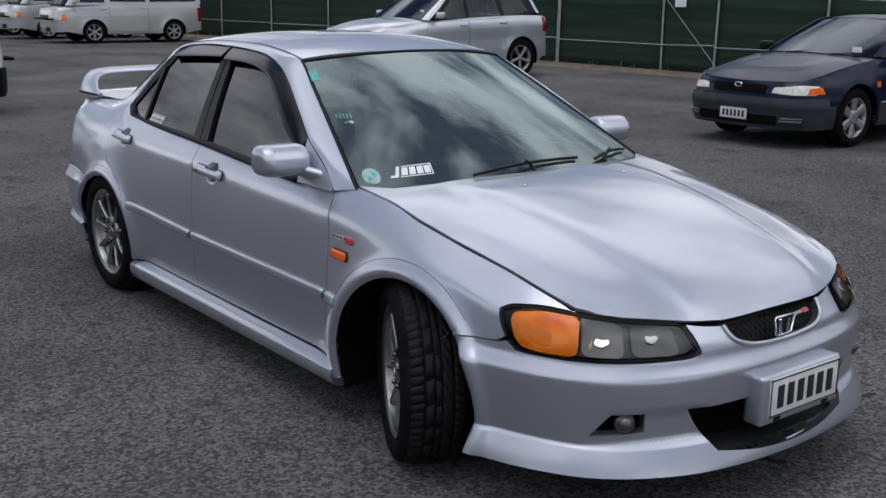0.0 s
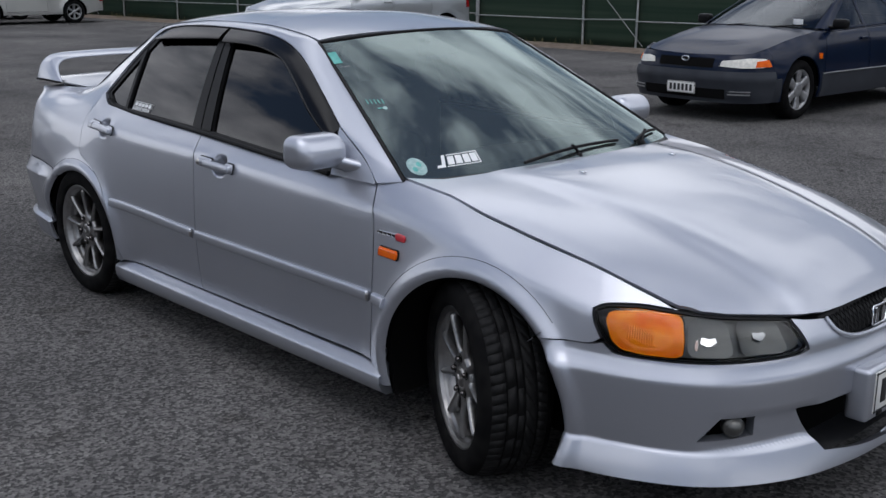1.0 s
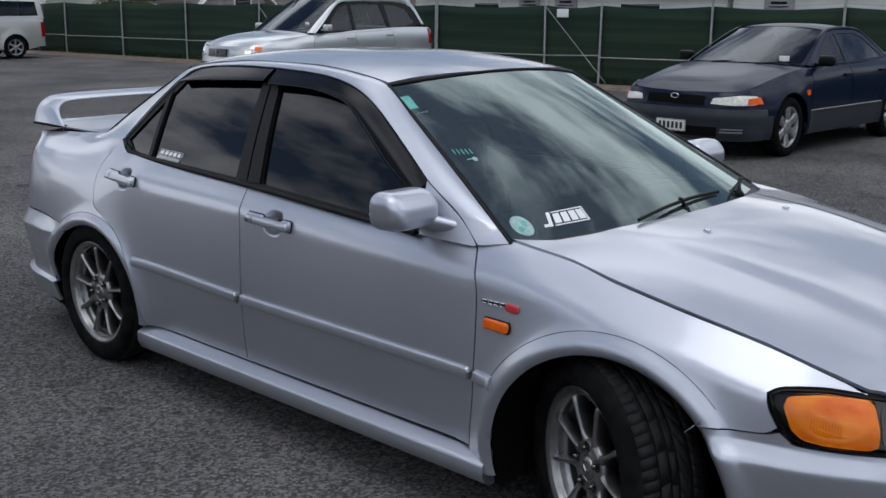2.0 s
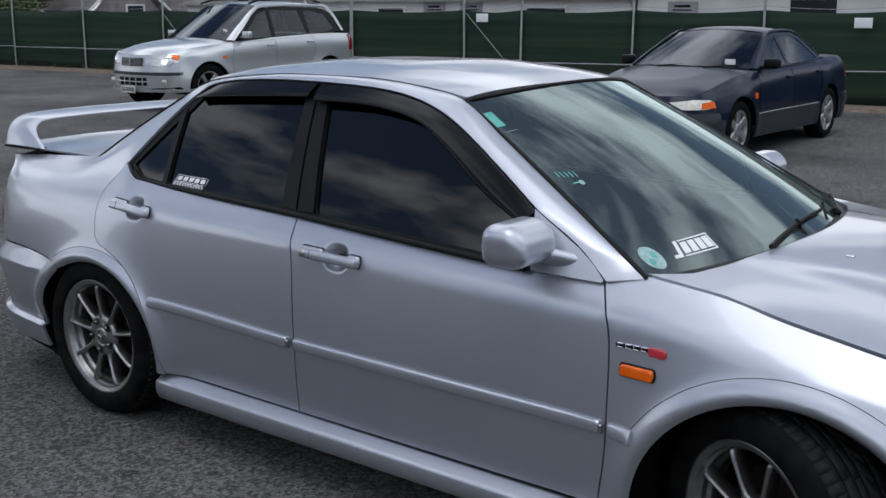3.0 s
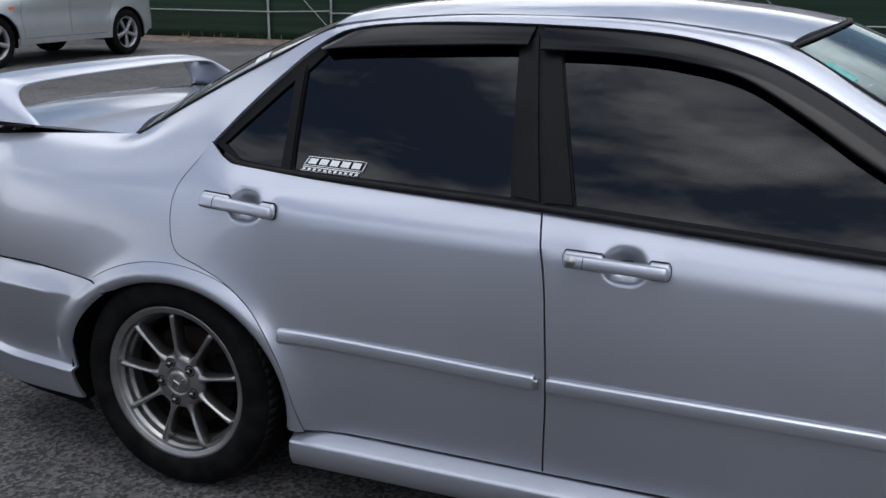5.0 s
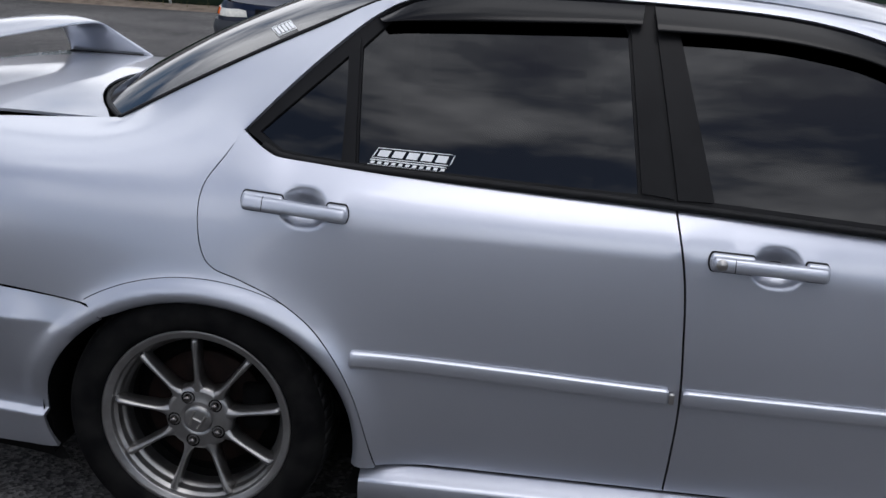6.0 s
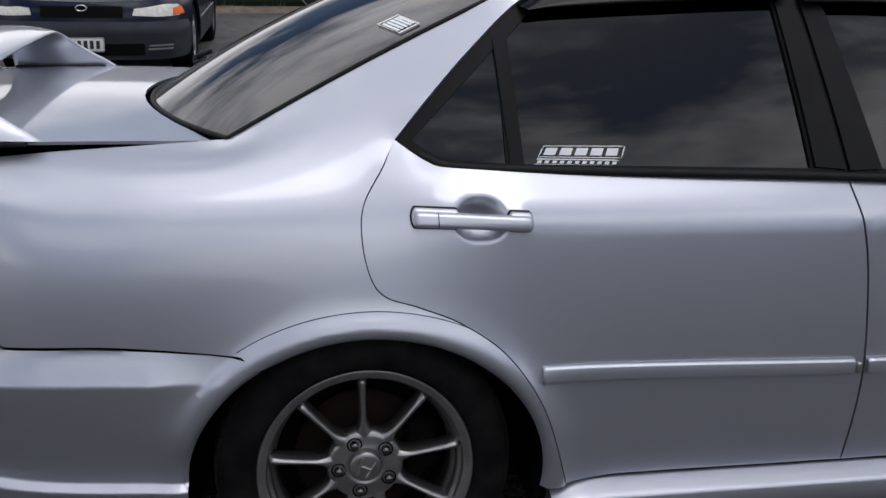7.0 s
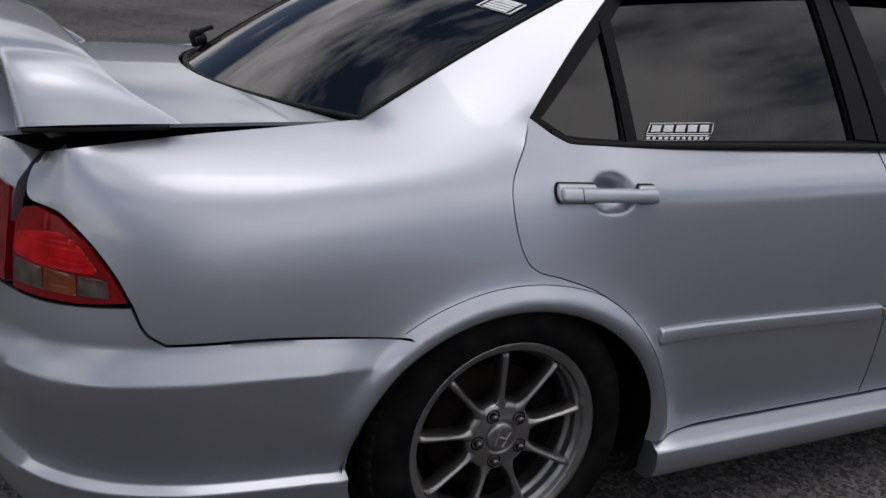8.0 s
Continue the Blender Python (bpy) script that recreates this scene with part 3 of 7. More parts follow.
def back_skin(a, b):
    """Rear window: a across, b from the deck up to the roof."""
    a, b = np.broadcast_arrays(np.asarray(a, float), np.asarray(b, float))
    half = .570 + (.525 - .570) * b
    x = (-1.80 + .20 * a**2) * (1 - b) + (-1.03 + .07 * a**2) * b - .02 * 4 * b * (1 - b) * (1 - a**2)
    z = (.975 - .005 * a**2) * (1 - b) + (1.336 - .042 * a**2) * b + 4 * b * (1 - b) * (.010 + .018 * (1 - a**2))
    return np.stack([x, half * a, z], -1)


deck_mid = pchip([(-2.40, .965), (-2.3, .982), (-2.1, .988), (-1.8, .984), (-1.55, .975)])


def deck_skin(x, y):
    x, y = np.broadcast_arrays(np.asarray(x, float), np.asarray(y, float))
    return np.stack([x, y, deck_mid(x) - .016 * (np.abs(y) / .58) ** 2], -1)


sedan = thing("silver_sedan", "silver metallic four-door sedan with dark tinted windows parked on asphalt", "car")
core = lambda c: (c.x * .8, 0, .45)


def panel(name, outline, fn, mat=SILVER, both=True, label="", step=.03, gap=.0024, holes=(), fine=(), depth=.02, parent=sedan, edge=None):
    v, t = sheet(outline, fn, step, gap, holes, fine, edge)
    bm = shell(v, t, depth, core)
    if both:
        part(name, mirrored(bm), mat, parent, label)
    return part(name, bm, mat, parent, label)


# seams of the flank
B_SEAM = [(-.285, .905), (-.256, .76), (-.244, .63), (-.236, .465), (-.244, .256)]
F_SEAM = [(.884, .262), (.905, .40), (.908, .515), (.896, .735), (.848, .862)]
R_SEAM = [(-.902, .256), (-.962, .442), (-1.04, .562), (-1.136, .634), (-1.226, .672), (-1.292, .694), (-1.322, .73), (-1.338, .80), (-1.333, .87), (-1.29, .94), (-1.25, .976)]
BELT_F = [(.848, .862), (.52, .873), (.224, .886), (-.285, .905)]
BELT_R = [(-1.25, .976), (-1.20, .95), (-1.144, .936), (-.946, .926), (-.61, .916), (-.285, .905)]
bowls = [(u - .066, v - .068, u + .102, v + .068, .0055) for u, v in HANDLES]

front_door = panel("front_door", chain(B_SEAM, [(-.244, .256), (.884, .262)], F_SEAM, BELT_F), door_skin, fine=bowls[1:], both=False)
rear_door = panel("rear_door", chain(B_SEAM, [(-.244, .256), (-.902, .256)], R_SEAM[:-1] + [(-1.266, .992)], [(-1.266, .992)] + BELT_R[1:]), door_skin, fine=bowls[:1], both=False)
panel("front_door", chain(B_SEAM, [(-.244, .256), (.884, .262)], F_SEAM, BELT_F), lambda s, z: skin(s, z) * (1, -1, 1), both=False, step=.06)
panel("rear_door", chain(B_SEAM, [(-.244, .256), (-.902, .256)], R_SEAM, BELT_R), lambda s, z: skin(s, z) * (1, -1, 1), both=False, step=.06)
fender_edge = chain(F_SEAM[::-1], [(.884, .262), (.884, .20), (.99, .20)], arch_line(FRONT_ARCH, 194, 45), [(1.632, .545), (1.72, .551), (1.80, .556), (1.834, .575)],
                    [(1.834, .575), (1.808, .615), (1.796, .652)], [(1.796, .652), (1.832, .666), (1.934, .672), (2.048, .664)], HOOD_SEAM, [(.95, .890), (.848, .862)])
panel("fender", fender_edge, skin, step=.024, fine=[(.98, .20, 1.80, .735, .0125)], edge=.0125)

# quarter panel: flank, shoulder, rear pillar, roof rail and front pillar in one pressing
DLO = [(.856, .867), (.76, .945), (.625, 1.020), (.484, 1.105), (.304, 1.205), (.172, 1.262), (.028, 1.298), (-.14, 1.315), (-.41, 1.322), (-.662, 1.319), (-.878, 1.300), (-.982, 1.257), (-1.09, 1.165), (-1.18, 1.075), (-1.262, .985)]
TOP = [tuple(screen_skin(-1.004, b)) for b in (0, .25, .5, .75, 1)] + [(.05, -.515, 1.318), (-.15, -.510, 1.336), (-.42, -.508, 1.340), (-.68, -.511, 1.330)] + [tuple(back_skin(-1.004, b)) for b in (1, .75, .5, .25, 0)]


def flank_v(s, z):
    return z + .9 * fall(s) * shoulder(s, top_z(s) - z)


def flank_z(s, v):
    lo, hi = np.full(np.shape(v), .1), np.full(np.shape(v), 1.0)
    for _ in range(30):
        m = (lo + hi) / 2
        up = flank_v(s, m) < v
        lo, hi = np.where(up, m, lo), np.where(up, hi, m)
    return lo


def side_pressing():
    low, high = [], []   # the outline in the sheet's plane and in space

    def add(p2, p3):
        if not low or np.hypot(*(np.array(p2) - low[-1])) > 1e-4:
            low.append(np.array(p2, float))
            high.append(np.array(p3, float))

    spread = lambda p: (p[0], p[2] + .9 * (.84 - abs(p[1])))
    for x, z in catmull(DLO, 8):
        p = glass_skin(x, z, .014 - .026 * np.clip((x - .62) / .24, 0, 1))
        add(spread(p), p)
    flank = [tuple(q) for q in chain(R_SEAM[::-1][1:])] + [(-.905, .252)] + arch_line(REAR_ARCH, -8, 126)[:-1] + [(-1.545, .560)]
    flank += [tuple(q) for q in chain([(-1.58, .587), (-1.832, .605), (-2.048, .600)], [(-2.048, .600), (-2.084, .624), (-2.108, .672)], [(-2.108, .672), (-2.144, .727), (-2.198, .781), (-2.27, .824), (-2.350, .834), (-2.372, .852), (-2.386, .882), (-2.390, .912)])]
    for s_, z_ in flank:
        add((s_, flank_v(s_, z_)), skin(s_, z_))
    base = back_skin(-1.004, 0)
    corner = skin(-2.390, .912)
    deck = catmull([tuple(corner), tuple(corner * (.6, .6, .6) + np.array((-2.19, -.598, .932)) * .4), (-2.19, -.598, .932), (-2.12, -.600, .939), (-1.95, -.593, .952), (-1.75, -.583, .962), tuple(base)], 8)
    n_flank = len(low)
    vb, vc = spread(base)[1], float(flank_v(-2.390, .912))
    run = np.r_[0, np.cumsum(np.linalg.norm(np.diff(deck, axis=0), axis=1))]
    for p, d in zip(deck[1:], run[1:]):
        t = 1 - d / run[-1]
        add((base[0] + (-2.390 - base[0]) * t, vb - .03 * t + (vc + .03 - vb) * max(0, (t - .45) / .55) ** 2), p)
    for p in catmull(TOP[::-1], 8)[1:]:
        add(spread(p), p)
    low, high = np.array(low), np.array(high)
    uv, tris = sheet(low, None, .022, 0, edge=.0125, fine=[(-.97, 1.02, .98, 1.75, .0105), (-1.76, .24, -.88, .70, .0125)], flat=True)
    uv = np.asarray(uv)
    z = flank_z(uv[:, 0], uv[:, 1])
    pts = skin(uv[:, 0], z)
    fixed = (z < np.interp(uv[:, 0], [-1.9, -1.6], [.850, .862])) & (uv[:, 1] < 1.02) & (uv[:, 0] < -.88)
    # outline points take their places on the edges; rails and front pillar are rounded strips between their two edges
    a, b = low, np.roll(low, -1, axis=0)
    a3, b3 = high, np.roll(high, -1, axis=0)
    d = b - a
    dd = (d * d).sum(1) + 1e-12
    n_low = 8 * (len(DLO) - 1)
    n_all = len(low)
    is_low, is_top = np.arange(n_all) < n_low, np.arange(n_all) >= n_all - 8 * (len(TOP) - 1)

    def nearest(q, mask):
        t = np.clip(((q - a) * d).sum(1) / dd, 0, 1)
        e = np.where(mask, np.hypot(*(a + d * t[:, None] - q).T), 9e9)
        k = int(e.argmin())
        return e[k], a3[k] + (b3[k] - a3[k]) * t[k]

    every = np.ones(n_all, bool)
    for i, q in enumerate(uv):
        if fixed[i] and q[1] < .8 and not (q[0] < -2.0):
            continue
        e, p = nearest(q, every)
        if e < 2e-4:
            pts[i], fixed[i] = p, True
        elif q[0] > -.97 and q[1] > 1.02:
            e1, p1 = nearest(q, is_low)
            e2, p2 = nearest(q, is_top)
            pts[i] = (p1 * e2 + p2 * e1) / (e1 + e2) + np.array([0, -.75, .66]) * 4 * e1 * e2 / (e1 + e2) ** 2 * min(.009, .1 * (e1 + e2))
            fixed[i] = True
    pts = faired(pts, tris, fixed)
    # behind the rear window the shoulder rolls from the flank over to the boot seam
    on_deck = slice(n_flank, n_flank + len(deck) - 1)
    du, dv, d3 = low[on_deck, 0], low[on_deck, 1], high[on_deck]
    for i, q in enumerate(uv):
        if q[0] > -1.62 or q[0] < -2.388:
            continue
        v0, v1 = float(flank_v(q[0], .842)), np.interp(q[0], du, dv)
        if not v0 < q[1] < v1 - 1e-4:
            continue
        t = (q[1] - v0) / (v1 - v0)
        p0, pa, pb = skin(q[0], .842), skin(q[0], .836), skin(q[0], .856)
        p1 = np.array([np.interp(q[0], du, d3[:, c]) for c in range(3)])
        along = (pb - pa) / (pb - pa)[2]
        pc = p0 + along * (p1[2] - p0[2]) * .66
        roll = p0 * (1 - t) ** 2 + pc * 2 * t * (1 - t) + p1 * t * t
        w = np.clip((-1.62 - q[0]) / .50, 0, 1)
        w = w * w * (3 - 2 * w)
        pts[i] = pts[i] * (1 - w) + roll * w
    return shell(pts, tris, .02, core)


bm = side_pressing()
part("quarter_panel", mirrored(bm), SILVER, sedan)
quarter = part("quarter_panel", bm, SILVER, sedan)

# bonnet, roof, boot lid
right_edge = [(p[0], p[1] + .004) for p in seam3[::-1]] + [(p[0] - .004, p[1]) for p in lip3]
rear_edge = [(1.125 + .035 - .17 * a * a, .735 * a) for a in np.linspace(1, -1, 15)][1:-1]
hood_edge = np.array(right_edge + [(x, -y) for x, y in right_edge[:-1]][::-1] + rear_edge)
panel("hood", hood_edge, hood_skin, both=False, step=.03, gap=.001, depth=.010)
roof_line = [(p[0], p[1] + .004) for p in catmull(TOP[4:10], 6)]
roof_edge = np.array(roof_line + [(-1.03 + .07 * a * a + .012, .525 * a) for a in np.linspace(-1, 1, 13)][1:-1] + [(x, -y) for x, y in roof_line[::-1]] + [(.315 - .09 * a * a - .010, .525 * a) for a in np.linspace(1, -1, 13)][1:-1])
panel("roof", roof_edge, roof_skin, both=False, step=.05, gap=.001)
deck_side = [(-1.63, -.560), (-1.75, -.572), (-1.95, -.582), (-2.12, -.588), (-2.27, -.592), (-2.30, -.592)]
deck_edge2 = np.array(deck_side + [(-2.345 + .045 * a * a, .592 * a) for a in np.linspace(-1, 1, 9)][1:-1] + [(x, -y) for x, y in deck_side[::-1]] + [(-1.80 + .20 * a * a - .016, .565 * a) for a in np.linspace(1, -1, 15)][1:-1])
boot = panel("boot_lid", deck_edge2, deck_skin, both=False, step=.04, gap=.002, depth=.007)
back_face = chain([(-2.408, .952), (SMIN, .960), (2 * SMIN + 2.408, .952)], [(2 * SMIN + 2.408, .952), (2 * SMIN + 2.412, .66)], [(2 * SMIN + 2.412, .66), (-2.412, .66)], [(-2.412, .66), (-2.408, .952)])
panel("boot_face", back_face, skin, both=False, step=.06, gap=.003, parent=boot)

# bumpers
half_top = [(1.632, .545), (1.72, .551), (1.80, .556), (1.838, .566)]
under_lamp = [(1.838, .566), (1.862, .550), (1.892, .540), (2.078, .538), (2.354, .538), (2.44, .540), (2.482, .548)]
beside_grille = [(2.482, .548), (2.470, .590), (2.452, .624), (2.455, .627), (2.52, .617), (2.596, .609)]
grille_low = [(2.596, .609), (2.618, .572), (2.684, .549), (2.77, .541), (SMAX, .539)]
flip = lambda run: [(2 * SMAX - s, z) for s, z in run[::-1]]
front_arch_edge = arch_line(FRONT_ARCH, 45, 0) + [(1.742, .23), (1.728, .198)]
low_lip = [(1.728, .198), (1.86, .198), (2.05, .203), (2.26, .203), (2.53, .197), (SMAX, .192)]
bumper_edge = chain(half_top, under_lamp, beside_grille, grille_low, flip(grille_low), flip(beside_grille), flip(under_lamp), flip(half_top), [(2 * SMAX - 1.632, .545)], flip(front_arch_edge[::-1]), flip(low_lip), low_lip[::-1], front_arch_edge[::-1])
mouth = chain([(2.432, .388), (2.474, .322), (2.534, .250)], [(2.534, .250), (2.708, .225), (SMAX, .218), (2 * SMAX - 2.708, .225), (2 * SMAX - 2.534, .250)], [(2 * SMAX - 2.534, .250), (2 * SMAX - 2.474, .322), (2 * SMAX - 2.432, .388)],
              [(2 * SMAX - 2.432, .388), (SMAX, .392), (2.432, .388)])
fog_hole = [(2.122, .318), (2.186, .388), (2.290, .388), (2.292, .328)]
fog_hole_far = [(2 * SMAX - s, z) for s, z in fog_hole[::-1]]
front_bumper = panel("front_bumper", bumper_edge, front_skin, SILVER_PLASTIC, both=False, step=.015, gap=.002, holes=(mouth, np.array(fog_hole), np.array(fog_hole_far)), depth=.035, fine=[(1.66, .268, 2 * SMAX - 1.66, .294, .0050), (1.66, .47, 2 * SMAX - 1.66, .53, .0075)])
rear_edge_line = [(-1.545, .558), (-1.58, .584), (-1.832, .601), (-2.048, .596)]
rear_mid = [(-2.048, .596), (-2.086, .620), (-2.112, .666)]
rear_top = [(-2.112, .666), (-2.198, .660), (-2.30, .654), (-2.42, .654), (SMIN, .654)]
mflip = lambda run: [(2 * SMIN - s, z) for s, z in run[::-1]]
rear_low = [(-1.672, .205), (-1.9, .20), (-2.4, .195), (SMIN, .19)]
rear_arch_edge = [(q[0], q[1]) for q in arch_line(REAR_ARCH, 126, 180)] + [(-1.692, .26), (-1.672, .205)]
rear_bumper_edge = chain(rear_edge_line, rear_mid, rear_top, mflip(rear_top), mflip(rear_mid), mflip(rear_edge_line), mflip(rear_arch_edge[::-1]), mflip(rear_low), rear_low[::-1], rear_arch_edge[::-1])
panel("rear_bumper", rear_bumper_edge, rear_skin, SILVER_PLASTIC, both=False, step=.015, gap=.002, depth=.012, fine=[(-2.36, .515, -1.56, .550, .0045), (-2.36, .550, -1.56, .61, .0075), (-2.36, .278, -1.60, .312, .0045)])

# side skirts
def skirt():
    rows = []
    for x in np.r_[-.936, np.linspace(-.9348, .958, 24), .965]:
        lift = .012 * np.clip((x + .98) / 2, 0, 1)
        end = .0012 if x in (-.936, .965) else 0
        ring = [(.795, .2535), (.817, .2535), (.8195, .2528), (.8565, .2330), (.8610, .2300), (.8630, .2245), (.8645, .208), (.862, .185 + lift), (.850, .160 + lift), (.830, .147 + lift), (.78, .147 + lift)]
        rows.append([(x, -(y - end), z - end * .5) for y, z in ring])
    return loft(rows, close_u=True, cap=True)


bm = skirt()
part("side_skirt", mirrored(bm), SILVER_PLASTIC, sedan)
part("side_skirt", bm, SILVER_PLASTIC, sedan)

# near-black sheets behind the seams, wheel wells and floor: shade put into their colour
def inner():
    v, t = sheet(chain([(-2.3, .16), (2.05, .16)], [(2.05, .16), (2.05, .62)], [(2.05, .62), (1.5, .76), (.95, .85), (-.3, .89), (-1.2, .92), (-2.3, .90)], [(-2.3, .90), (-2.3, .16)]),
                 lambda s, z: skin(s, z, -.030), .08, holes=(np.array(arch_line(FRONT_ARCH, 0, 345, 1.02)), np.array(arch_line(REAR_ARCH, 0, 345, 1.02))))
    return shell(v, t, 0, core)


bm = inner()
part("inner_side", mirrored(bm), SHADE_BLACK, sedan)
part("inner_side", bm, SHADE_BLACK, sedan)
part("floor_pan", box(3.5, 1.3, .06, (-.05, 0, .20), .02), SHADE_BLACK, sedan)
# well linings are near-black, so the shade in the arches is coloured in
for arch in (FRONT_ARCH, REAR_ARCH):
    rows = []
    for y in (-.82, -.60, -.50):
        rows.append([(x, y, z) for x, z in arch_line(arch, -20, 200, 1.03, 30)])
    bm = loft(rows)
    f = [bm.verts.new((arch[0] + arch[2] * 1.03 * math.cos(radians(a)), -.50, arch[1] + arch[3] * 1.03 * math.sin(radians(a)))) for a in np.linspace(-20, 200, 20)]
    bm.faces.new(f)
    part("wheel_well", mirrored(bm), SHADE_BLACK, sedan)
    part("wheel_well", bm, SHADE_BLACK, sedan)
nose_in = sheet(chain([(1.75, .14), (2 * SMAX - 1.75, .14)], [(2 * SMAX - 1.75, .14), (2 * SMAX - 1.75, .60)], [(2 * SMAX - 1.75, .60), (1.75, .60)], [(1.75, .60), (1.75, .14)]), lambda s, z: skin(s, z, -.13), .08)
# body-coloured ledge in the intake; its shade is put in as dark grey
ledge = [[tuple(skin(s, .236 - .02 * abs(s - SMAX) / .5, -.002)), tuple(skin(s, .222, -.03)), tuple(skin(s, .214, -.07)), tuple(skin(s, .210, -.15))] for s in np.linspace(2.46, 2 * SMAX - 2.46, 30)]
part("lip_ledge", loft(ledge), DASH, front_bumper)
part("nose_liner", shell(*nose_in, 0, core), SHADE_BLACK, sedan)
tail_in = sheet(chain([(-1.9, .2), (2 * SMIN + 1.9, .2)], [(2 * SMIN + 1.9, .2), (2 * SMIN + 1.9, .9)], [(2 * SMIN + 1.9, .9), (-1.9, .9)], [(-1.9, .9), (-1.9, .2)]), lambda s, z: skin(s, z, -.06), .1)
part("tail_liner", shell(*tail_in, 0, core), SHADE_BLACK, sedan)
part("bay_cover", shell(*sheet(hood_edge * (.995, .995), lambda x, y: hood_skin(x, y) - (0, 0, .04), .12), 0, core), SHADE_BLACK, sedan)
part("deck_liner", shell(*sheet(np.array([(-1.62, -.60), (-2.1, -.62), (-2.22, -.57), (-2.30, -.40), (-2.30, .40), (-2.22, .57), (-2.1, .62), (-1.62, .60)]), lambda x, y: deck_skin(x, y) - (0, 0, .045), .12), 0, core), SHADE_BLACK, sedan)


# ---- the sedan's windows ----
WINDOW_TOP = DLO[2:]
window_edge = chain(WINDOW_TOP, [(-1.262, .985), (-1.2, .950), (-1.144, .934), (-.956, .925), (-.614, .915), (-.308, .907), (.226, .885), (.52, .873), (.64, .868)], [(.64, .868), (.625, 1.020)])
Q_PANE = np.array([(-1.226, .984), (-1.170, .950), (-1.12, .944), (-1.03, .938), (-1.037, 1.165)])
R_PANE = np.array([(-.992, .937), (-1.012, 1.182), (-.950, 1.245), (-.87, 1.288), (-.44, 1.300), (-.415, 1.25), (-.368, .925)])
F_PANE = np.array([(-.205, .922), (-.296, 1.24), (-.31, 1.296), (-.10, 1.292), (.052, 1.265), (.208, 1.200), (.40, 1.090), (.60, .985), (.60, .888)])
frame_bm = shell(*sheet(window_edge, lambda x, z: glass_skin(x, z, .004), .05, .001, holes=(Q_PANE, R_PANE, F_PANE), edge=.02), .02, core)
part("window_frame", mirrored(frame_bm), BLACK_TRIM, sedan)
part("window_frame", frame_bm, BLACK_TRIM, sedan, "black window surround")
for nm, pane in (("quarter_window", Q_PANE), ("rear_door_window", R_PANE), ("front_door_window", F_PANE)):
    bm = shell(*sheet(shrunk(pane, -.004), lambda x, z: glass_skin(x, z, -.004), .06, 0), .004, core)
    part(nm, mirrored(bm), TINTED, sedan, "dark tinted side glass")
    part(nm, bm, TINTED, sedan, "dark tinted side glass")


def strip(top, low, out_top, out_low, n=9, thick=.003):
    """A curved shield between two lines on the side glass."""
    t, w = catmull(top, 8), catmull(low, 8)
    rows = []
    for a, b in zip(t, w):
        row = []
        for k in range(n + 1):
            q = a + (b - a) * k / n
            row.append(glass_skin(q[0], q[1], out_top + (out_low - out_top) * math.sin(k / n * math.pi / 2)))
        row += [glass_skin(*(a + (b - a) * k / n), out_top + (out_low - out_top) * math.sin(k / n * math.pi / 2) - thick) for k in range(n, -1, -1)]
        rows.append(row)
    return loft(rows, close_u=True, cap=True)


rear_visor = strip([(-.985, 1.248), (-.93, 1.277), (-.878, 1.296), (-.76, 1.311), (-.662, 1.315), (-.50, 1.318), (-.382, 1.318)], [(-.965, 1.240), (-.92, 1.245), (-.86, 1.249), (-.76, 1.255), (-.66, 1.260), (-.50, 1.268), (-.388, 1.272)], .008, .034)
front_visor = strip([(-.362, 1.318), (-.14, 1.311), (.028, 1.293), (.172, 1.257), (.304, 1.200), (.484, 1.100), (.612, 1.022)], [(-.352, 1.262), (-.16, 1.262), (-.02, 1.252), (.13, 1.222), (.274, 1.150), (.428, 1.058), (.585, .985)], .008, .034)
for bm in (rear_visor, front_visor):
    part("rain_visor", mirrored(bm), VISOR, sedan, "smoked black rain visor")
    part("rain_visor", bm, VISOR, sedan, "smoked black rain visor")
for edge in ([(-.412, 1.262), (-.362, .928), (-.290, .922), (-.370, 1.300)], [(-.362, 1.300), (-.284, .920), (-.208, .922), (-.298, 1.246)]):
    bm = shell(*sheet(np.array(edge), lambda x, z: glass_skin(x, z, .012), .03, .0015), .02, core)
    part("pillar_cover", mirrored(bm), BLACK_TRIM, sedan, "black centre pillar cover")
    part("pillar_cover", bm, BLACK_TRIM, sedan, "black centre pillar cover")
bm = shell(*sheet(np.array([(-1.022, .930), (-1.043, 1.180), (-1.018, 1.200), (-.996, .930)]), lambda x, z: glass_skin(x, z, .009), .03), .015, core)
part("window_divider", mirrored(bm), BLACK_TRIM, sedan)
part("window_divider", bm, BLACK_TRIM, sedan)
belt = [glass_skin(x, z, .010) for x, z in catmull([(-1.212, .957), (-1.19, .947), (-1.144, .934), (-.956, .926), (-.614, .917), (-.308, .909), (.226, .887), (.52, .875), (.62, .870)], 6)]
bm = tube(belt, .009, 8)
part("belt_strip", mirrored(bm), BLACK_RUBBER, sedan)
part("belt_strip", bm, BLACK_RUBBER, sedan)

# windscreen and rear window, each with its dark printed border and rubber
rect = lambda a, b0, b1: np.array([(-a, b0), (a, b0), (a, b1), (-a, b1)])
part("windscreen", shell(*sheet(rect(.985, .0, .985), screen_skin, .08), .004, core), SCREEN, sedan, "windscreen reflecting pale cloud")
part("windscreen_border", shell(*sheet(rect(.985, .0, .985), lambda a, b: screen_skin(a, b) - (.004, 0, .004), .08, holes=(rect(.945, .05, .955),)), 0, core), BLACK_TRIM, sedan)
part("rear_window", shell(*sheet(rect(.985, .01, .985), back_skin, .08), .004, core), REAR_TINT, sedan, "dark tinted rear window")
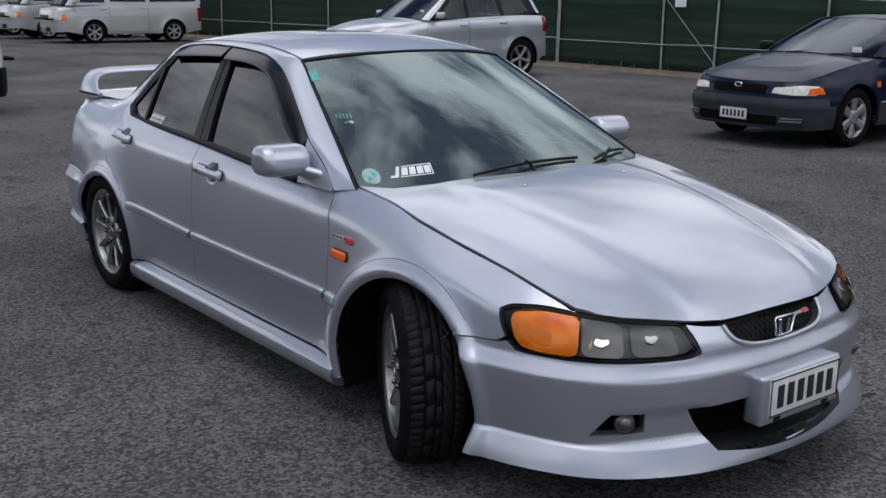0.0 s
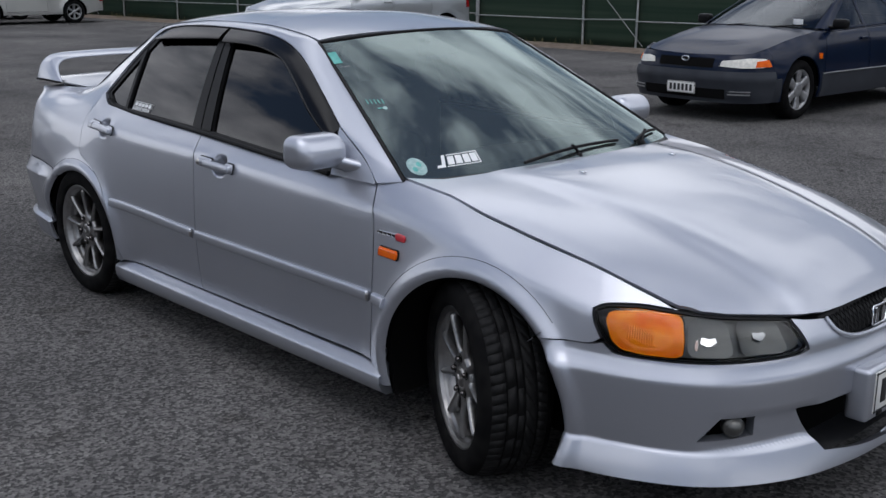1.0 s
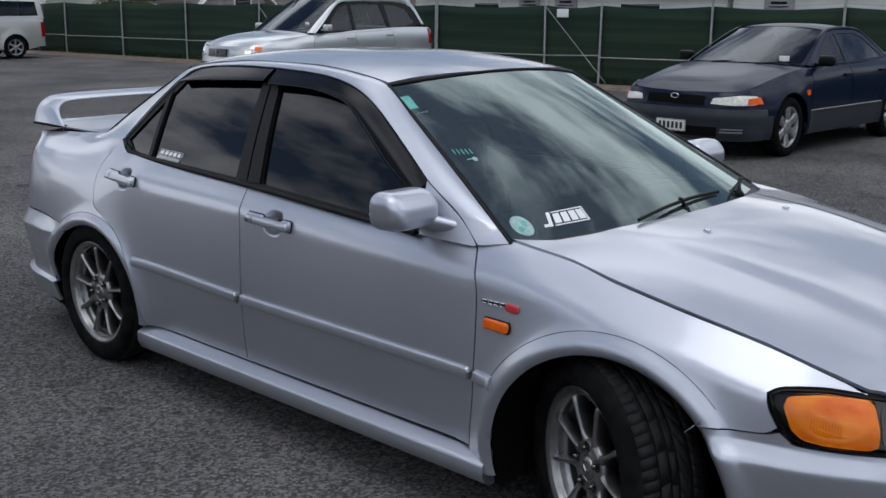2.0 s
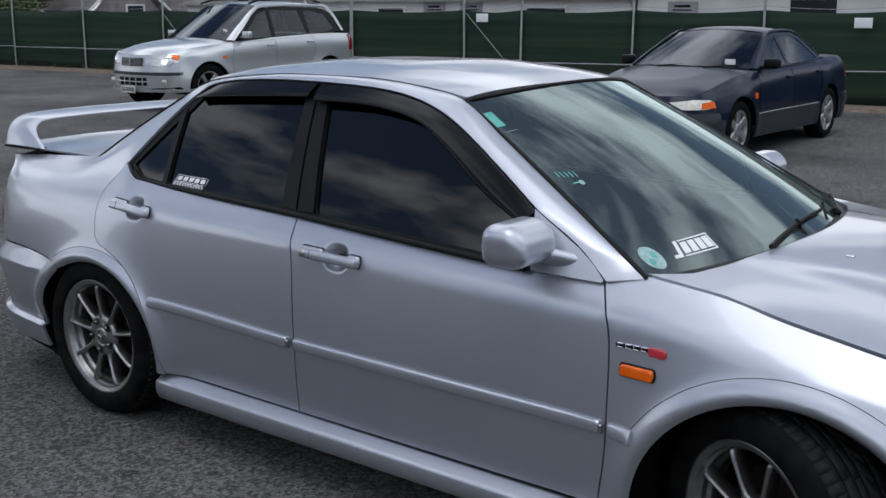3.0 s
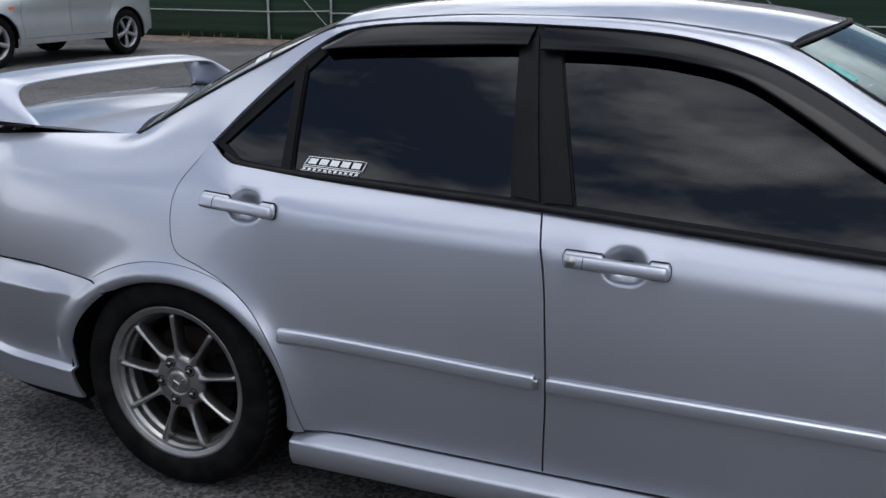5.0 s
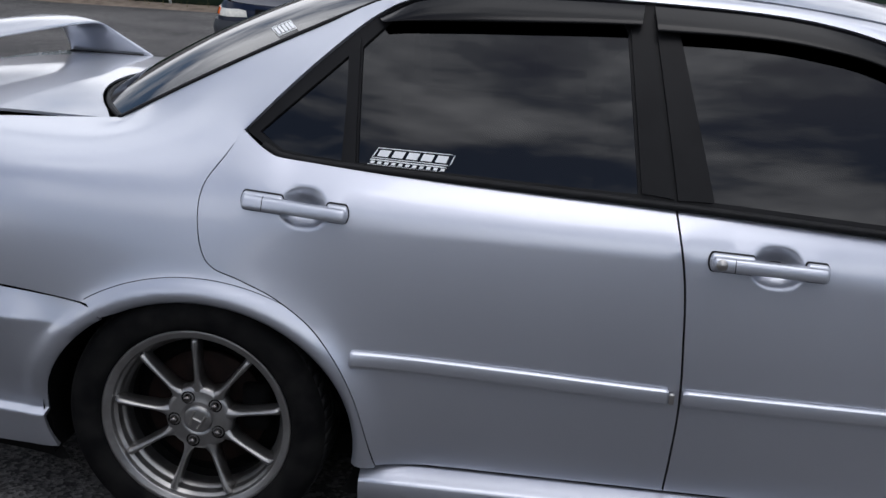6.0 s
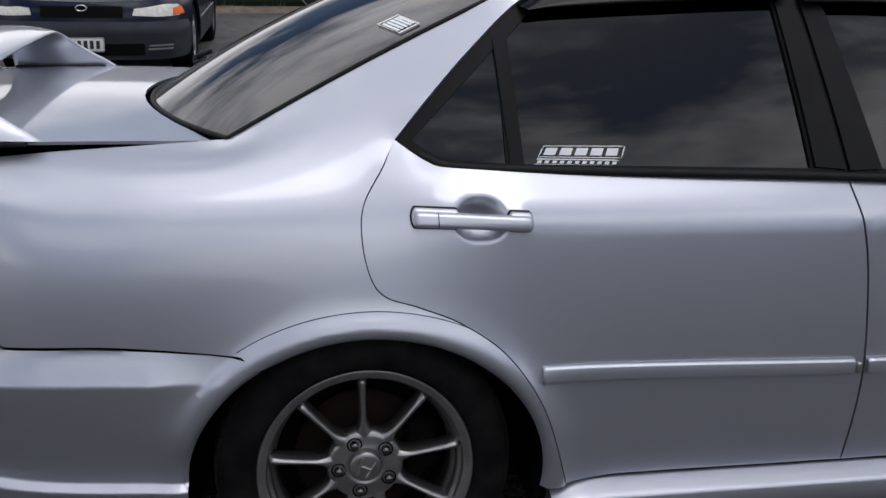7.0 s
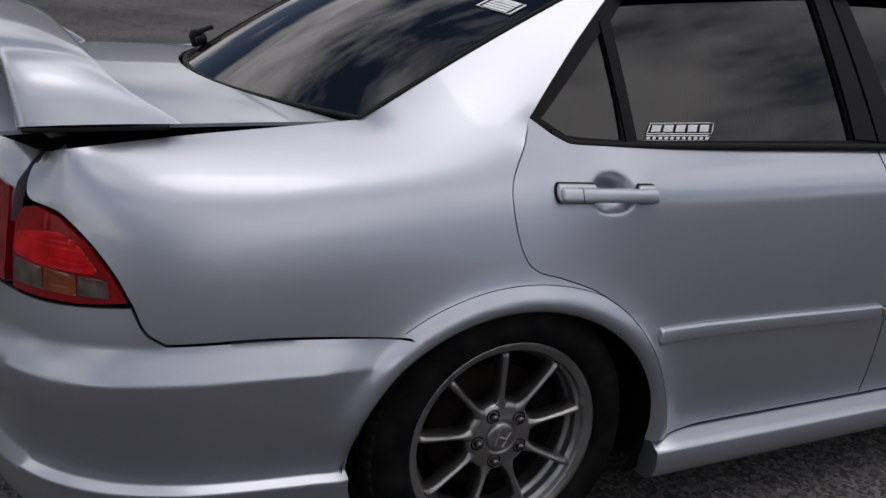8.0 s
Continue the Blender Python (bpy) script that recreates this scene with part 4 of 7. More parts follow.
part("rear_window_border", shell(*sheet(rect(.985, .01, .985), lambda a, b: back_skin(a, b) - (-.004, 0, .004), .08, holes=(rect(.94, .06, .95),)), 0, core), BLACK_TRIM, sedan)
for fn in (screen_skin, back_skin):
    ring = [(1.0, b) for b in np.linspace(0, 1, 14)] + [(a, 1.0) for a in np.linspace(.93, -.93, 14)] + [(-1.0, b) for b in np.linspace(1, 0, 14)]
    part("window_rubber", tube([fn(a, b) for a, b in ring], .006, 8), BLACK_RUBBER, sedan)
low = [back_skin(a, 0.0) for a in np.linspace(-1, 1, 21)]
part("window_rubber", tube(low, .007, 8), BLACK_RUBBER, sedan)
rows = []
for a in np.linspace(-1, 1, 25):
    p = screen_skin(a, 0)
    rows.append([p + (-.03, 0, .004), p + (.012, 0, -.002), p + (.045, 0, -.016), p + (.10, 0, -.04)])
part("cowl", loft(rows), BLACK_TRIM, sedan, "black plastic cowl below the windscreen")

# wipers, washer jets
def wiper(name, root, knee, tip, label=""):
    root, knee, tip = (np.array(q) for q in (root, knee, tip))
    arm = joined(tube([root + (.02, 0, .012), root + (0, 0, .028), (root + knee) / 2 + (0, 0, .036), knee + (0, 0, .034)], .0065, 8), lathe([(0, .0), (.016, .0), (.016, .022), (.010, .03), (0, .03)], 14, "z"))
    for v in arm.verts:
        if v.co.length < .1:
            v.co += Vector(root)
    ob = part(name, arm, BLACK_RUBBER, sedan, label)
    part("blade", tube([tip + (knee - tip) * t * 2 + (0, 0, .012 + .012 * math.sin(t * math.pi)) for t in np.linspace(-.02, .98, 9)], .006, 6), BLACK_RUBBER, ob)
    return ob


on_screen = lambda a, b: screen_skin(a, b)
wiper("wiper", (1.10, -.02, .886), on_screen(-.08, .030), on_screen(.32, .045), "black windscreen wiper")
wiper("wiper", (1.07, .40, .884), on_screen(.66, .035), on_screen(.88, .05), "black windscreen wiper")
for y in (-.265, .245):
    p = hood_skin(1.322, y)
    part("washer_jet", box(.022, .014, .008, (p[0], y, float(p[2]) + .003), .003), CHROME, sedan)
wp = back_skin(.66, .04)
rear_wiper = part("rear_wiper", joined(lathe([(0, -.01), (.022, -.01), (.022, .018), (.014, .032), (0, .034)], 16, "z"), box(.05, .018, .012, (.02, -.03, .03), .004), box(.03, .02, .016, (.0, -.045, .012), .005)), BLACK_RUBBER, sedan, "black rear wiper pivot")
rear_wiper.matrix_basis = pose(*(wp + (-.01, 0, .012)), 0, -20, 0)

# ---- handles, mouldings, lamps on the flank ----
def bar_on(u0, u1, v0, v1, height, out, fn=skin, n=14, ends=.012):
    """A rounded bar on the flank from (u0, v0) to (u1, v1)."""
    rows = []
    e = min(.49, ends / abs(u1 - u0))
    tip = e * (1 - np.cos(np.linspace(0, math.pi / 2, 7)))
    for t in np.r_[tip, np.linspace(e, 1 - e, n)[1:-1], 1 - tip[::-1]]:
        u, v = u0 + (u1 - u0) * t, v0 + (v1 - v0) * t
        d = min(t, 1 - t) * abs(u1 - u0)
        k = math.sqrt(max(0.02, 1 - (1 - min(1, d / ends)) ** 2))
        row = []
        for a in np.linspace(0, 2 * math.pi, 14, endpoint=False):
            c, s = math.cos(a), math.sin(a)
            dz = height / 2 * k * np.sign(c) * abs(c) ** .6
            o = out * (.5 + .5 * np.sign(s) * abs(s) ** .4 * k)
            row.append(tuple(fn(u, v + dz, o if s > -.99 else -.004)))
        rows.append(row)
    return loft(rows, close_u=True, cap=True)


DOOR_BARS = ((rear_door, -1.238, -.992, .849, .838), (front_door, -.210, .040, .8105, .8045))
for door, u0, u1, v0, v1 in DOOR_BARS:
    h = part("door_handle", bar_on(u0 + .004, u1 - .003, v0 - .001, v1 - .001, .029, .027, n=20, ends=.008), SILVER_PLASTIC, door)
    slope = (v1 - v0) / (u1 - u0)
    for ua, ub in ((u0, u0 + .098), (u1 - .052, u1)):
        va, vb = v0 + slope * (ua - u0), v0 + slope * (ub - u0)
        part("handle_pad", bar_on(ua, ub, va, vb, .038, .016, n=10, ends=.009), SILVER_PLASTIC, h)
        part("handle_gasket", bar_on(ua - .0028, ub + .001, va, vb, .0432, .006, n=10, ends=.010), BLACK_RUBBER, h)
    uj = u0 + .052
    part("handle_seam", bar_on(uj - .0012, uj + .0012, v0 - .0025, v0 - .0025, .0290, .0280, n=2, ends=.0005), BLACK_TRIM, h)
    if door is front_door:
        q = skin(-.186, .8093, .0275)
        lk = lathe([(0, -.004), (.006, -.004), (.007, -.002), (.0115, -.002), (.0125, .004)], 20, "y")
        lk.transform(Matrix.Translation(q))
        part("lock_cylinder", lk, STEEL, h, "steel door lock")
MOULD = pchip([(-1.0, .521), (-.6, .511), (-.23, .501), (.4, .499), (.9, .497), (1.0, .494)])
for u0, u1, owner in ((-.968, -.262, rear_door), (-.232, .893, front_door), (.920, .988, sedan)):
    rows = []
    for t in np.r_[0, .004, np.linspace(.012, .988, 30), .996, 1]:
        u = u0 + (u1 - u0) * t
        k = 1.0 if 0 < t < 1 else .8
        z = float(MOULD(u))
        ring = [(.019, .000), (.0186, .0085), (.0178, .0102), (.0150, .0140), (.0138, .0146), (-.0110, .0156), (-.0126, .0150), (-.0142, .0120), (-.0150, .004), (-.0205, .0055), (-.0218, .0045), (-.0225, .000), (0, -.004)]
        rows.append([tuple(skin(u, z + dz * k, o * (k if o > 0 else 1))) for dz, o in ring])
    part("side_moulding", loft(rows, close_u=True, cap=True), SILVER_PLASTIC, owner)
for u in (-.250, .905):
    q = skin(u - .006, float(MOULD(u)), .012)
    part("moulding_clip", box(.012, .014, .026, tuple(q), .004), STEEL, sedan)
marker = part("side_indicator", bar_on(.938, 1.034, .663, .661, .030, .014, n=10, ends=.008), AMBER, sedan, "amber side indicator lens")
part("indicator_gasket", bar_on(.934, 1.038, .663, .661, .037, .006, n=10, ends=.009), BLACK_RUBBER, marker)
badge = part("badge_base", bar_on(.918, 1.012, .7225, .7220, .010, .0025, n=8, ends=.004), BLACK_TRIM, sedan, "grey chrome badge with a red tip")
for u in (.924, .946, .968, .990):
    part("badge_mark", bar_on(u, u + .017, .7275, .7272, .004, .006, n=4, ends=.002), CHROME, badge)
    part("badge_mark", bar_on(u, u + .017, .7180, .7178, .004, .006, n=4, ends=.002), CHROME, badge)
    part("badge_mark", bar_on(u, u + .005, .7228, .7228, .012, .006, n=4, ends=.002), CHROME, badge)
part("badge_tip", bar_on(1.010, 1.060, .7215, .7185, .024, .007, n=8, ends=.010), RED_PRINT, badge, "red enamel badge tip")
# arch seam of the quarter panel and the fender
def seam(points, fn, r=.0010):
    return tube([tuple(fn(s, z, .0006)) for s, z in points], r, 5)


for arch, a0, a1 in ((REAR_ARCH, 127, 62), (FRONT_ARCH, 152, 45)):
    bm = seam(arch_line(arch, a0, a1, 1.185, 40), skin)
    part("arch_seam", mirrored(bm), BLACK_RUBBER, sedan)
    part("arch_seam", bm, BLACK_RUBBER, sedan)

# door mirrors
def mirror_shell():
    """A rounded box whose crown leans back above a soft crease."""
    bm = box(.130, .202, .116, (.650, -.868, .960), .050, 12)
    for v in bm.verts:
        front = min(1, max(0, (v.co.x - .60) / .10))
        up = v.co.z - .966
        v.co.x -= front * (.50 * max(0, up) + .10 * max(0, -up - .03))
        v.co.y += .10 * (v.co.x - .64) * (1 if v.co.y < -.866 else 0)
    return bm


bm = mirror_shell()
far_mirror = part("door_mirror", mirrored(bm), SILVER_PLASTIC, sedan)
mirror = part("door_mirror", bm, SILVER_PLASTIC, sedan)
glass_bm = box(.004, .124, .056, (.5845, -.866, .960), .0018)
part("mirror_glass", mirrored(glass_bm), CHROME, far_mirror)
part("mirror_glass", glass_bm, CHROME, mirror)
arm_rows = []
for t in np.linspace(0, 1, 7):
    p = Vector((.660, -.815, .924)).lerp(Vector((.762, -.730, .893)), t)
    hw, hh = .034 + .022 * t, .024 + .002 * t
    arm_rows.append([(p.x + hw * math.cos(a), p.y, p.z + hh * math.sin(a)) for a in np.linspace(0, 2 * math.pi, 14, endpoint=False)])
bm = loft(arm_rows, close_u=True, cap=True)
part("mirror_arm", mirrored(bm), SILVER_PLASTIC, far_mirror)
part("mirror_arm", bm, SILVER_PLASTIC, mirror)
bm = shell(*sheet(np.array([(.610, 1.026), (.700, .976), (.762, .941), (.812, .905), (.850, .868), (.842, .863), (.75, .866), (.64, .871)]), lambda x, z: glass_skin(x, z, .016 - .026 * np.clip((x - .62) / .24, 0, 1)), .03), .02, core)
part("mirror_sail", mirrored(bm), SILVER_PLASTIC, far_mirror)
part("mirror_sail", bm, SILVER_PLASTIC, mirror)

# ---- front end ----
LAMP = np.array([(1.802, .650), (1.834, .662), (1.934, .667), (2.048, .659), (2.222, .646), (2.33, .638), (2.424, .628), (2.446, .621), (2.462, .588), (2.474, .553), (2.44, .544), (2.354, .5425), (2.078, .5425), (1.95, .543), (1.900, .545), (1.866, .556), (1.842, .574), (1.815, .615)])
TURN_LENS = np.array([(1.838, .625), (1.844, .648), (1.93, .657), (2.046, .652), (2.066, .640), (2.074, .592), (2.072, .556), (2.05, .547), (1.95, .547), (1.892, .553), (1.862, .574)])
def rounded(poly, times=2):
    """Corners cut twice, so that an outline runs smoothly."""
    for _ in range(times):
        nxt = np.roll(poly, -1, axis=0)
        poly = np.stack([poly * .86 + nxt * .14, poly * .14 + nxt * .86], 1).reshape(-1, 2)
    return poly


LAMP, TURN_LENS = rounded(LAMP, 1), rounded(TURN_LENS, 1)
LAMP_GREY = varied("lamp_housing_grey", (0.085, 0.085, 0.08), (0.125, 0.125, 0.115), 18, (0.3, 0.45), metal=0.3)
REFLECTOR = varied("dull_reflector", (0.105, 0.105, 0.098), (0.15, 0.15, 0.14), 12, (0.30, 0.42), metal=0.8)
HIGHLIGHT = varied("polished_reflector", (0.80, 0.80, 0.79), (0.92, 0.92, 0.91), 60, (0.26, 0.36), metal=1.0)
AMBER_RIB = varied("amber_bulb_ribs", (1.0, 0.26, 0.0), (1.0, 0.40, 0.0), 60, (0.25, 0.35), spec=.3)
DEEP_AMBER = varied("deep_amber_bowl", (0.86, 0.14, 0.0), (1.0, 0.33, 0.0), 13, (0.22, 0.35), spec=.3)
# highlights shaped as pale patches in both bowls: (centre s, z, half width, half height, lean)
HIGHLIGHTS = (((2.150, .588, .026, .0095, .005), (2.112, .580, .0055, .014, .003)), ((2.325, .593, .022, .0085, .003),))
for side in (1, -1):
    mir = (lambda b: b) if side == 1 else mirrored
    lamp = part("headlight", mir(shell(*sheet(LAMP, lambda s, z: skin(s, z, -.034), .04), 0, core)), LAMP_GREY, sedan, "headlight with amber indicator and clear lens")
    ring_o, ring_i = shrunk(resample(LAMP, .02), -.002), shrunk(resample(LAMP, .02), .0018)
    part("lamp_rim", mir(shell(*sheet(ring_o, lambda s, z: skin(s, z, -.003), .03, holes=(ring_i,), edge=.012), .014, core)), BLACK_TRIM, lamp)
    bezel = np.array([(1.806, .645), (1.834, .658), (1.934, .663), (2.05, .656), (2.072, .642), (2.078, .592), (2.074, .547), (1.95, .545), (1.900, .548), (1.868, .560), (1.84, .582)])
    part("indicator_bezel", mir(shell(*sheet(rounded(bezel), lambda s, z: skin(s, z, -.024), .02, edge=.012), .008, core)), BLACK_TRIM, lamp)
    turn = part("indicator", mir(shell(*sheet(TURN_LENS, lambda s, z: skin(s, z, -.010 - .010 * np.clip(1 - ((s - 1.96) / .085) ** 2 - ((z - .602) / .042) ** 2, 0, 1)), .006, edge=.012), .012, core)), DEEP_AMBER, lamp, "amber indicator lens")
    border = shrunk(resample(TURN_LENS, .012), .0045)
    part("indicator_border", mir(shell(*sheet(TURN_LENS, lambda s, z: skin(s, z, -.0085), .012, holes=(border,), edge=.008), .004, core)), HEAD_AMBER, turn, "bright amber lens border")
    for k in range(11):
        u = 1.906 + .0072 * k
        part("indicator_rib", mir(shell(*sheet(np.array([(u, .578 - .008 * (k > 2)), (u + .0040, .578 - .008 * (k > 2)), (u + .0040, .624 - .0022 * k), (u, .624 - .0022 * k)]), lambda s, z: skin(s, z, -.0135), .006), .004, core)), AMBER_RIB, turn)
    band = rounded(np.array([(1.905, .556), (2.02, .552), (2.058, .560), (2.06, .575), (2.0, .572), (1.95, .578), (1.92, .586)]), 2)
    part("indicator_band", mir(shell(*sheet(band, lambda s, z: skin(s, z, -.0125), .008), .003, core)), HEAD_AMBER, turn)
    part("lens", mir(shell(*sheet(shrunk(resample(LAMP, .02), .004), lambda s, z: skin(s, z, .001), .04), .003, core)), CLEAR, lamp, "clear headlight lens")
    for (u0, u1, u, v), faces in zip(((2.084, 2.224, 2.15, .600), (2.250, 2.405, 2.32, .598)), HIGHLIGHTS):
        cup = rounded(np.array([(u0, .551), (u1, .549), (u1, .634 if u < 2.2 else .621), (u0, .646 if u < 2.2 else .633)]), 2)
        dish = lambda s, z: skin(s, z, -.033 + .012 * (((s - u) / .085) ** 2 + ((z - v) / .040) ** 2))
        refl = part("reflector", mir(shell(*sheet(cup, dish, .012), 0, core)), REFLECTOR, lamp, "dull chrome reflector")
        for fs, fz, fw, fh, lean in faces:
            facet = np.array([(fs - fw, fz - fh * .4), (fs - fw * .3, fz - fh), (fs + fw * .2, fz - fh * .9), (fs + fw, fz + fh * .1), (fs + fw * .9, fz + fh), (fs + fw * .1, fz + fh * .7), (fs - fw * .8, fz + fh)])
            part("mirror_facet", mir(shell(*sheet(facet, lambda s, z: skin(s, z, -.024 - .55 * (z - fz) + lean * (s - fs) / fw), .01), .001, core)), HIGHLIGHT, refl)
gr_top = [(2.602, .606), (2.70, .608), (2.78, .609), (SMAX, .609)]
grille_edge = chain(gr_top, flip(gr_top), flip(grille_low), grille_low[::-1])
grille = part("grille", shell(*sheet(grille_edge, lambda s, z: skin(s, z, -.03), .05), 0, core), BLACK_TRIM, sedan, "black mesh grille")
mesh_bms = []
for k in range(-14, 15):
    for d in (1, -1):
        pts = []
        for t in np.linspace(0, 1, 14):
            z = .542 + .066 * t
            s = SMAX + k * .024 + d * (t - .5) * .05
            if inside(grille_edge, np.array([(s, z)]))[0]:
                pts.append(tuple(skin(s, z, -.020)))
        if len(pts) > 2:
            mesh_bms.append(tube(pts, .0022, 4))
part("grille_mesh", joined(*mesh_bms), BLACK_TRIM, grille)
part("grille_rim", tube([tuple(skin(s, z, .0)) for s, z in catmull(grille_low, 6)] + [tuple(skin(s, z, .0)) for s, z in catmull(flip(grille_low), 6)], .008, 8), SILVER_PLASTIC, grille)
ec = skin(SMAX, .577, .012)
emblem_pts = [(0, .052 * a, .030 * b) for a, b in ((-.80, 1), (.80, 1), (.98, .85), (.72, -.85), (.5, -1), (-.5, -1), (-.72, -.85), (-.98, .85), (-.80, 1))]
em = joined(tube([Vector(ec) + Vector(q) for q in emblem_pts], .0042, 8), rod(Vector(ec) + Vector((0, -.022, .022)), Vector(ec) + Vector((0, -.018, -.022)), .006), rod(Vector(ec) + Vector((0, .022, .022)), Vector(ec) + Vector((0, .018, -.022)), .006))
part("emblem", em, CHROME, grille, "chrome emblem on the grille")
part("grille_badge", bar_on(SMAX + .155, SMAX + .195, .588, .588, .012, .004, fn=lambda s, z, o: skin(s, z, o - .012), n=6, ends=.005), RED_PRINT, grille, "red badge on the grille")
part("grille_badge", bar_on(SMAX + .105, SMAX + .153, .586, .588, .008, .004, fn=lambda s, z, o: skin(s, z, o - .012), n=6, ends=.003), STEEL, grille)


def number_plate(name, parent, m, w, h, bars, label):
    """White plate with dark bars where its characters stand; m looks out along +z, x to the reader's right."""
    pl = box(w, h, .004, (0, 0, 0), .0015)
    pl.transform(m)
    ob = part(name, pl, PLATE_WHITE, parent, label)
    rim = joined(box(w, .004, .003, (0, h / 2 - .005, .0025)), box(w, .004, .003, (0, -h / 2 + .005, .0025)), box(.004, h, .003, (w / 2 - .005, 0, .0025)), box(.004, h, .003, (-w / 2 + .005, 0, .0025)))
    rim.transform(m)
    part("plate_border", rim, BLACK_PRINT, ob)
    for k in range(bars):
        x = (k - (bars - 1) / 2) * w * .85 / bars
        b = box(w * .085, h * .58, .003, (x, 0, .0035), .001)
        b.transform(m)
        part("plate_bar", b, BLACK_PRINT, ob)
    return ob


mount = box(.07, .405, .158, (2.296, .012, .384), .014, 3)
plate_mount = part("plate_mount", mount, SILVER_PLASTIC, front_bumper, "silver plastic plate surround")
number_plate("number_plate", plate_mount, pose(2.334, .018, .392, 90, 0, 90), .36, .125, 6, "white number plate with dark bars")
for y in (-.125, .125):
    part("plate_slot", box(.006, .034, .014, (2.332, .012 + y, .320), .004), BLACK_TRIM, plate_mount)
for s in (2.232, 2 * SMAX - 2.232):
    c, nrm = Vector(front_skin(s, .356)) , Vector(skin(s, .356, .05)) - Vector(skin(s, .356, 0))
    fog = lathe([(0, .016), (.010, .014), (.019, .008), (.024, 0), (.026, -.004), (.030, -.004), (.030, -.03), (0, -.04)], 24, "z")
    fog.transform(Matrix.Translation(c + nrm * .02) @ nrm.to_track_quat("Z", "Y").to_matrix().to_4x4())
    part("fog_lamp", fog, REFLECTOR, front_bumper, "small round fog lamp")

# ---- tail lamps ----
DULL_AMBER = varied("dull_amber_lens", (0.13, 0.026, 0.006), (0.20, 0.045, 0.012), 20, (0.1, 0.2), coat=1.0)
TAIL = np.array([(-2.114, .674), (-2.15, .726), (-2.20, .777), (-2.27, .818), (-2.33, .828), (-2.37, .818), (-2.392, .79), (-2.395, .74), (-2.390, .69), (-2.384, .660), (-2.30, .660), (-2.20, .664)])
for side in (1, -1):
    mir = (lambda b: b) if side == 1 else mirrored
    tail = part("tail_lamp", mir(shell(*sheet(TAIL, lambda s, z: skin(s, z, .002), .02, .002), .04, core)), RED_LENS, sedan, "red tail lamp with clear lower segments")
    glow = rounded(np.array([(-2.168, .722), (-2.215, .770), (-2.262, .790), (-2.34, .780), (-2.382, .768), (-2.384, .728), (-2.29, .722)]), 2)
    part("tail_reflector", mir(shell(*sheet(glow, lambda s, z: skin(s, z, .0035 + .0008 * np.sin(z * 700)), .005), .0008, core)), BRIGHT_RED, tail, "bright ribbed red lens")
    for u0, u1, v0, v1, mat in ((-2.214, -2.150, .681, .712, CLEAR_LENS), (-2.292, -2.216, .679, .716, DULL_AMBER), (-2.380, -2.294, .678, .718, CLEAR_LENS)):
        seg = np.array([(u0, v0), (u1, v0), (u1 - .006, v1), (u0, v1 + .004)])
        part("tail_lens", mir(shell(*sheet(seg, lambda s, z: skin(s, z, .004 + .0007 * np.sin(z * 900)), .006), .006, core)), mat, tail)
    inner_lamp = np.array([(-2.408, .665), (-2.412, .80), (-2.42, .845), (-2.50, .855), (-2.62, .83), (-2.66, .70), (-2.55, .662)])
    part("boot_lamp", mir(shell(*sheet(inner_lamp, lambda s, z: skin(s, z, .006), .03, .002), .03, core)), RED_LENS, sedan, "red lamp on the boot lid")

# ---- spoiler on the boot lid ----
def spoiler_rows():
    """One wing section swept up the right foot, across and down the left foot."""
    path = catmull([(-.590, 0.972, -1.965, -2.262), (-.584, 0.989, -1.990, -2.264), (-.572, 1.019, -2.040, -2.268), (-.552, 1.050, -2.082, -2.272), (-.520, 1.074, -2.104, -2.276), (-.470, 1.087, -2.112, -2.280), (-.35, 1.093, -2.114, -2.284), (-.15, 1.096, -2.114, -2.288), (.15, 1.096, -2.114, -2.288), (.35, 1.093, -2.114, -2.284), (.470, 1.087, -2.112, -2.280),
                    (.520, 1.074, -2.104, -2.276), (.552, 1.050, -2.082, -2.272), (.572, 1.019, -2.040, -2.268), (.584, 0.989, -1.990, -2.264), (.590, 0.972, -1.965, -2.262)], 4)
    rows = []
    for i, (y, z, xf, xb) in enumerate(path):
        d = path[min(i + 1, len(path) - 1)] - path[max(i - 1, 0)]
        n = np.array([-d[1], d[0]]) / math.hypot(d[0], d[1])
        side_on = abs(n[0])
        th = .013 + .012 * side_on
        row = []
        for a in np.linspace(0, 2 * math.pi, 22, endpoint=False):
            c, q = math.cos(a), math.sin(a)
            x = (xf + xb) / 2 + (xf - xb) / 2 * np.sign(c) * abs(c) ** .8
            o = th * np.sign(q) * abs(q) ** .6 * (1 - .55 * max(0, c)) * (1 if q > 0 else .8)
            row.append((x, y + n[0] * o, z + n[1] * o - .006 * (1 - side_on) * c))
        rows.append(row)
    return rows


spoiler = part("spoiler", loft(spoiler_rows(), close_u=True, cap=True), SILVER_PLASTIC, sedan, "silver boot spoiler wing on two feet")
for y in (-.583, .583):
    part("spoiler_pad", box(.26, .050, .010, (-2.125, y, .970), .004), BLACK_RUBBER, spoiler)

# ---- wheels ----
def tyre_bm(n=96):
    prof = [(.206, .030), (.216, .014), (.226, .006), (.231, -.004), (.236, -.0095), (.241, -.0115), (.262, -.0145), (.284, -.011), (.297, -.003), (.3055, .008), (.3095, .018), (.3105, .05), (.3108, .10), (.3105, .15),
            (.3095, .188), (.3055, .198), (.297, .209), (.284, .216), (.262, .219), (.240, .216), (.222, .208), (.206, .176)]
    return lathe(prof, n, "y")


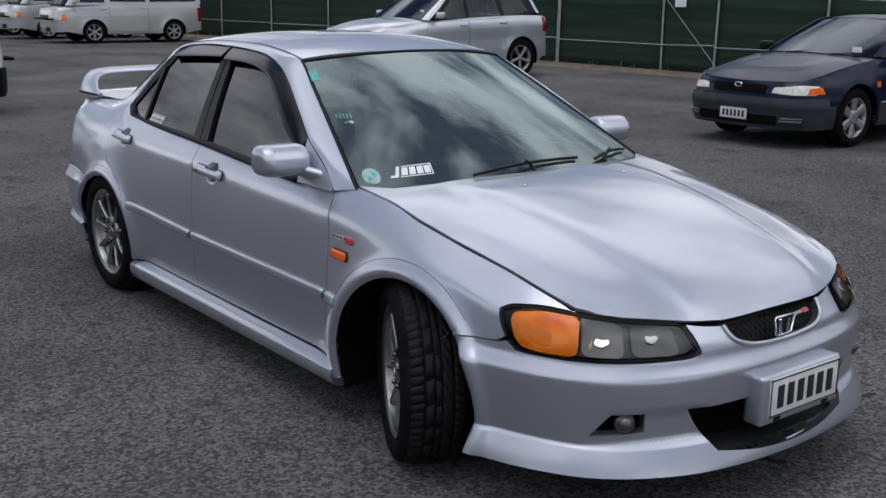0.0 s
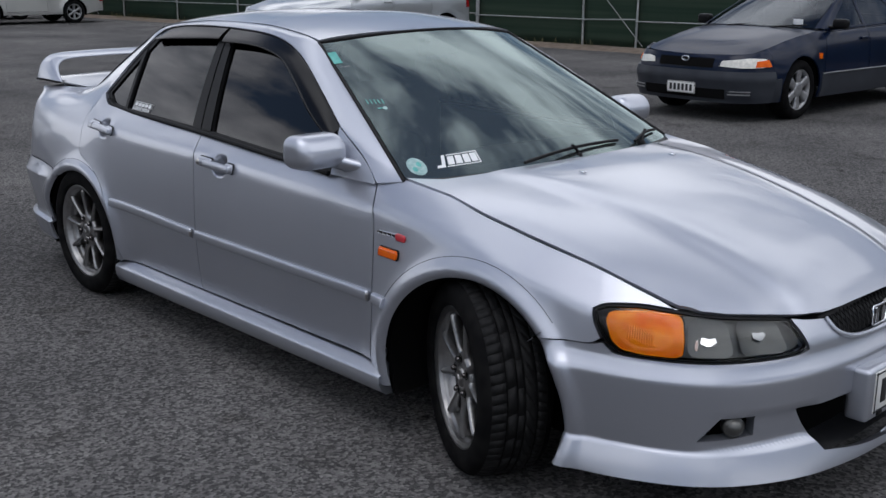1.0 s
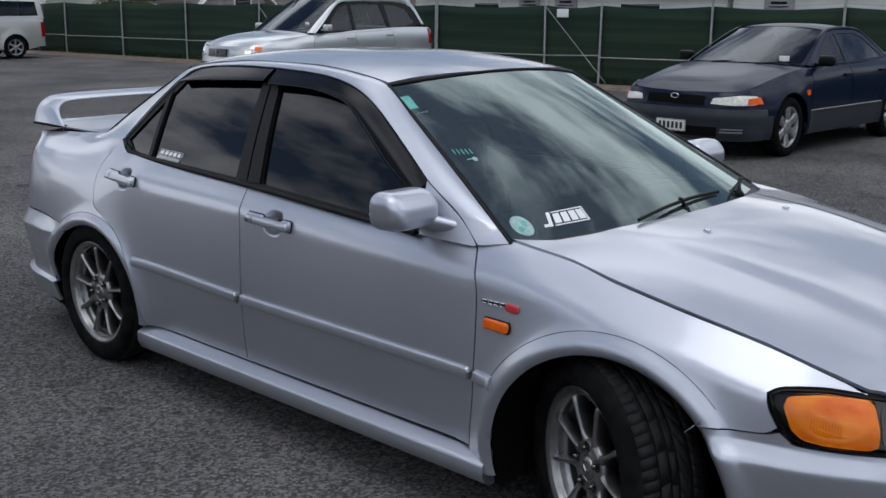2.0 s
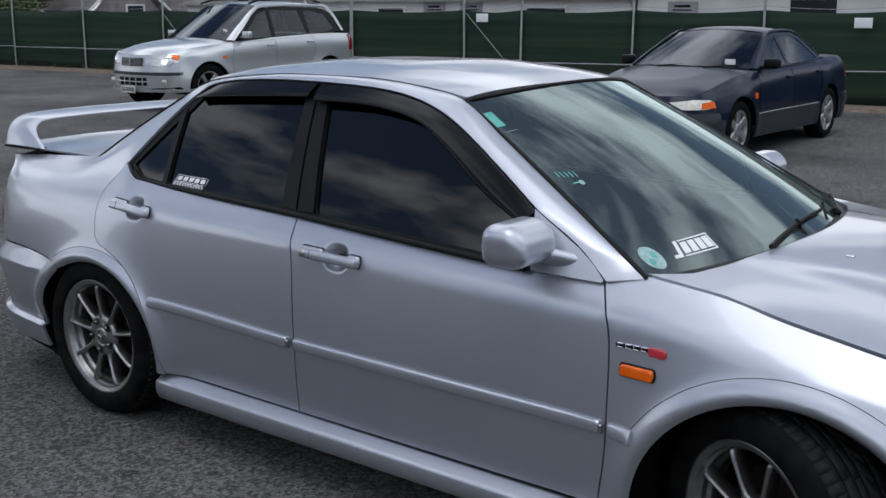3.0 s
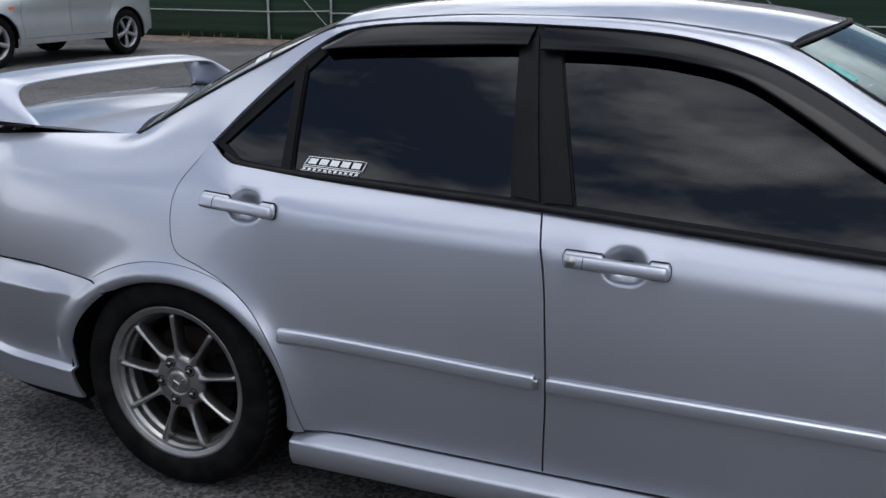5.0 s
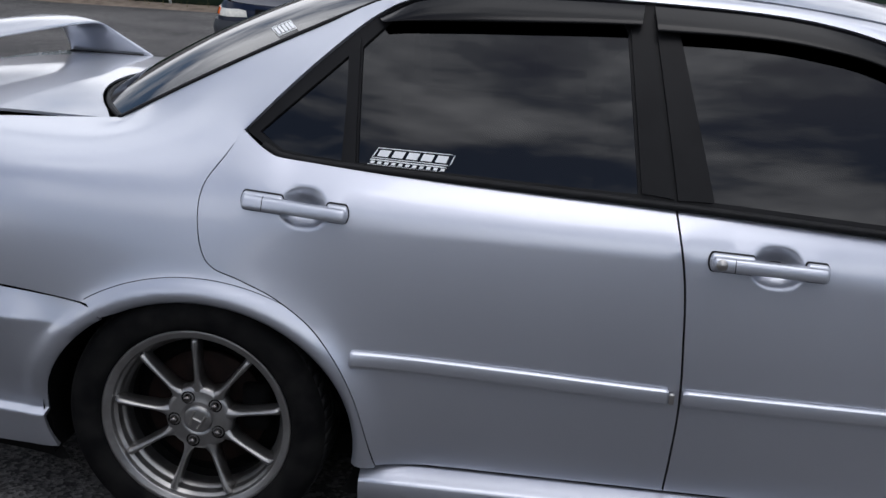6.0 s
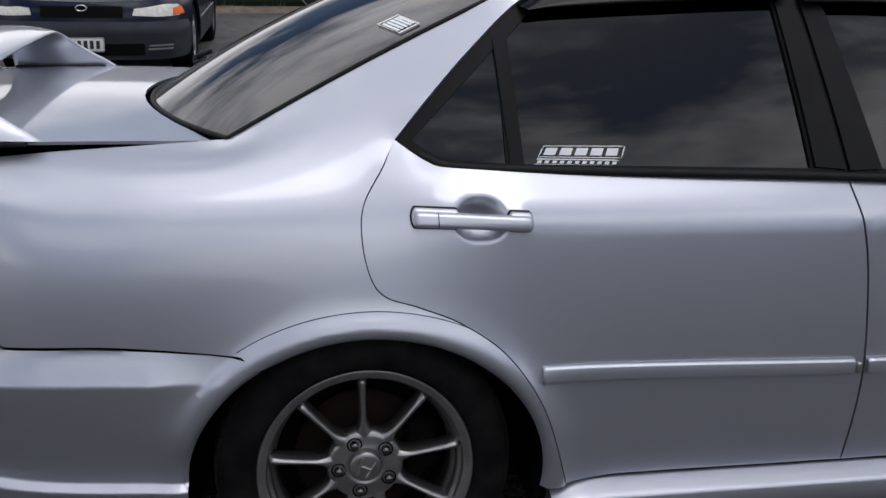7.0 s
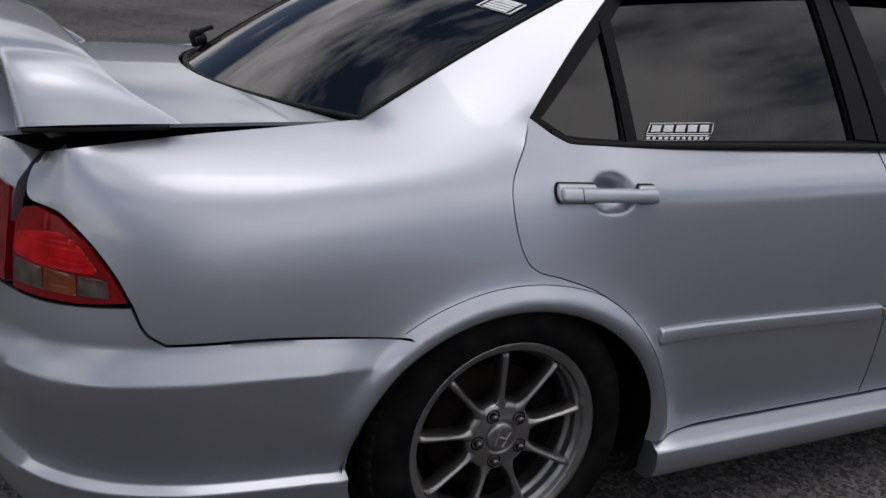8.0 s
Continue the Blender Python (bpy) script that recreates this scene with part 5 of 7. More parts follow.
def tread_bm():
    """Tread ribs between narrow grooves: slit shoulders, one plain rib, slanting slits on the inner half."""
    bm = bmesh.new()
    for h0, h1, r0, r1, skew, k, gap in ((.013, .056, .3085, .3158, .35, 66, .0010), (.0615, .088, .3160, .3163, .5, 24, .0006), (.0945, .111, .3163, .3163, 0, 24, 0), (.118, .150, .3163, .3160, -2.4, 40, .0011), (.156, .190, .3158, .3085, -.7, 66, .0010)):
        step, cut = 2 * math.pi / k, gap / .315
        for i in range(k):
            a0, a1 = i * step, (i + 1) * step - cut
            rows = []
            for d in (0, -.0045):
                for f in (0, .33, .67, 1):
                    h = h0 + (h1 - h0) * f
                    r = r0 + (r1 - r0) * math.sin(f * math.pi / 2) if r1 >= r0 else r1 + (r0 - r1) * math.cos(f * math.pi / 2)
                    for e in (a0, (a0 + a1) / 2, a1):
                        e += f * skew * .06
                        rows.append(bm.verts.new(((r + d) * math.cos(e), h, (r + d) * math.sin(e))))
            for f in range(3):
                for e in range(2):
                    q = f * 3 + e
                    bm.faces.new((rows[q], rows[q + 1], rows[q + 4], rows[q + 3]))
                for q in (f * 3, f * 3 + 2):
                    bm.faces.new((rows[q], rows[q + 3], rows[q + 15], rows[q + 12]))
            for q in (0, 9):
                for e in (0, 1):
                    bm.faces.new((rows[q + e], rows[q + e + 1], rows[q + e + 13], rows[q + e + 12]))
    for e in bm.edges:
        if len(e.link_faces) == 2 and e.calc_face_angle(0) > .6:
            e.smooth = False
    bmesh.ops.recalc_face_normals(bm, faces=bm.faces)
    return bm


def wheel(m, label, spin=90.0):
    """A nine-spoke alloy wheel; its outer face looks along -y."""
    hub = new("wheel")
    hub.parent = sedan
    hub["label"] = label
    tyre = part("tyre", tyre_bm(), TYRE, hub, "black road tyre")
    part("tread", tread_bm(), TREAD, tyre, "worn greyish tread blocks")
    part("barrel", lathe([(.202, .192), (.190, .188), (.186, .12), (.1865, .088)], 72, "y"), RIM_SHADE, hub)
    rim = part("rim", lathe([(.1865, .089), (.1870, .060), (.1885, .052), (.1945, .047), (.1965, .044), (.1975, .030), (.1985, .0265), (.2045, .0215), (.2060, .0190), (.2075, .0085), (.2085, .0070), (.2105, .0062), (.2190, .0020), (.2255, -.0010), (.2275, .0002), (.2290, .003), (.2290, .012), (.222, .020)], 96, "y"), GUNMETAL, hub, "gunmetal nine-spoke alloy rim")
    spokes = []
    reach = pchip([(.064, .0205), (.085, .0185), (.12, .0150), (.16, .0110), (.188, .0090), (.1965, .0100), (.2020, .0150), (.2045, .0210)])
    for k in range(9):
        rows = []
        for r in (.064, .070, .076, .083, .092, .104, .120, .140, .160, .175, .186, .192, .1965, .2000, .2025, .2045):
            w = .0064 + .0195 * max(0, 1 - (r - .064) / .040) ** 2 + .0022 * max(0, (r - .15) / .05)
            face = float(reach(r))
            deep = .050 - .012 * (r - .064) / .14
            ring = [(-w, face + .0085), (-w * .86, face + .0050), (-w * .30, face + .0006), (-w * .16, face), (w * .16, face), (w * .30, face + .0006), (w * .86, face + .0050), (w, face + .0085), (w * 1.2, face + deep), (-w * 1.2, face + deep)]
            rows.append([(r, y, q) for q, y in ring])
        s = loft(rows, close_u=True, cap=True)
        s.transform(Matrix.Rotation(-radians(spin + 40 * k), 4, "Y"))
        spokes.append(s)
    for s in spokes:
        part("spoke", s, GUNMETAL, rim)
    part("hub_plate", lathe([(0, .020), (.037, .020), (.0385, .0185), (.044, .0175), (.046, .019), (.066, .0195), (.075, .022), (.081, .030), (.083, .052), (0, .06)], 60, "y"), GUNMETAL, rim)
    cap = part("centre_cap", lathe([(0, .012), (.022, .0125), (.030, .0145), (.034, .018), (.034, .024)], 40, "y"), GUNMETAL, hub)
    mark = joined(rod((-.010, .0108, -.019), (-.015, .0108, .019), .0034, 8), rod((.010, .0108, -.019), (.015, .0108, .019), .0034, 8), rod((-.012, .0108, 0), (.012, .0108, 0), .0034, 8))
    mark.transform(Matrix.Rotation(radians(24), 4, "Y"))
    part("cap_mark", mark, STEEL, cap)
    for k in range(5):
        a = radians(42 + 72 * k)
        c = Vector((.057 * math.cos(a), 0, .057 * math.sin(a)))
        nut = lathe([(0, .004), (.006, .0045), (.0085, .008), (.0095, .011), (.0095, .024)], 12, "y")
        nut.transform(Matrix.Translation(c))
        part("wheel_nut", nut, DARK_CHROME, hub)
        seat = lathe([(.0165, .0185), (.0150, .0172), (.0115, .021), (.0115, .03)], 20, "y")
        seat.transform(Matrix.Translation(c))
        part("nut_seat", seat, SHADE_BLACK, hub)
    # disc, caliper and shield: near-black colours carry the shade inside the wheel
    part("brake_disc", lathe([(.05, .085), (.145, .085), (.147, .09), (.147, .105), (.05, .105)], 48, "y"), RUST_SHADE, hub, "rust-stained brake disc, colour darkened for shade")
    part("caliper", box(.07, .06, .12, (.125, .095, .02), .015), SHADE_BLACK, hub)
    part("dust_shield", lathe([(0, .12), (.185, .12), (.186, .13)], 40, "y"), SHADE_BLACK, hub)
    hub.matrix_basis = m
    return hub


WHEEL_Y = -.826
first_wheel = wheel(pose(-1.3325, WHEEL_Y, .312), "gunmetal nine-spoke wheel", 92)


def wheel_copy(m):
    made = {}
    for o in (first_wheel, *first_wheel.children_recursive):
        made[o] = o.copy()
        scene.collection.objects.link(made[o])
        made[o].parent = made.get(o.parent, o.parent)
    made[first_wheel].matrix_basis = m


STEER = -26
wheel_copy(pose(1.3325, -.72, .312, 0, 0, STEER) @ pose(0, -.105, 0, 0, 17, 0))
wheel_copy(pose(1.3325, .72, .312, 0, 0, STEER) @ pose(0, .105, 0, 0, 0, 180))
wheel_copy(pose(-1.3325, .826, .312, 0, 0, 180))

# ---- cabin ----
rows = []
for x, z0, z1 in ((.52, .55, .80), (.58, .60, .87), (.70, .66, .895), (.85, .70, .895), (1.02, .74, .885)):
    rows.append([(x, y, z1 - .012 * abs(y) / .6) for y in np.linspace(-.68, .68, 13)])
part("dashboard", loft(rows), DASH, sedan)
ring = [(.46 + .05 * math.cos(a), -.36 + .185 * math.sin(a), .80 + .175 * math.cos(a)) for a in np.linspace(0, 2 * math.pi, 40)]
part("steering_wheel", joined(tube(ring, .015, 8), box(.05, .14, .12, (.47, -.36, .79), .03), rod((.47, -.53, .80), (.47, -.19, .80), .014)), DASH, sedan)
for y in (-.36, .36):
    part("front_seat", joined(box(.50, .50, .16, (-.05, y, .46), .06, 3), box(.14, .48, .58, (-.34, y, .76), .06, 3, None), box(.09, .26, .17, (-.38, y, 1.10), .04, 3)), CLOTH, sedan)
part("rear_seat", joined(box(.50, 1.26, .16, (-.85, 0, .48), .06, 3), box(.16, 1.26, .56, (-1.16, 0, .74), .06, 3)), CLOTH, sedan)
part("parcel_shelf", box(.46, 1.2, .02, (-1.46, 0, .925), .005), DASH, sedan)
part("headliner", shell(*sheet(roof_edge * (.99, .99), lambda x, y: roof_skin(x, y) - (0, 0, .035), .15), 0, core), DASH, sedan)
part("cabin_floor", box(2.2, 1.3, .02, (-.1, 0, .30), .005), SHADE_BLACK, sedan)
part("room_mirror", joined(box(.025, .21, .055, (.33, 0, 1.245), .012), rod((.34, 0, 1.26), (.30, 0, 1.31), .008)), DASH, sedan)

# ---- stickers on the glass, brand marks as plain shapes ----
def sticker(name, fn, mat, label, outline, out=.0012):
    return part(name, shell(*sheet(np.array(outline, float), fn, .02), .0006, core), mat, sedan, label)


on_side = lambda x, z: glass_skin(x, z, .0005)
def slanted_mark(fn, quad, label, rows_of):
    """A white sticker: a thin frame with bars where its letters stand; quad: lower left, lower right, upper right, upper left in surface units."""
    q = np.array(quad, float)
    lean = lambda u, v: u + .05 * (v - .7)
    at = lambda u0, v: tuple((q[0] * (1 - lean(u0, v)) + q[1] * lean(u0, v)) * (1 - v) + (q[3] * (1 - lean(u0, v)) + q[2] * lean(u0, v)) * v)
    ob = None
    for u0, u1, v0, v1 in rows_of:
        piece = sticker("sticker_shape", fn, WHITE_PRINT, "", [at(u0, v0), at(u1, v0), at(u1, v1), at(u0, v1)])
        if ob is None:
            ob = piece
            tagged(ob, label)
    return ob


frame_rows = [(0, 1, .40, .44), (0, 1, .96, 1), (0, .015, .40, 1), (.985, 1, .40, 1)]
letters = [(u, u + .14, .52, .88) for u in (.05, .235, .42, .605, .79)]
small = [(.0, .98, .0, .06), (.0, .98, .28, .34)] + [(u, u + .05, .10, .24) for u in np.linspace(.02, .90, 11)]
slanted_mark(on_side, [(-.965, .9345), (-.782, .930), (-.776, .971), (-.952, .972)], "white window sticker with blocky marks", frame_rows + letters + small)


def screen_at(y, z):
    """Windscreen coordinates of the place on it with this y and z."""
    b = (z - .90) / (1.32 - .90)
    for _ in range(20):
        a = y / (.735 - .21 * b)
        b += (z - float(screen_skin(a, b)[2])) / .42
    return a, b


on_front = lambda a, b: screen_skin(a, b) + np.array([.0008, 0, .0012])
jl, jr = screen_at(-.592, .912), screen_at(-.425, .944)
jw = [(jl[0], jl[1] - .002), (jr[0], jl[1] + .004), (jr[0], jr[1] + .018), (jl[0] + .02, jr[1] + .012)]
slanted_mark(on_front, jw, "white windscreen sticker with blocky marks",
             [(.22, 1, .0, .07), (.22, 1, .93, 1), (.0, .18, .0, .2), (.10, .18, .0, 1), (.97, 1.0, 0, 1)] + [(u, u + .15, .16, .84) for u in (.24, .43, .62, .80)])
ca, cb = screen_at(-.655, .918)
disc = [(ca + .036 * math.cos(a) * 1.15, cb + .052 * math.sin(a)) for a in np.linspace(0, 2 * math.pi, 28, endpoint=False)]
sticker("round_sticker", on_front, PALE_TEAL, "round pale teal windscreen sticker", disc)
inner_marks = [(ca + .012, cb + .01), (ca - .014, cb - .016)]
for k, (a0, b0) in enumerate(inner_marks):
    part("sticker_shape", shell(*sheet(np.array([(a0 + .011 * math.cos(a), b0 + .014 * math.sin(a)) for a in np.linspace(0, 2 * math.pi, 12, endpoint=False)]), lambda a, b: on_front(a, b) + np.array([.0008, 0, .0010]), .02), .0004, core), TEAL_PRINT, sedan)
LABELS = [(-.535, 1.235, .050, .040, TEAL_PRINT, "teal label at the windscreen's upper edge"), (-.533, 1.207, .034, .005, WHITE_PRINT, "white strip label on the windscreen")]
LABELS += [(-.592 + .0115 * k, 1.100, .0090, .013, TEAL_PRINT, "small teal mark on the windscreen") for k in range(5)]
LABELS += [(-.570, 1.081, .030, .006, TEAL_PRINT, "small teal strip on the windscreen")]
for y, z, w, h, mat, lab in LABELS:
    a0, b0 = screen_at(y - w / 2, z - h / 2)
    a1, b1 = screen_at(y + w / 2, z + h / 2)
    sticker("label_sticker", on_front, mat, lab, [(a0, b0), (a1, b0), (a1, b1), (a0, b1)])
a0, b0 = screen_at(-.562, 1.080)
sticker("label_sticker", lambda a, b: on_front(a, b) + np.array([.0006, 0, .0008]), PALE_TEAL, "small round pale label", [(a0 + .012 * math.cos(a), b0 + .013 * math.sin(a)) for a in np.linspace(0, 2 * math.pi, 14, endpoint=False)])
slanted_mark(lambda a, b: back_skin(a, b) + np.array([-.003, 0, .003]), [(-.79, .605), (-.79, .672), (-.945, .672), (-.945, .605)], "white rear window sticker with blocky marks",
             [(0, 1, 0, .06), (0, 1, .94, 1), (0, .03, 0, 1), (.97, 1, 0, 1)] + [(u, u + .14, .14, .86) for u in (.08, .27, .46, .65, .82)])


# ---- the parked vehicles behind ----
NAVY = car_paint("navy_blue_paint", (0.0020, 0.006, 0.020), (0.0034, 0.009, 0.027), 0.0, 0.3)
NAVY.node_tree.nodes["Principled BSDF"].inputs["Specular IOR Level"].default_value = 0.1
NAVY.node_tree.nodes["Principled BSDF"].inputs["Coat Weight"].default_value = 0.24
GREY_CLAD = varied("grey_cladding", (0.026, 0.029, 0.036), (0.038, 0.042, 0.050), 4, (0.35, 0.5), spec=.2)
PALE_SILVER = car_paint("pale_silver_paint", (0.44, 0.46, 0.47), (0.50, 0.52, 0.53), 0.6, 0.30)
VAN_SILVER = car_paint("champagne_silver_paint", (0.44, 0.44, 0.42), (0.50, 0.50, 0.47), 0.55, 0.34)
WHITE_PAINT = car_paint("white_paint", (0.70, 0.70, 0.68), (0.76, 0.76, 0.74), 0.0, 0.35)
FAR_GLASS = glass("car_window_glass", (0.16, 0.18, 0.19), 1.5, shine=(0.9, 0.95, 1.0))
SKID_GREY = varied("mid_grey_plastic", (0.12, 0.125, 0.13), (0.17, 0.175, 0.18), 8, (0.4, 0.55))
CREAM_LENS = varied("cream_headlamp", (0.55, 0.54, 0.48), (0.72, 0.70, 0.62), 30, (0.1, 0.25), coat=1.0)
CLEAR_HEADLAMP = varied("clear_headlamp", (0.50, 0.50, 0.48), (0.70, 0.70, 0.68), 30, (0.1, 0.25), metal=.5, coat=1.0)
ALLOY = varied("silver_alloy", (0.30, 0.30, 0.30), (0.40, 0.40, 0.40), 25, (0.3, 0.45), metal=0.7)


def small_wheel(m, radius, spokes, parent, broad=1.0):
    w = new("wheel")
    w.parent = parent
    k = radius / .3155
    part("tyre", lathe([(.20 * k, .02), (.222 * k, -.004), (.262 * k, -.013), (.296 * k, -.003), (.312 * k, .016), (.3155 * k, .04), (.3155 * k, .16), (.306 * k, .195), (.25 * k, .205)], 48, "y"), TYRE, w)
    r1 = .213 * k
    rim = part("rim", lathe([(r1 * .9, .15), (r1 * .88, .05), (r1 * .93, .015), (r1, .002), (r1 * 1.03, .006), (r1, .02)], 40, "y"), ALLOY, w, "silver alloy rim")
    for i in range(spokes):
        rows = []
        for t in np.linspace(0, 1, 6):
            r = .02 + (r1 * .93 - .02) * t
            hw = broad * (.020 + .012 * t * k)
            rows.append([(r, .012 + .010 * (1 - t), -hw), (r, .006 + .010 * (1 - t), -hw * .6), (r, .006 + .010 * (1 - t), hw * .6), (r, .012 + .010 * (1 - t), hw), (r, .05, hw), (r, .05, -hw)])
        s = loft(rows, close_u=True, cap=True)
        s.transform(Matrix.Rotation(radians(90 + 360 / spokes * i), 4, "Y"))
        part("spoke", s, ALLOY, rim)
    part("hub_cap", lathe([(0, .004), (.03 * broad, .006), (.05 * broad, .012), (.055 * broad, .03)], 24, "y"), ALLOY, rim)
    part("wheel_back", lathe([(0, .07), (r1 * .9, .07), (r1 * .9, .09)], 24, "y"), SHADE_BLACK, w)
    w.matrix_basis = m
    return w


def vehicle(name, label, category, sp, place):
    """A parked vehicle in its own frame: x ahead, y to its left, z up; built from a plan, an upper line, window and pillar lines."""
    root = thing(name, label, category)
    lf, cf = arc_track(sp["front"])
    lr, cr = arc_track(sp["rear"])
    ts, tc = np.r_[-lr[::-1], lf[1:]], np.vstack([cr[::-1], cf[1:]])
    smax, smin = lf[-1], -lr[-1]
    ts = np.r_[2 * smin - ts[1:300][::-1], ts, 2 * smax - ts[-300:-1][::-1]]
    tc = np.vstack([tc[1:300][::-1] * (1, -1), tc, tc[-300:-1][::-1] * (1, -1)])
    upper, drop, bulge = pchip(sp["upper"]), pchip(sp["drop"]), pchip(sp["profile"])
    shape = pchip([(-.05, 1.5), (0, 1.0), (.03, .65), (.08, .33), (.16, .12), (.3, 0), (2, 0)])
    axles = sp["axles"]
    ra = sp["radius"] + .045

    def body(s, z, out=0.0):
        s, z = np.broadcast_arrays(np.asarray(s, float), np.asarray(z, float))
        at = lambda q: np.stack([np.interp(q, ts, tc[:, 0]), np.interp(q, ts, tc[:, 1])], -1)
        p, a = at(s), at(s + .03) - at(s - .03)
        nn = np.stack([-a[..., 1], a[..., 0]], -1)
        nn = nn / np.linalg.norm(nn, axis=-1, keepdims=True)
        o = bulge(z) - drop(s) * shape(upper(s) - z) + out
        for ax in axles:
            rho = np.hypot(s - ax, z - sp["radius"]) / ra
            o = o + .016 * np.clip((1.35 - rho) / .3, 0, 1)
        return np.stack([p[..., 0] + nn[..., 0] * o, p[..., 1] + nn[..., 1] * o, z], -1)

    mid = lambda c: (c.x * .7, 0, .5)
    base = sp["sill"]

    def arch(ax, a0, a1, n=22):
        return [(ax + ra * math.cos(radians(a)), sp["radius"] + ra * math.sin(radians(a))) for a in np.linspace(a0, a1, n)]

    low_a = math.degrees(math.asin((base - sp["radius"]) / ra))
    # flank with door openings
    f0, r0 = sp["nose_s"], sp["tail_s"]
    topline = [(s, float(upper(s))) for s in np.linspace(r0, f0, 40)]
    edge = np.array([(r0, base + .08)] + [(axles[1] - ra * math.cos(radians(low_a)) - .02, base)] + arch(axles[1], 180 - low_a, low_a) + arch(axles[0], 180 - low_a, low_a) + [(axles[0] + ra * math.cos(radians(low_a)) + .02, base), (f0, base + .08)] + topline[::-1])
    doors = [np.array(d) for d in sp["doors"]]
    v, t = sheet(edge, body, .06, 0, holes=doors, edge=.04)
    flank = shell(v, t, .02, mid)
    part("body_side", mirrored(flank), sp["paint"], root)
    part("body_side", flank, sp["paint"], root)
    for d in doors:
        bm = shell(*sheet(d, body, .06, .006, edge=.04), .03, mid)
        part("door", mirrored(bm), sp["paint"], root)
        ob = part("door", bm, sp["paint"], root)
        hx, hz = d[:, 0].min() + .12, float(upper(d[:, 0].min() + .12)) - .12
        q = body(hx, hz, .012)
        part("door_handle", box(.16, .03, .03, tuple(q), .008), sp.get("handle", sp["paint"]), ob)
    # ends
    for s0, s1, nm, zt in ((f0, 2 * smax - f0, "front_end", sp["front_top"]), (2 * smin - r0, r0, "rear_end", sp["rear_top"])):
        m = (s0 + s1) / 2
        tops = [(s, float(upper(s if s <= smax and s >= smin else (2 * smax - s if s > smax else 2 * smin - s)))) for s in np.linspace(s1, s0, 24)]
        e = np.array([(s0, base + .08), (m, base + .03), (s1, base + .08)] + tops)
        cut = [np.array(h) for h in sp["holes"]] + [np.array([(2 * smax - u, w) for u, w in h]) for h in sp["holes"]] if nm == "front_end" else ()
        part(nm, shell(*sheet(e, body, .06, .002, holes=cut, edge=.04), .03, mid), sp["paint"], root)
    # near-black box fills the underside, its colour carries the shade there
    part("lower_liner", box(sp["front"][-1][0] - sp["rear"][-1][0] - .5, sp["front"][0][1] * 1.55, .3, (0, 0, base + .22), .05), SHADE_BLACK, root)
    if "clad" in sp:
        zc = sp["clad"]
        for a, b in ((axles[1] + ra + .03, axles[0] - ra - .03), (axles[0] + ra + .02, f0 + .02), (r0, axles[1] - ra - .02)):
            bm = shell(*sheet(np.array([(a, base), (b, base), (b, zc), (a, zc)]), lambda s, z: body(s, z, .008), .08), .012, mid)
            part("lower_cladding", mirrored(bm), GREY_CLAD, root)
            part("lower_cladding", bm, GREY_CLAD, root, "grey lower side cladding")
        bm = tube([tuple(body(s, zc + .012, .010)) for s in np.linspace(axles[1] + ra + .06, axles[0] - ra - .04, 20)], .008, 6)
        part("side_strip", mirrored(bm), ALLOY, root)
        part("side_strip", bm, ALLOY, root, "pale side strip")
        for s0, s1 in ((f0, 2 * smax - f0), (2 * smin - r0, r0)):
            ztop = sp["bumper_top"]
            cut = [np.array(h) for h in sp["bumper_holes"]] if s0 == f0 else ()
            part("bumper", shell(*sheet(np.array([(s0, base), (s1, base), (s1, ztop), (s0, ztop)]), lambda s, z: body(s, z, .022 + .018 * np.exp(-((z - .455) / .055) ** 2)), .035, holes=cut, edge=.03), .04, mid), GREY_CLAD, root, "grey bumper")
    # lamps, grille
    for nm, outline, mat, out in sp["lamps"]:
        bm = shell(*sheet(np.array(outline), lambda s, z: body(s, z, out), .03, edge=.025), .03, mid)
        part(nm, mirrored(bm), mat, root)
        part(nm, bm, mat, root)
    for nm, (s0, s1, z0, z1), mat, out in sp["bars"]:
        part(nm, shell(*sheet(np.array([(s0 + smax, z0), (s1 + smax, z0), (s1 + smax, z1), (s0 + smax, z1)]), lambda s, z: body(s, z, out), .05, edge=.03), .02, mid), mat, root)
    # top surfaces
    hood, hf = pchip(sp["hood"]), sp["crown"]
    def crowned(ring, mid_line, power, nose=False):
        """A top surface that meets the flanks along the ring and rises to its middle line."""
        order = np.argsort([p[0] for p in ring])
        rx, ry, rz = (np.array([ring[i][c] for i in order]) for c in range(3))

        def fn(x, y):
            ye, ze = np.interp(x, rx, ry), np.interp(x, rx, rz)
            a = np.clip(np.abs(y) / np.maximum(ye, .05), 0, 1)
            p = power
            if nose:
                # round the nose go along spokes from the middle of the bonnet
                xc = rx[0] + .25
                th = np.arctan2(np.abs(y), x - xc)
                q = np.argsort(np.arctan2(ry, rx - xc))
                at = np.arctan2(ry, rx - xc)[q]
                ahead = x > xc
                re, zq = np.interp(th, at, np.hypot(rx - xc, ry)[q]), np.interp(th, at, rz[q])
                a = np.where(ahead, np.clip(np.hypot(x - xc, y) / re, 0, 1), a)
                ze = np.where(ahead, zq, ze)
                p = np.where(ahead, power + 6 * np.cos(th) ** 2, power)
            return np.stack([x, y, ze + (mid_line(x) - ze) * (1 - a**p)], -1)

        return fn

    ring = [body(s, upper(s)) for s in np.linspace(sp["cowl"][0] - .05, smax - .02, 34)]
    e = np.array([(p[0], p[1]) for p in ring] + [(p[0], -p[1]) for p in ring][::-1])
    part("hood", shell(*sheet(e, crowned(ring, hood, 2.5, True), .06, .002, edge=.04), .012, mid), sp["paint"], root)
    x0, x1, y0, y1 = sp["roof"]
    roof = pchip(sp["roof_line"])
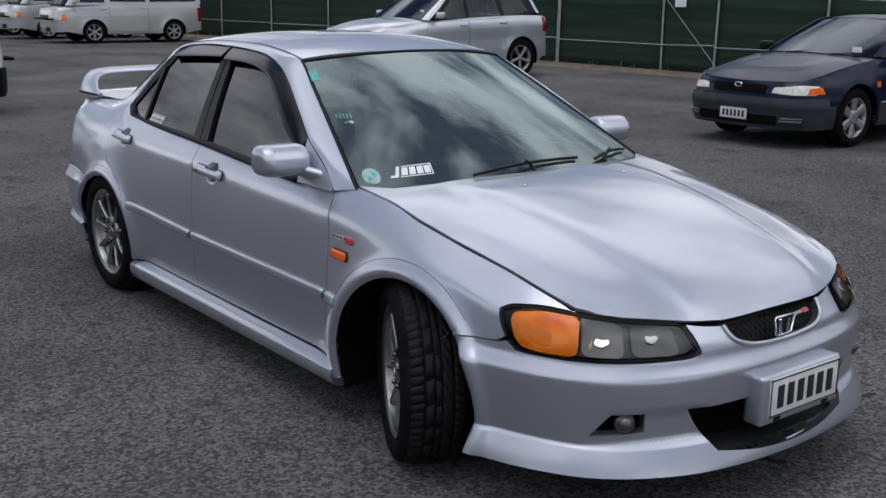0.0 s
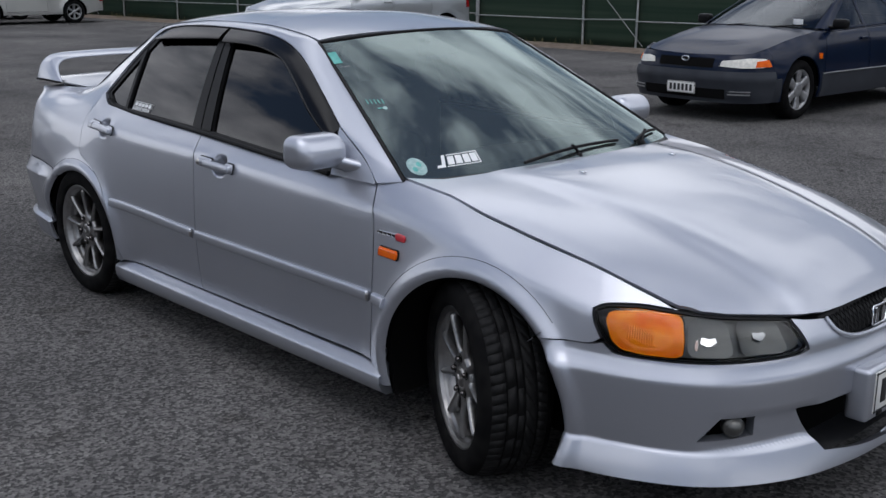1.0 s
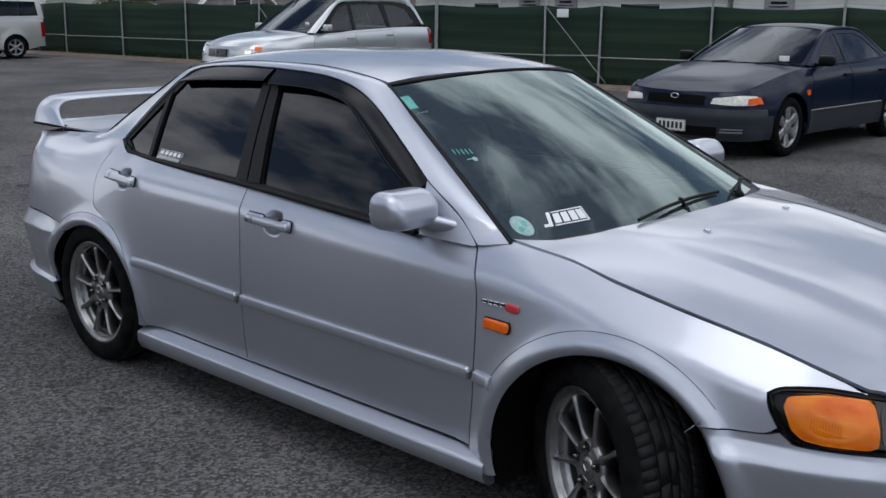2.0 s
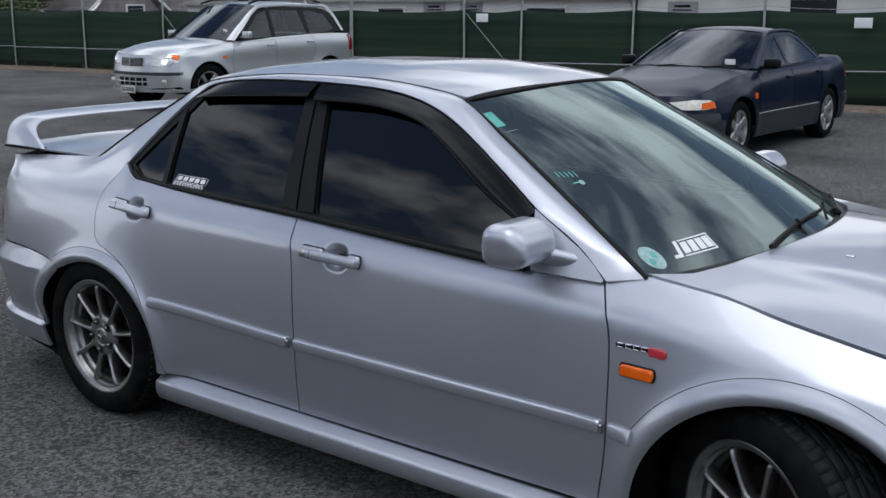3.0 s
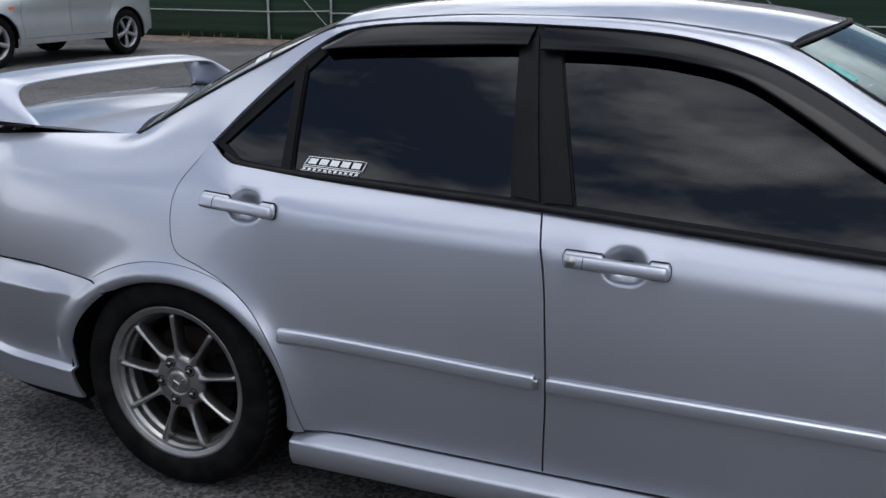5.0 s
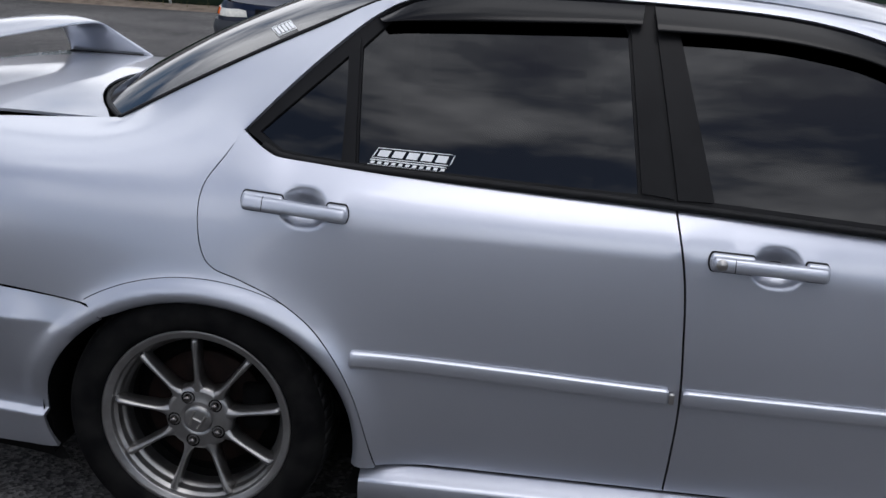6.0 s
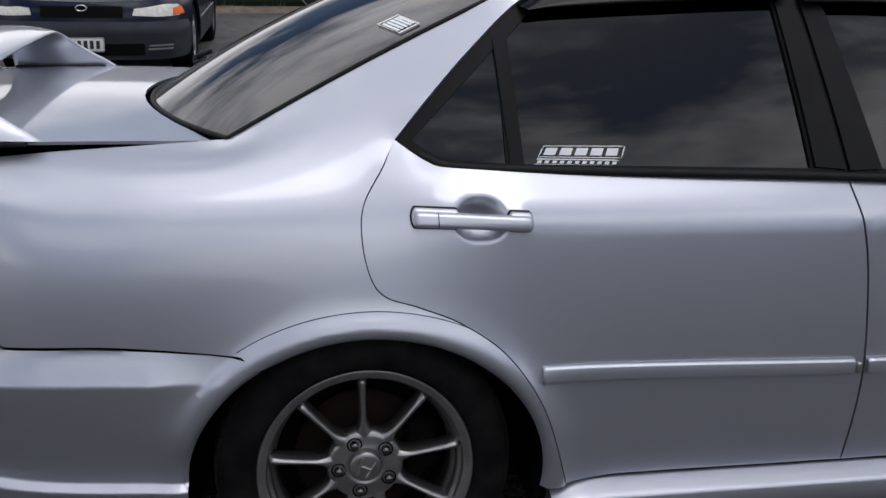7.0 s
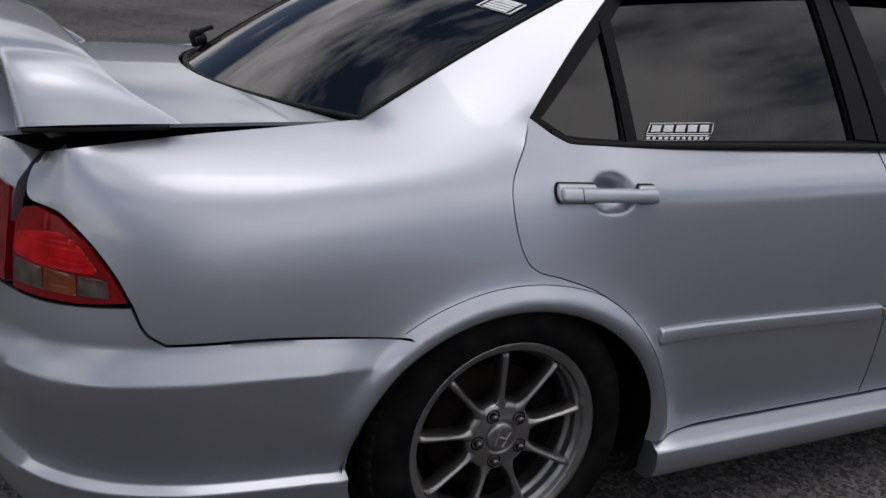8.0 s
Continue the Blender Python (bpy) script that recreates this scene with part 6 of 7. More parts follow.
    rr = np.array([(x0, -y0), (x1, -y1), (x1 + .05, -y1 * .5), (x1 + .06, 0), (x1 + .05, y1 * .5), (x1, y1), (x0, y0), (x0 - .04, y0 * .5), (x0 - .05, 0), (x0 - .04, -y0 * .5)])
    part("roof", shell(*sheet(rr, lambda x, y: np.stack([x, y, roof(x) - .05 * (np.abs(y) / y1) ** 3], -1), .12, edge=.06), .03, mid), sp["paint"], root)
    if "deck" in sp:
        dk = pchip(sp["deck"])
        ring = [body(s, upper(s)) for s in np.linspace(smin + .02, sp["deck_from"], 24)]
        e = np.array([(p[0], p[1]) for p in ring] + [(p[0], -p[1]) for p in ring][::-1])
        part("boot_lid", shell(*sheet(e, crowned(ring, dk, 2.0), .08, .002, edge=.05), .012, mid), sp["paint"], root)
    # glasshouse
    side = sp["side_glass"]

    def pane(x, z, out=0.0):
        x, z = np.broadcast_arrays(np.asarray(x, float), np.asarray(z, float))
        return np.stack([x, side(x, z) + out, z], -1)

    panes = [np.array(w) for w in sp["windows"]]
    v, t = sheet(np.array(sp["dlo"]), pane, .08, 0, holes=panes, edge=.04)
    fr = shell(v, t, .02, mid)
    part("window_frame", mirrored(fr), sp.get("frame", BLACK_TRIM), root)
    part("window_frame", fr, sp.get("frame", BLACK_TRIM), root)
    for w in panes:
        bm = shell(*sheet(w, lambda x, z: pane(x, z, -.006), .1), .004, mid)
        part("side_window", mirrored(bm), FAR_GLASS, root)
        part("side_window", bm, FAR_GLASS, root)
    lo = catmull([tuple(pane(x, z, .01)) for x, z in sp["rail_low"]], 5)
    hi = catmull(sp["rail_high"], 5)
    bm = loft([[tuple(a + (b - a) * k / 5 + np.array([0, .5, .6]) * .016 * math.sin(k / 5 * math.pi)) for k in range(6)] for a, b in zip(lo, hi)])
    part("roof_rail", mirrored(bm), sp["paint"], root)
    part("roof_rail", bm, sp["paint"], root)
    for nm, (bx, by, bz, bc), (tx, ty, tz, tcv) in sp["screens"]:
        fn = lambda a, b: np.stack([(bx + bc * a**2) * (1 - b) + (tx + tcv * a**2) * b, a * (by * (1 - b) + ty * b), (bz - .02 * a**2) * (1 - b) + (tz - .04 * a**2) * b + .04 * b * (1 - b)], -1)
        part(nm, shell(*sheet(rect(.97, .02, .98), fn, .12, 0), .004, mid), FAR_GLASS, root)
        part("screen_border", shell(*sheet(rect(1.0, 0, 1.0), lambda a, b: fn(a, b) - np.array([.01 * np.sign(bx), 0, .004]), .12, holes=(rect(.93, .07, .93),)), 0, mid), BLACK_TRIM, root)
    # cabin: dark seats and dash
    cx = (sp["screens"][0][1][0])
    part("dashboard", box(.35, 1.2, .12, (cx - .30, 0, sp["screens"][0][1][2] - .06), .04), DASH, root)
    for y in (-.36, .36):
        part("seat", joined(box(.14, .46, .55, (cx - 1.25, y, sp["screens"][0][1][2] - .10), .05), box(.09, .24, .16, (cx - 1.28, y, sp["screens"][0][1][2] + .24), .04)), CLOTH, root)
    part("cabin_tub", box(abs(cx) + 1.6, 1.3, .04, (cx - 1.5, 0, sp["screens"][0][1][2] - .40), .01), SHADE_BLACK, root)
    # mirrors, plate, wheels
    mx, my, mz = sp["mirror"]
    bm = joined(box(.10, .17, .11, (mx, my + .08, mz), .035, 3), box(.06, .10, .03, (mx, my - .03, mz - .04), .01))
    part("door_mirror", mirrored(bm), sp.get("mirror_paint", sp["paint"]), root)
    part("door_mirror", bm, sp.get("mirror_paint", sp["paint"]), root)
    px, pz = sp["plate"]
    number_plate("number_plate", root, pose(px, 0, pz, 90, 0, 90), .36, .12, 6, "white number plate with dark bars")
    for ax in axles:
        small_wheel(pose(ax, sp["track"], sp["radius"], 0, 0, 180), sp["radius"], sp["spokes"], root, sp.get("broad", 1.0))
        small_wheel(pose(ax, -sp["track"], sp["radius"]), sp["radius"], sp["spokes"], root, sp.get("broad", 1.0))
        for q in (1, -1):
            rows = [[(ax + ra * 1.02 * math.cos(radians(a)), q * y, sp["radius"] + ra * 1.02 * math.sin(radians(a))) for a in np.linspace(-15, 195, 20)] for y in (sp["front"][0][1] - .03, .5)]
            bm = loft(rows)
            bm.faces.new([v for v in bm.verts if abs(abs(v.co.y) - .5) < 1e-4])
            part("wheel_well", bm, SHADE_BLACK, root)
    for f in sp.get("extras", ()):
        f(root, body, smax, smin)
    root.matrix_basis = place
    return root


def chrome_oval(root, body, smax, smin):
    q = Vector(body(smax, .645, .012))
    part("emblem", tube([q + Vector((0, .045 * math.cos(a), .024 * math.sin(a))) for a in np.linspace(0, 2 * math.pi, 20)], .005, 6), CHROME, root, "oval chrome emblem")
    part("screen_label", box(.004, .12, .06, (.86, .50, 1.00), .001, m=None), WHITE_PRINT, root, "white label behind the windscreen")


def wiper_pair(root, body, smax, smin):
    for y in (-.30, .25):
        part("wiper", rod((1.02, y, .945), (.93, y + .40, .975), .008, 6), BLACK_RUBBER, root)


SEDAN_SPEC = dict(
    paint=NAVY, frame=NAVY, mirror_paint=BLACK_TRIM,
    front=[(0, .865), (1.0, .868), (1.6, .85), (1.9, .80), (2.07, .70), (2.17, .52), (2.21, .3), (2.225, 0)],
    rear=[(0, .865), (-1.0, .862), (-1.7, .84), (-2.05, .79), (-2.22, .66), (-2.30, .40), (-2.32, 0)],
    upper=[(-2.9, .96), (-2.0, .985), (-1.4, .98), (-1.2, .965), (0, .935), (.8, .915), (1.2, .87), (1.8, .76), (2.1, .71), (2.9, .69)],
    drop=[(-2.9, .08), (-1.5, .13), (0, .10), (.8, .11), (1.5, .14), (2.1, .10), (2.9, .05)],
    profile=[(.15, -.05), (.3, -.01), (.5, 0), (.8, -.005), (1.1, -.01)],
    axles=(1.31, -1.31), radius=.315, sill=.21, nose_s=1.80, tail_s=-1.80, front_top=.70, rear_top=.9,
    doors=[[(.80, .28), (.86, .60), (.80, .90), (-.12, .925), (-.12, .28)], [(-.14, .28), (-.14, .925), (-1.02, .945), (-1.06, .75), (-.90, .45), (-.86, .28)]],
    holes=[], clad=.455, bumper_top=.535, bumper_holes=[],
    lamps=[("headlight", [(1.86, .60), (1.90, .665), (2.10, .672), (2.40, .64), (2.42, .585), (2.2, .572), (1.95, .575)], CREAM_LENS, .012), ("indicator", [(1.84, .585), (1.87, .655), (2.02, .64), (2.04, .582)], AMBER, .018),
           ("side_indicator", [(.93, .63), (.93, .69), (.99, .69), (.99, .63)], AMBER, .010), ("tail_lamp", [(-1.95, .72), (-1.95, .88), (-2.5, .88), (-2.5, .72)], RED_LENS, .006)],
    # grille and intake are flush patches; near-black colour gives the shade of openings
    bars=[("grille", (-.34, .34, .565, .660), SHADE_BLACK, .008), ("intake", (-.50, .50, .250, .350), SHADE_BLACK, .034), ("fog_slats", (-.76, -.52, .27, .335), GREY_CLAD, .036), ("fog_slats", (.52, .76, .27, .335), GREY_CLAD, .036), ("fog_bar", (-.75, -.53, .295, .308), ALLOY, .040), ("fog_bar", (.53, .75, .295, .308), ALLOY, .040), ("fog_bar", (-.75, -.53, .325, .335), ALLOY, .040), ("fog_bar", (.53, .75, .325, .335), ALLOY, .040)],
    hood=[(.7, .955), (1.0, .945), (1.5, .875), (1.9, .80), (2.1, .745), (2.25, .70)], crown=.035, cowl=(.80,),
    roof=(-.78, .05, .50, .54), roof_line=[(-1.0, 1.30), (-.7, 1.345), (-.3, 1.365), (0, 1.35), (.2, 1.31)],
    deck=[(-2.4, .955), (-2.1, 1.0), (-1.5, 1.02)], deck_from=-1.42,
    side_glass=lambda x, z: .775 - .03 * (x / 1.2) ** 2 - .60 * (z - .93),
    dlo=[(.74, .925), (.10, 1.265), (-.15, 1.30), (-.65, 1.295), (-.90, 1.24), (-1.32, .975), (-.2, .94)],
    windows=[[(.60, .955), (.09, 1.225), (-.12, 1.258), (-.10, .955)], [(-.16, .955), (-.17, 1.258), (-.62, 1.255), (-.82, 1.21), (-1.16, .985), (-.90, .965)]],
    rail_low=[(.76, .925), (.45, 1.085), (.10, 1.268), (-.25, 1.305), (-.65, 1.298), (-.92, 1.238), (-1.32, .980)],
    rail_high=[(.86, .70, .935), (.50, .635, 1.115), (.08, .545, 1.302), (-.25, .53, 1.335), (-.62, .53, 1.328), (-.85, .54, 1.28), (-1.50, .60, 1.000)],
    screens=[("windscreen", (1.02, .71, .945, -.18), (.11, .54, 1.335, -.06)), ("rear_window", (-1.62, .60, 1.005, .16), (-.83, .53, 1.325, .06))],
    mirror=(.62, .80, .985), plate=(2.262, .345), track=.845, spokes=6, broad=1.55, extras=(chrome_oval, wiper_pair))


def roof_bars(root, body, smax, smin):
    for q in (1, -1):
        part("roof_bar", joined(tube([(.25, q * .60, 1.66), (.0, q * .605, 1.72), (-.6, q * .605, 1.745), (-1.2, q * .60, 1.73), (-1.45, q * .59, 1.68)], .018, 8)), BLACK_TRIM, root, "black roof rack bar")
    for k in range(6):
        part("grille_slat", tube([tuple(body(smax + u, .712 + .019 * k, .02)) for u in np.linspace(-.24, .24, 9)], .0045, 6), ALLOY, root)
    part("grille_post", box(.02, .03, .11, tuple(body(smax, .745, .022)), .006), ALLOY, root)
    for k in range(4):
        part("skid_slat", tube([tuple(body(smax + u, .60 - .012 * k, .018)) for u in np.linspace(-.9, .9, 21)], .004, 5), GREY_CLAD, root)
    for k in (-2, -1, 0, 1, 2):
        part("intake_bar", rod(body(smax + k * .14, .40, .028), body(smax + k * .14, .52, .028), .009, 6), PALE_SILVER, root)
    part("intake_bar", tube([tuple(body(smax + u, .46, .028)) for u in np.linspace(-.4, .4, 9)], .010, 6), PALE_SILVER, root)
    for u in (-.66, .66):
        q = body(smax + u, .46, .01)
        part("fog_lamp", box(.04, .10, .07, tuple(q), .03, 3), CREAM_LENS, root, "oval fog lamp")
    part("screen_label", box(.004, .10, .07, (.74, .55, 1.21), .001), WHITE_PRINT, root, "white label behind the windscreen")


SUV_SPEC = dict(
    paint=PALE_SILVER,
    front=[(0, .885), (1.0, .89), (1.62, .872), (1.88, .81), (2.05, .68), (2.15, .48), (2.21, .25), (2.23, 0)],
    rear=[(0, .885), (-1.0, .885), (-1.7, .87), (-2.0, .83), (-2.14, .68), (-2.18, .4), (-2.19, 0)],
    upper=[(-2.9, 1.12), (-2.0, 1.14), (-1.5, 1.15), (0, 1.10), (.7, 1.06), (1.0, 1.03), (1.6, .97), (2.0, .90), (2.3, .87), (2.9, .86)],
    drop=[(-2.9, .05), (-1.5, .08), (0, .07), (.8, .09), (1.5, .13), (2.1, .10), (2.9, .05)],
    profile=[(.15, -.05), (.35, 0), (.5, .005), (.75, -.01), (.95, .0), (1.2, -.01)],
    axles=(1.37, -1.37), radius=.36, sill=.30, nose_s=1.92, tail_s=-1.92, front_top=.8, rear_top=1.1,
    doors=[[(.86, .38), (.90, .7), (.84, 1.03), (-.08, 1.075), (-.08, .38)], [(-.10, .38), (-.10, 1.075), (-1.0, 1.11), (-1.02, .85), (-.92, .55), (-.86, .38)]],
    holes=[],
    lamps=[("headlight", [(1.95, .755), (1.885, .86), (1.95, .885), (2.12, .875), (2.32, .81), (2.46, .735), (2.37, .700), (2.14, .700)], CLEAR_HEADLAMP, .012), ("indicator", [(1.935, .79), (1.895, .858), (1.95, .878), (2.04, .872), (2.03, .81)], AMBER, .018), ("lamp_bowl", [(2.10, .735), (2.09, .80), (2.15, .83), (2.21, .80), (2.21, .735), (2.15, .718)], CHROME, .017),
           ("side_indicator", [(1.02, .80), (1.02, .835), (1.10, .83), (1.10, .795)], AMBER, .012), ("tail_lamp", [(-1.92, .85), (-1.92, 1.12), (-2.25, 1.12), (-2.25, .85)], RED_LENS, .008)],
    bars=[("grille_surround", (-.285, .285, .688, .832), ALLOY, .008), ("grille", (-.26, .26, .70, .82), BLACK_TRIM, .012), ("intake", (-.34, .34, .40, .52), BLACK_TRIM, .012), ("skid_band", (-.95, .95, .565, .608), SKID_GREY, .006), ("bumper_edge", (-1.2, 1.2, .30, .345), PALE_SILVER, .03)],
    hood=[(.6, 1.12), (.9, 1.11), (1.4, 1.06), (1.8, 1.0), (2.05, .94), (2.2, .885), (2.3, .85)], crown=.05, cowl=(.78,),
    roof=(-1.55, .10, .55, .60), roof_line=[(-1.8, 1.60), (-1.5, 1.665), (-.8, 1.70), (-.2, 1.695), (.1, 1.67), (.3, 1.62)],
    side_glass=lambda x, z: .82 - .03 * (x / 1.5) ** 2 - .42 * (z - 1.08),
    dlo=[(.78, 1.065), (.15, 1.53), (-.2, 1.60), (-1.2, 1.60), (-1.60, 1.54), (-1.82, 1.20), (-1.5, 1.14), (-.3, 1.085)],
    windows=[[(.58, 1.10), (.13, 1.48), (-.10, 1.55), (-.06, 1.11)], [(-.14, 1.115), (-.17, 1.55), (-.86, 1.55), (-.92, 1.14)], [(-1.0, 1.15), (-.98, 1.545), (-1.25, 1.54), (-1.52, 1.47), (-1.66, 1.24), (-1.4, 1.17)]],
    rail_low=[(.80, 1.065), (.50, 1.28), (.15, 1.535), (-.2, 1.605), (-1.2, 1.605), (-1.62, 1.54), (-1.84, 1.19)],
    rail_high=[(.92, .76, 1.07), (.58, .69, 1.32), (.12, .60, 1.615), (-.2, .58, 1.665), (-1.2, .57, 1.655), (-1.66, .59, 1.60), (-1.95, .70, 1.18)],
    screens=[("windscreen", (1.02, .76, 1.08, -.14), (.15, .60, 1.655, -.06)), ("rear_window", (-2.02, .70, 1.16, .05), (-1.62, .57, 1.60, .04))],
    mirror=(.62, .86, 1.16), plate=(2.30, .34), track=.86, spokes=5, extras=(roof_bars,))

VAN_SPEC = dict(
    paint=VAN_SILVER,
    front=[(0, .84), (1.0, .845), (1.9, .835), (2.15, .79), (2.27, .66), (2.33, .4), (2.35, 0)],
    rear=[(0, .84), (-1.0, .84), (-1.9, .83), (-2.1, .76), (-2.15, .4), (-2.16, 0)],
    upper=[(-2.9, 1.12), (-2, 1.12), (0, 1.10), (1.5, 1.06), (1.9, 1.02), (2.2, .98), (2.9, .97)],
    drop=[(-2.9, .03), (0, .03), (1.6, .05), (2.2, .07), (2.9, .05)],
    profile=[(.15, -.04), (.35, 0), (.6, .0), (.9, -.008), (1.2, -.02)],
    axles=(1.2, -1.2), radius=.32, sill=.26, nose_s=2.0, tail_s=-1.95, front_top=.95, rear_top=1.1,
    doors=[[(1.70, .74), (1.78, 1.02), (.84, 1.07), (.80, .72), (.92, .73)], [(.74, .34), (.74, 1.08), (-.42, 1.10), (-.42, .34)]],
    holes=[],
    lamps=[("headlight", [(2.12, .66), (2.08, .80), (2.30, .83), (2.55, .80), (2.52, .66)], CREAM_LENS, .012), ("indicator", [(1.99, .66), (1.99, .80), (2.10, .81), (2.12, .66)], AMBER, .014), ("tail_lamp", [(-1.97, .6), (-1.97, 1.0), (-2.12, 1.0), (-2.12, .6)], RED_LENS, .008)],
    bars=[("grille", (-.35, .35, .70, .79), BLACK_TRIM, .010), ("intake", (-.45, .45, .33, .45), BLACK_TRIM, .012)],
    hood=[(1.4, 1.18), (1.8, 1.11), (2.1, 1.03), (2.4, .96)], crown=.03, cowl=(1.75,),
    roof=(-2.05, 1.30, .60, .62), roof_line=[(-2.3, 1.86), (-1.9, 1.93), (0, 1.97), (1.0, 1.94), (1.4, 1.86), (1.6, 1.78)],
    side_glass=lambda x, z: .805 - .18 * (z - 1.1) - .10 * np.clip(z - 1.5, 0, 1),
    dlo=[(1.80, 1.06), (1.38, 1.62), (1.1, 1.78), (-1.9, 1.80), (-2.02, 1.60), (-2.08, 1.10), (0, 1.09)],
    windows=[[(1.60, 1.14), (1.30, 1.54), (.86, 1.58), (.86, 1.14)], [(.70, 1.16), (.70, 1.58), (-.36, 1.58), (-.36, 1.16)], [(-.48, 1.16), (-.48, 1.58), (-1.88, 1.56), (-1.92, 1.18)]],
    frame=VAN_SILVER,
    rail_low=[(1.82, 1.05), (1.6, 1.34), (1.38, 1.63), (1.1, 1.79), (-.5, 1.80), (-1.9, 1.81), (-2.04, 1.58), (-2.09, 1.10)],
    rail_high=[(1.98, .76, 1.06), (1.72, .71, 1.40), (1.42, .64, 1.74), (1.15, .61, 1.88), (-.5, .60, 1.92), (-1.95, .60, 1.87), (-2.12, .62, 1.60), (-2.14, .70, 1.10)],
    screens=[("windscreen", (2.08, .76, 1.08, -.12), (1.42, .64, 1.86, -.06)), ("rear_window", (-2.14, .68, 1.15, .02), (-2.08, .60, 1.80, .02))],
    mirror=(1.72, .84, 1.18), plate=(2.38, .40), track=.82, spokes=6)

vehicle("navy_sedan", "dark navy sedan with grey lower cladding parked facing the yard", "car", SEDAN_SPEC, pose(-2.97, 8.93, 0, 0, 0, -91.5))
vehicle("silver_suv", "pale silver five-door off-roader with roof bars parked by the fence", "car", SUV_SPEC, pose(-12.0, 9.48, 0, 0, 0, -90))
van = tagged(vehicle("silver_van", "champagne silver passenger van in a row of parked vans", "van", VAN_SPEC, pose(-27.15, 9.37, 0, 0, 0, -90)), group="row of parked vans")
copy_thing(van, pose(-30.2, 9.05, 0, 0, 0, -90))
copy_thing(van, pose(-33.3, 8.9, 0, 0, 0, -90))
copy_thing(van, pose(-36.3, 8.6, 0, 0, 0, -90))


def black_bumper(root, body, smax, smin):
    e = np.array([(1.95, .22), (2 * smax - 1.95, .22), (2 * smax - 1.95, .58), (1.95, .58)])
    part("bumper", shell(*sheet(e, lambda s, z: body(s, z, .035), .08), .04, lambda c: (c.x * .7, 0, .5)), BLACK_TRIM, root, "black plastic bumper")


WHITE_VAN = dict(VAN_SPEC, paint=WHITE_PAINT, frame=WHITE_PAINT, extras=(black_bumper,),
                 lamps=[("headlight", [(2.16, .66), (2.12, .86), (2.30, .88), (2.55, .84), (2.52, .66)], CREAM_LENS, .012), ("indicator", [(1.90, .70), (1.90, .90), (2.10, .90), (2.14, .70)], AMBER, .014), ("tail_lamp", [(-1.97, .6), (-1.97, 1.0), (-2.12, 1.0), (-2.12, .6)], RED_LENS, .008)])
vehicle("white_van", "white van with amber corner lamps and black bumper across the yard", "van", WHITE_VAN, pose(-10.62, -1.19, 0, 0, 0, 90))


# ---- fence: posts, rails, wires and green shade cloth ----
def cloth_material():
    m = varied("green_shade_cloth", (0.009, 0.025, 0.016), (0.028, 0.046, 0.030), 1.5, (0.8, 0.95), stretch=(.12, 1, 5), low=.3, high=.7, spec=.2)
    return m


CLOTH_GREEN = cloth_material()
GALV = varied("galvanised_steel", (0.30, 0.31, 0.31), (0.42, 0.43, 0.42), 9, (0.45, 0.65), metal=0.6)
fence = thing("fence", "chain yard fence with steel posts and dark green shade cloth", "fence")
post_x = [-46 + 2.95 * k for k in range(12)] + [-13.6, -10.65, -9.35, -7.0, -4.6, -2.3, .3, 2.9, 5.6, 8.4, 11.4, 14.5, 18, 22, 26]
fy = lambda x: float(FENCE_Y(x))
CLOTH_TOP = 1.50
for i, x in enumerate(post_x):
    lean = .03 * math.sin(i * 2.3)
    part("post", joined(rod((x, fy(x), -.05), (x + lean, fy(x) + .02, 2.15), .023, 10), rod((x + lean, fy(x) + .02, 2.13), (x + lean * 1.5, fy(x) - .28, 2.48), .018, 8)), GALV, fence)
    if i % 4 == 1:
        part("brace", rod((x + .05, fy(x) - .03, 1.5), (x + 1.5, fy(x + 1.5) - .05, .08), .007, 6), GALV, fence)
for a, b in zip(post_x, post_x[1:]):
    rows = []
    n = 10
    for k in range(n + 1):
        x = a + (b - a) * k / n
        sag = .05 * math.sin(math.pi * k / n)
        rows.append([(x, fy(x) + .045 + .03 * noise.noise((x * 1.3, z * 1.1, 0)), z * (CLOTH_TOP - sag) / 1.5 + .05) for z in np.linspace(0, 1.5, 9)])
    bm = loft(rows)
    bmesh.ops.solidify(bm, geom=bm.faces[:], thickness=.006)
    part("shade_cloth", bm, CLOTH_GREEN, fence, "green woven shade cloth")
    part("rail", rod((a, fy(a) - .035, .56), (b, fy(b) - .035, .58 + .02 * math.sin(a)), .012, 8), GALV, fence)
    for z in (1.62, 1.80, 1.98):
        part("wire", tube([(a + (b - a) * t, fy(a + (b - a) * t), z - .06 * math.sin(math.pi * t)) for t in np.linspace(0, 1, 7)], .004, 4), GALV, fence)
for x, z in ((-10.2, 1.40), (-3.0, 1.35)):
    tagged(part("fence_sign", box(.28, .012, .16, (x, fy(x) - .05, z), .004), WHITE_PRINT), "small blank white sign on the fence", "sign")

# dry weeds at the fence's foot
WEED = varied("dry_weed", (0.10, 0.10, 0.04), (0.20, 0.17, 0.08), 8, (0.8, 0.95))
rng = random.Random(7)
bm = bmesh.new()
for _ in range(2600):
    x = rng.uniform(-40, 20)
    if noise.noise((x * .8, 3, 0)) < -.05:
        continue
    y = fy(x) - rng.uniform(-.05, .45)
    h, w, d = rng.uniform(.05, .22), rng.uniform(.004, .010), rng.uniform(0, 6.28)
    lx, ly = rng.uniform(-.08, .08), rng.uniform(-.08, .08)
    p = [(x - w * math.cos(d), y - w * math.sin(d), 0), (x + w * math.cos(d), y + w * math.sin(d), 0), (x + lx, y + ly, h)]
    bm.faces.new([bm.verts.new(q) for q in p])
tagged(part("weeds", bm, WEED), "thin dry weeds along the fence foot", "weeds", kind="stuff")

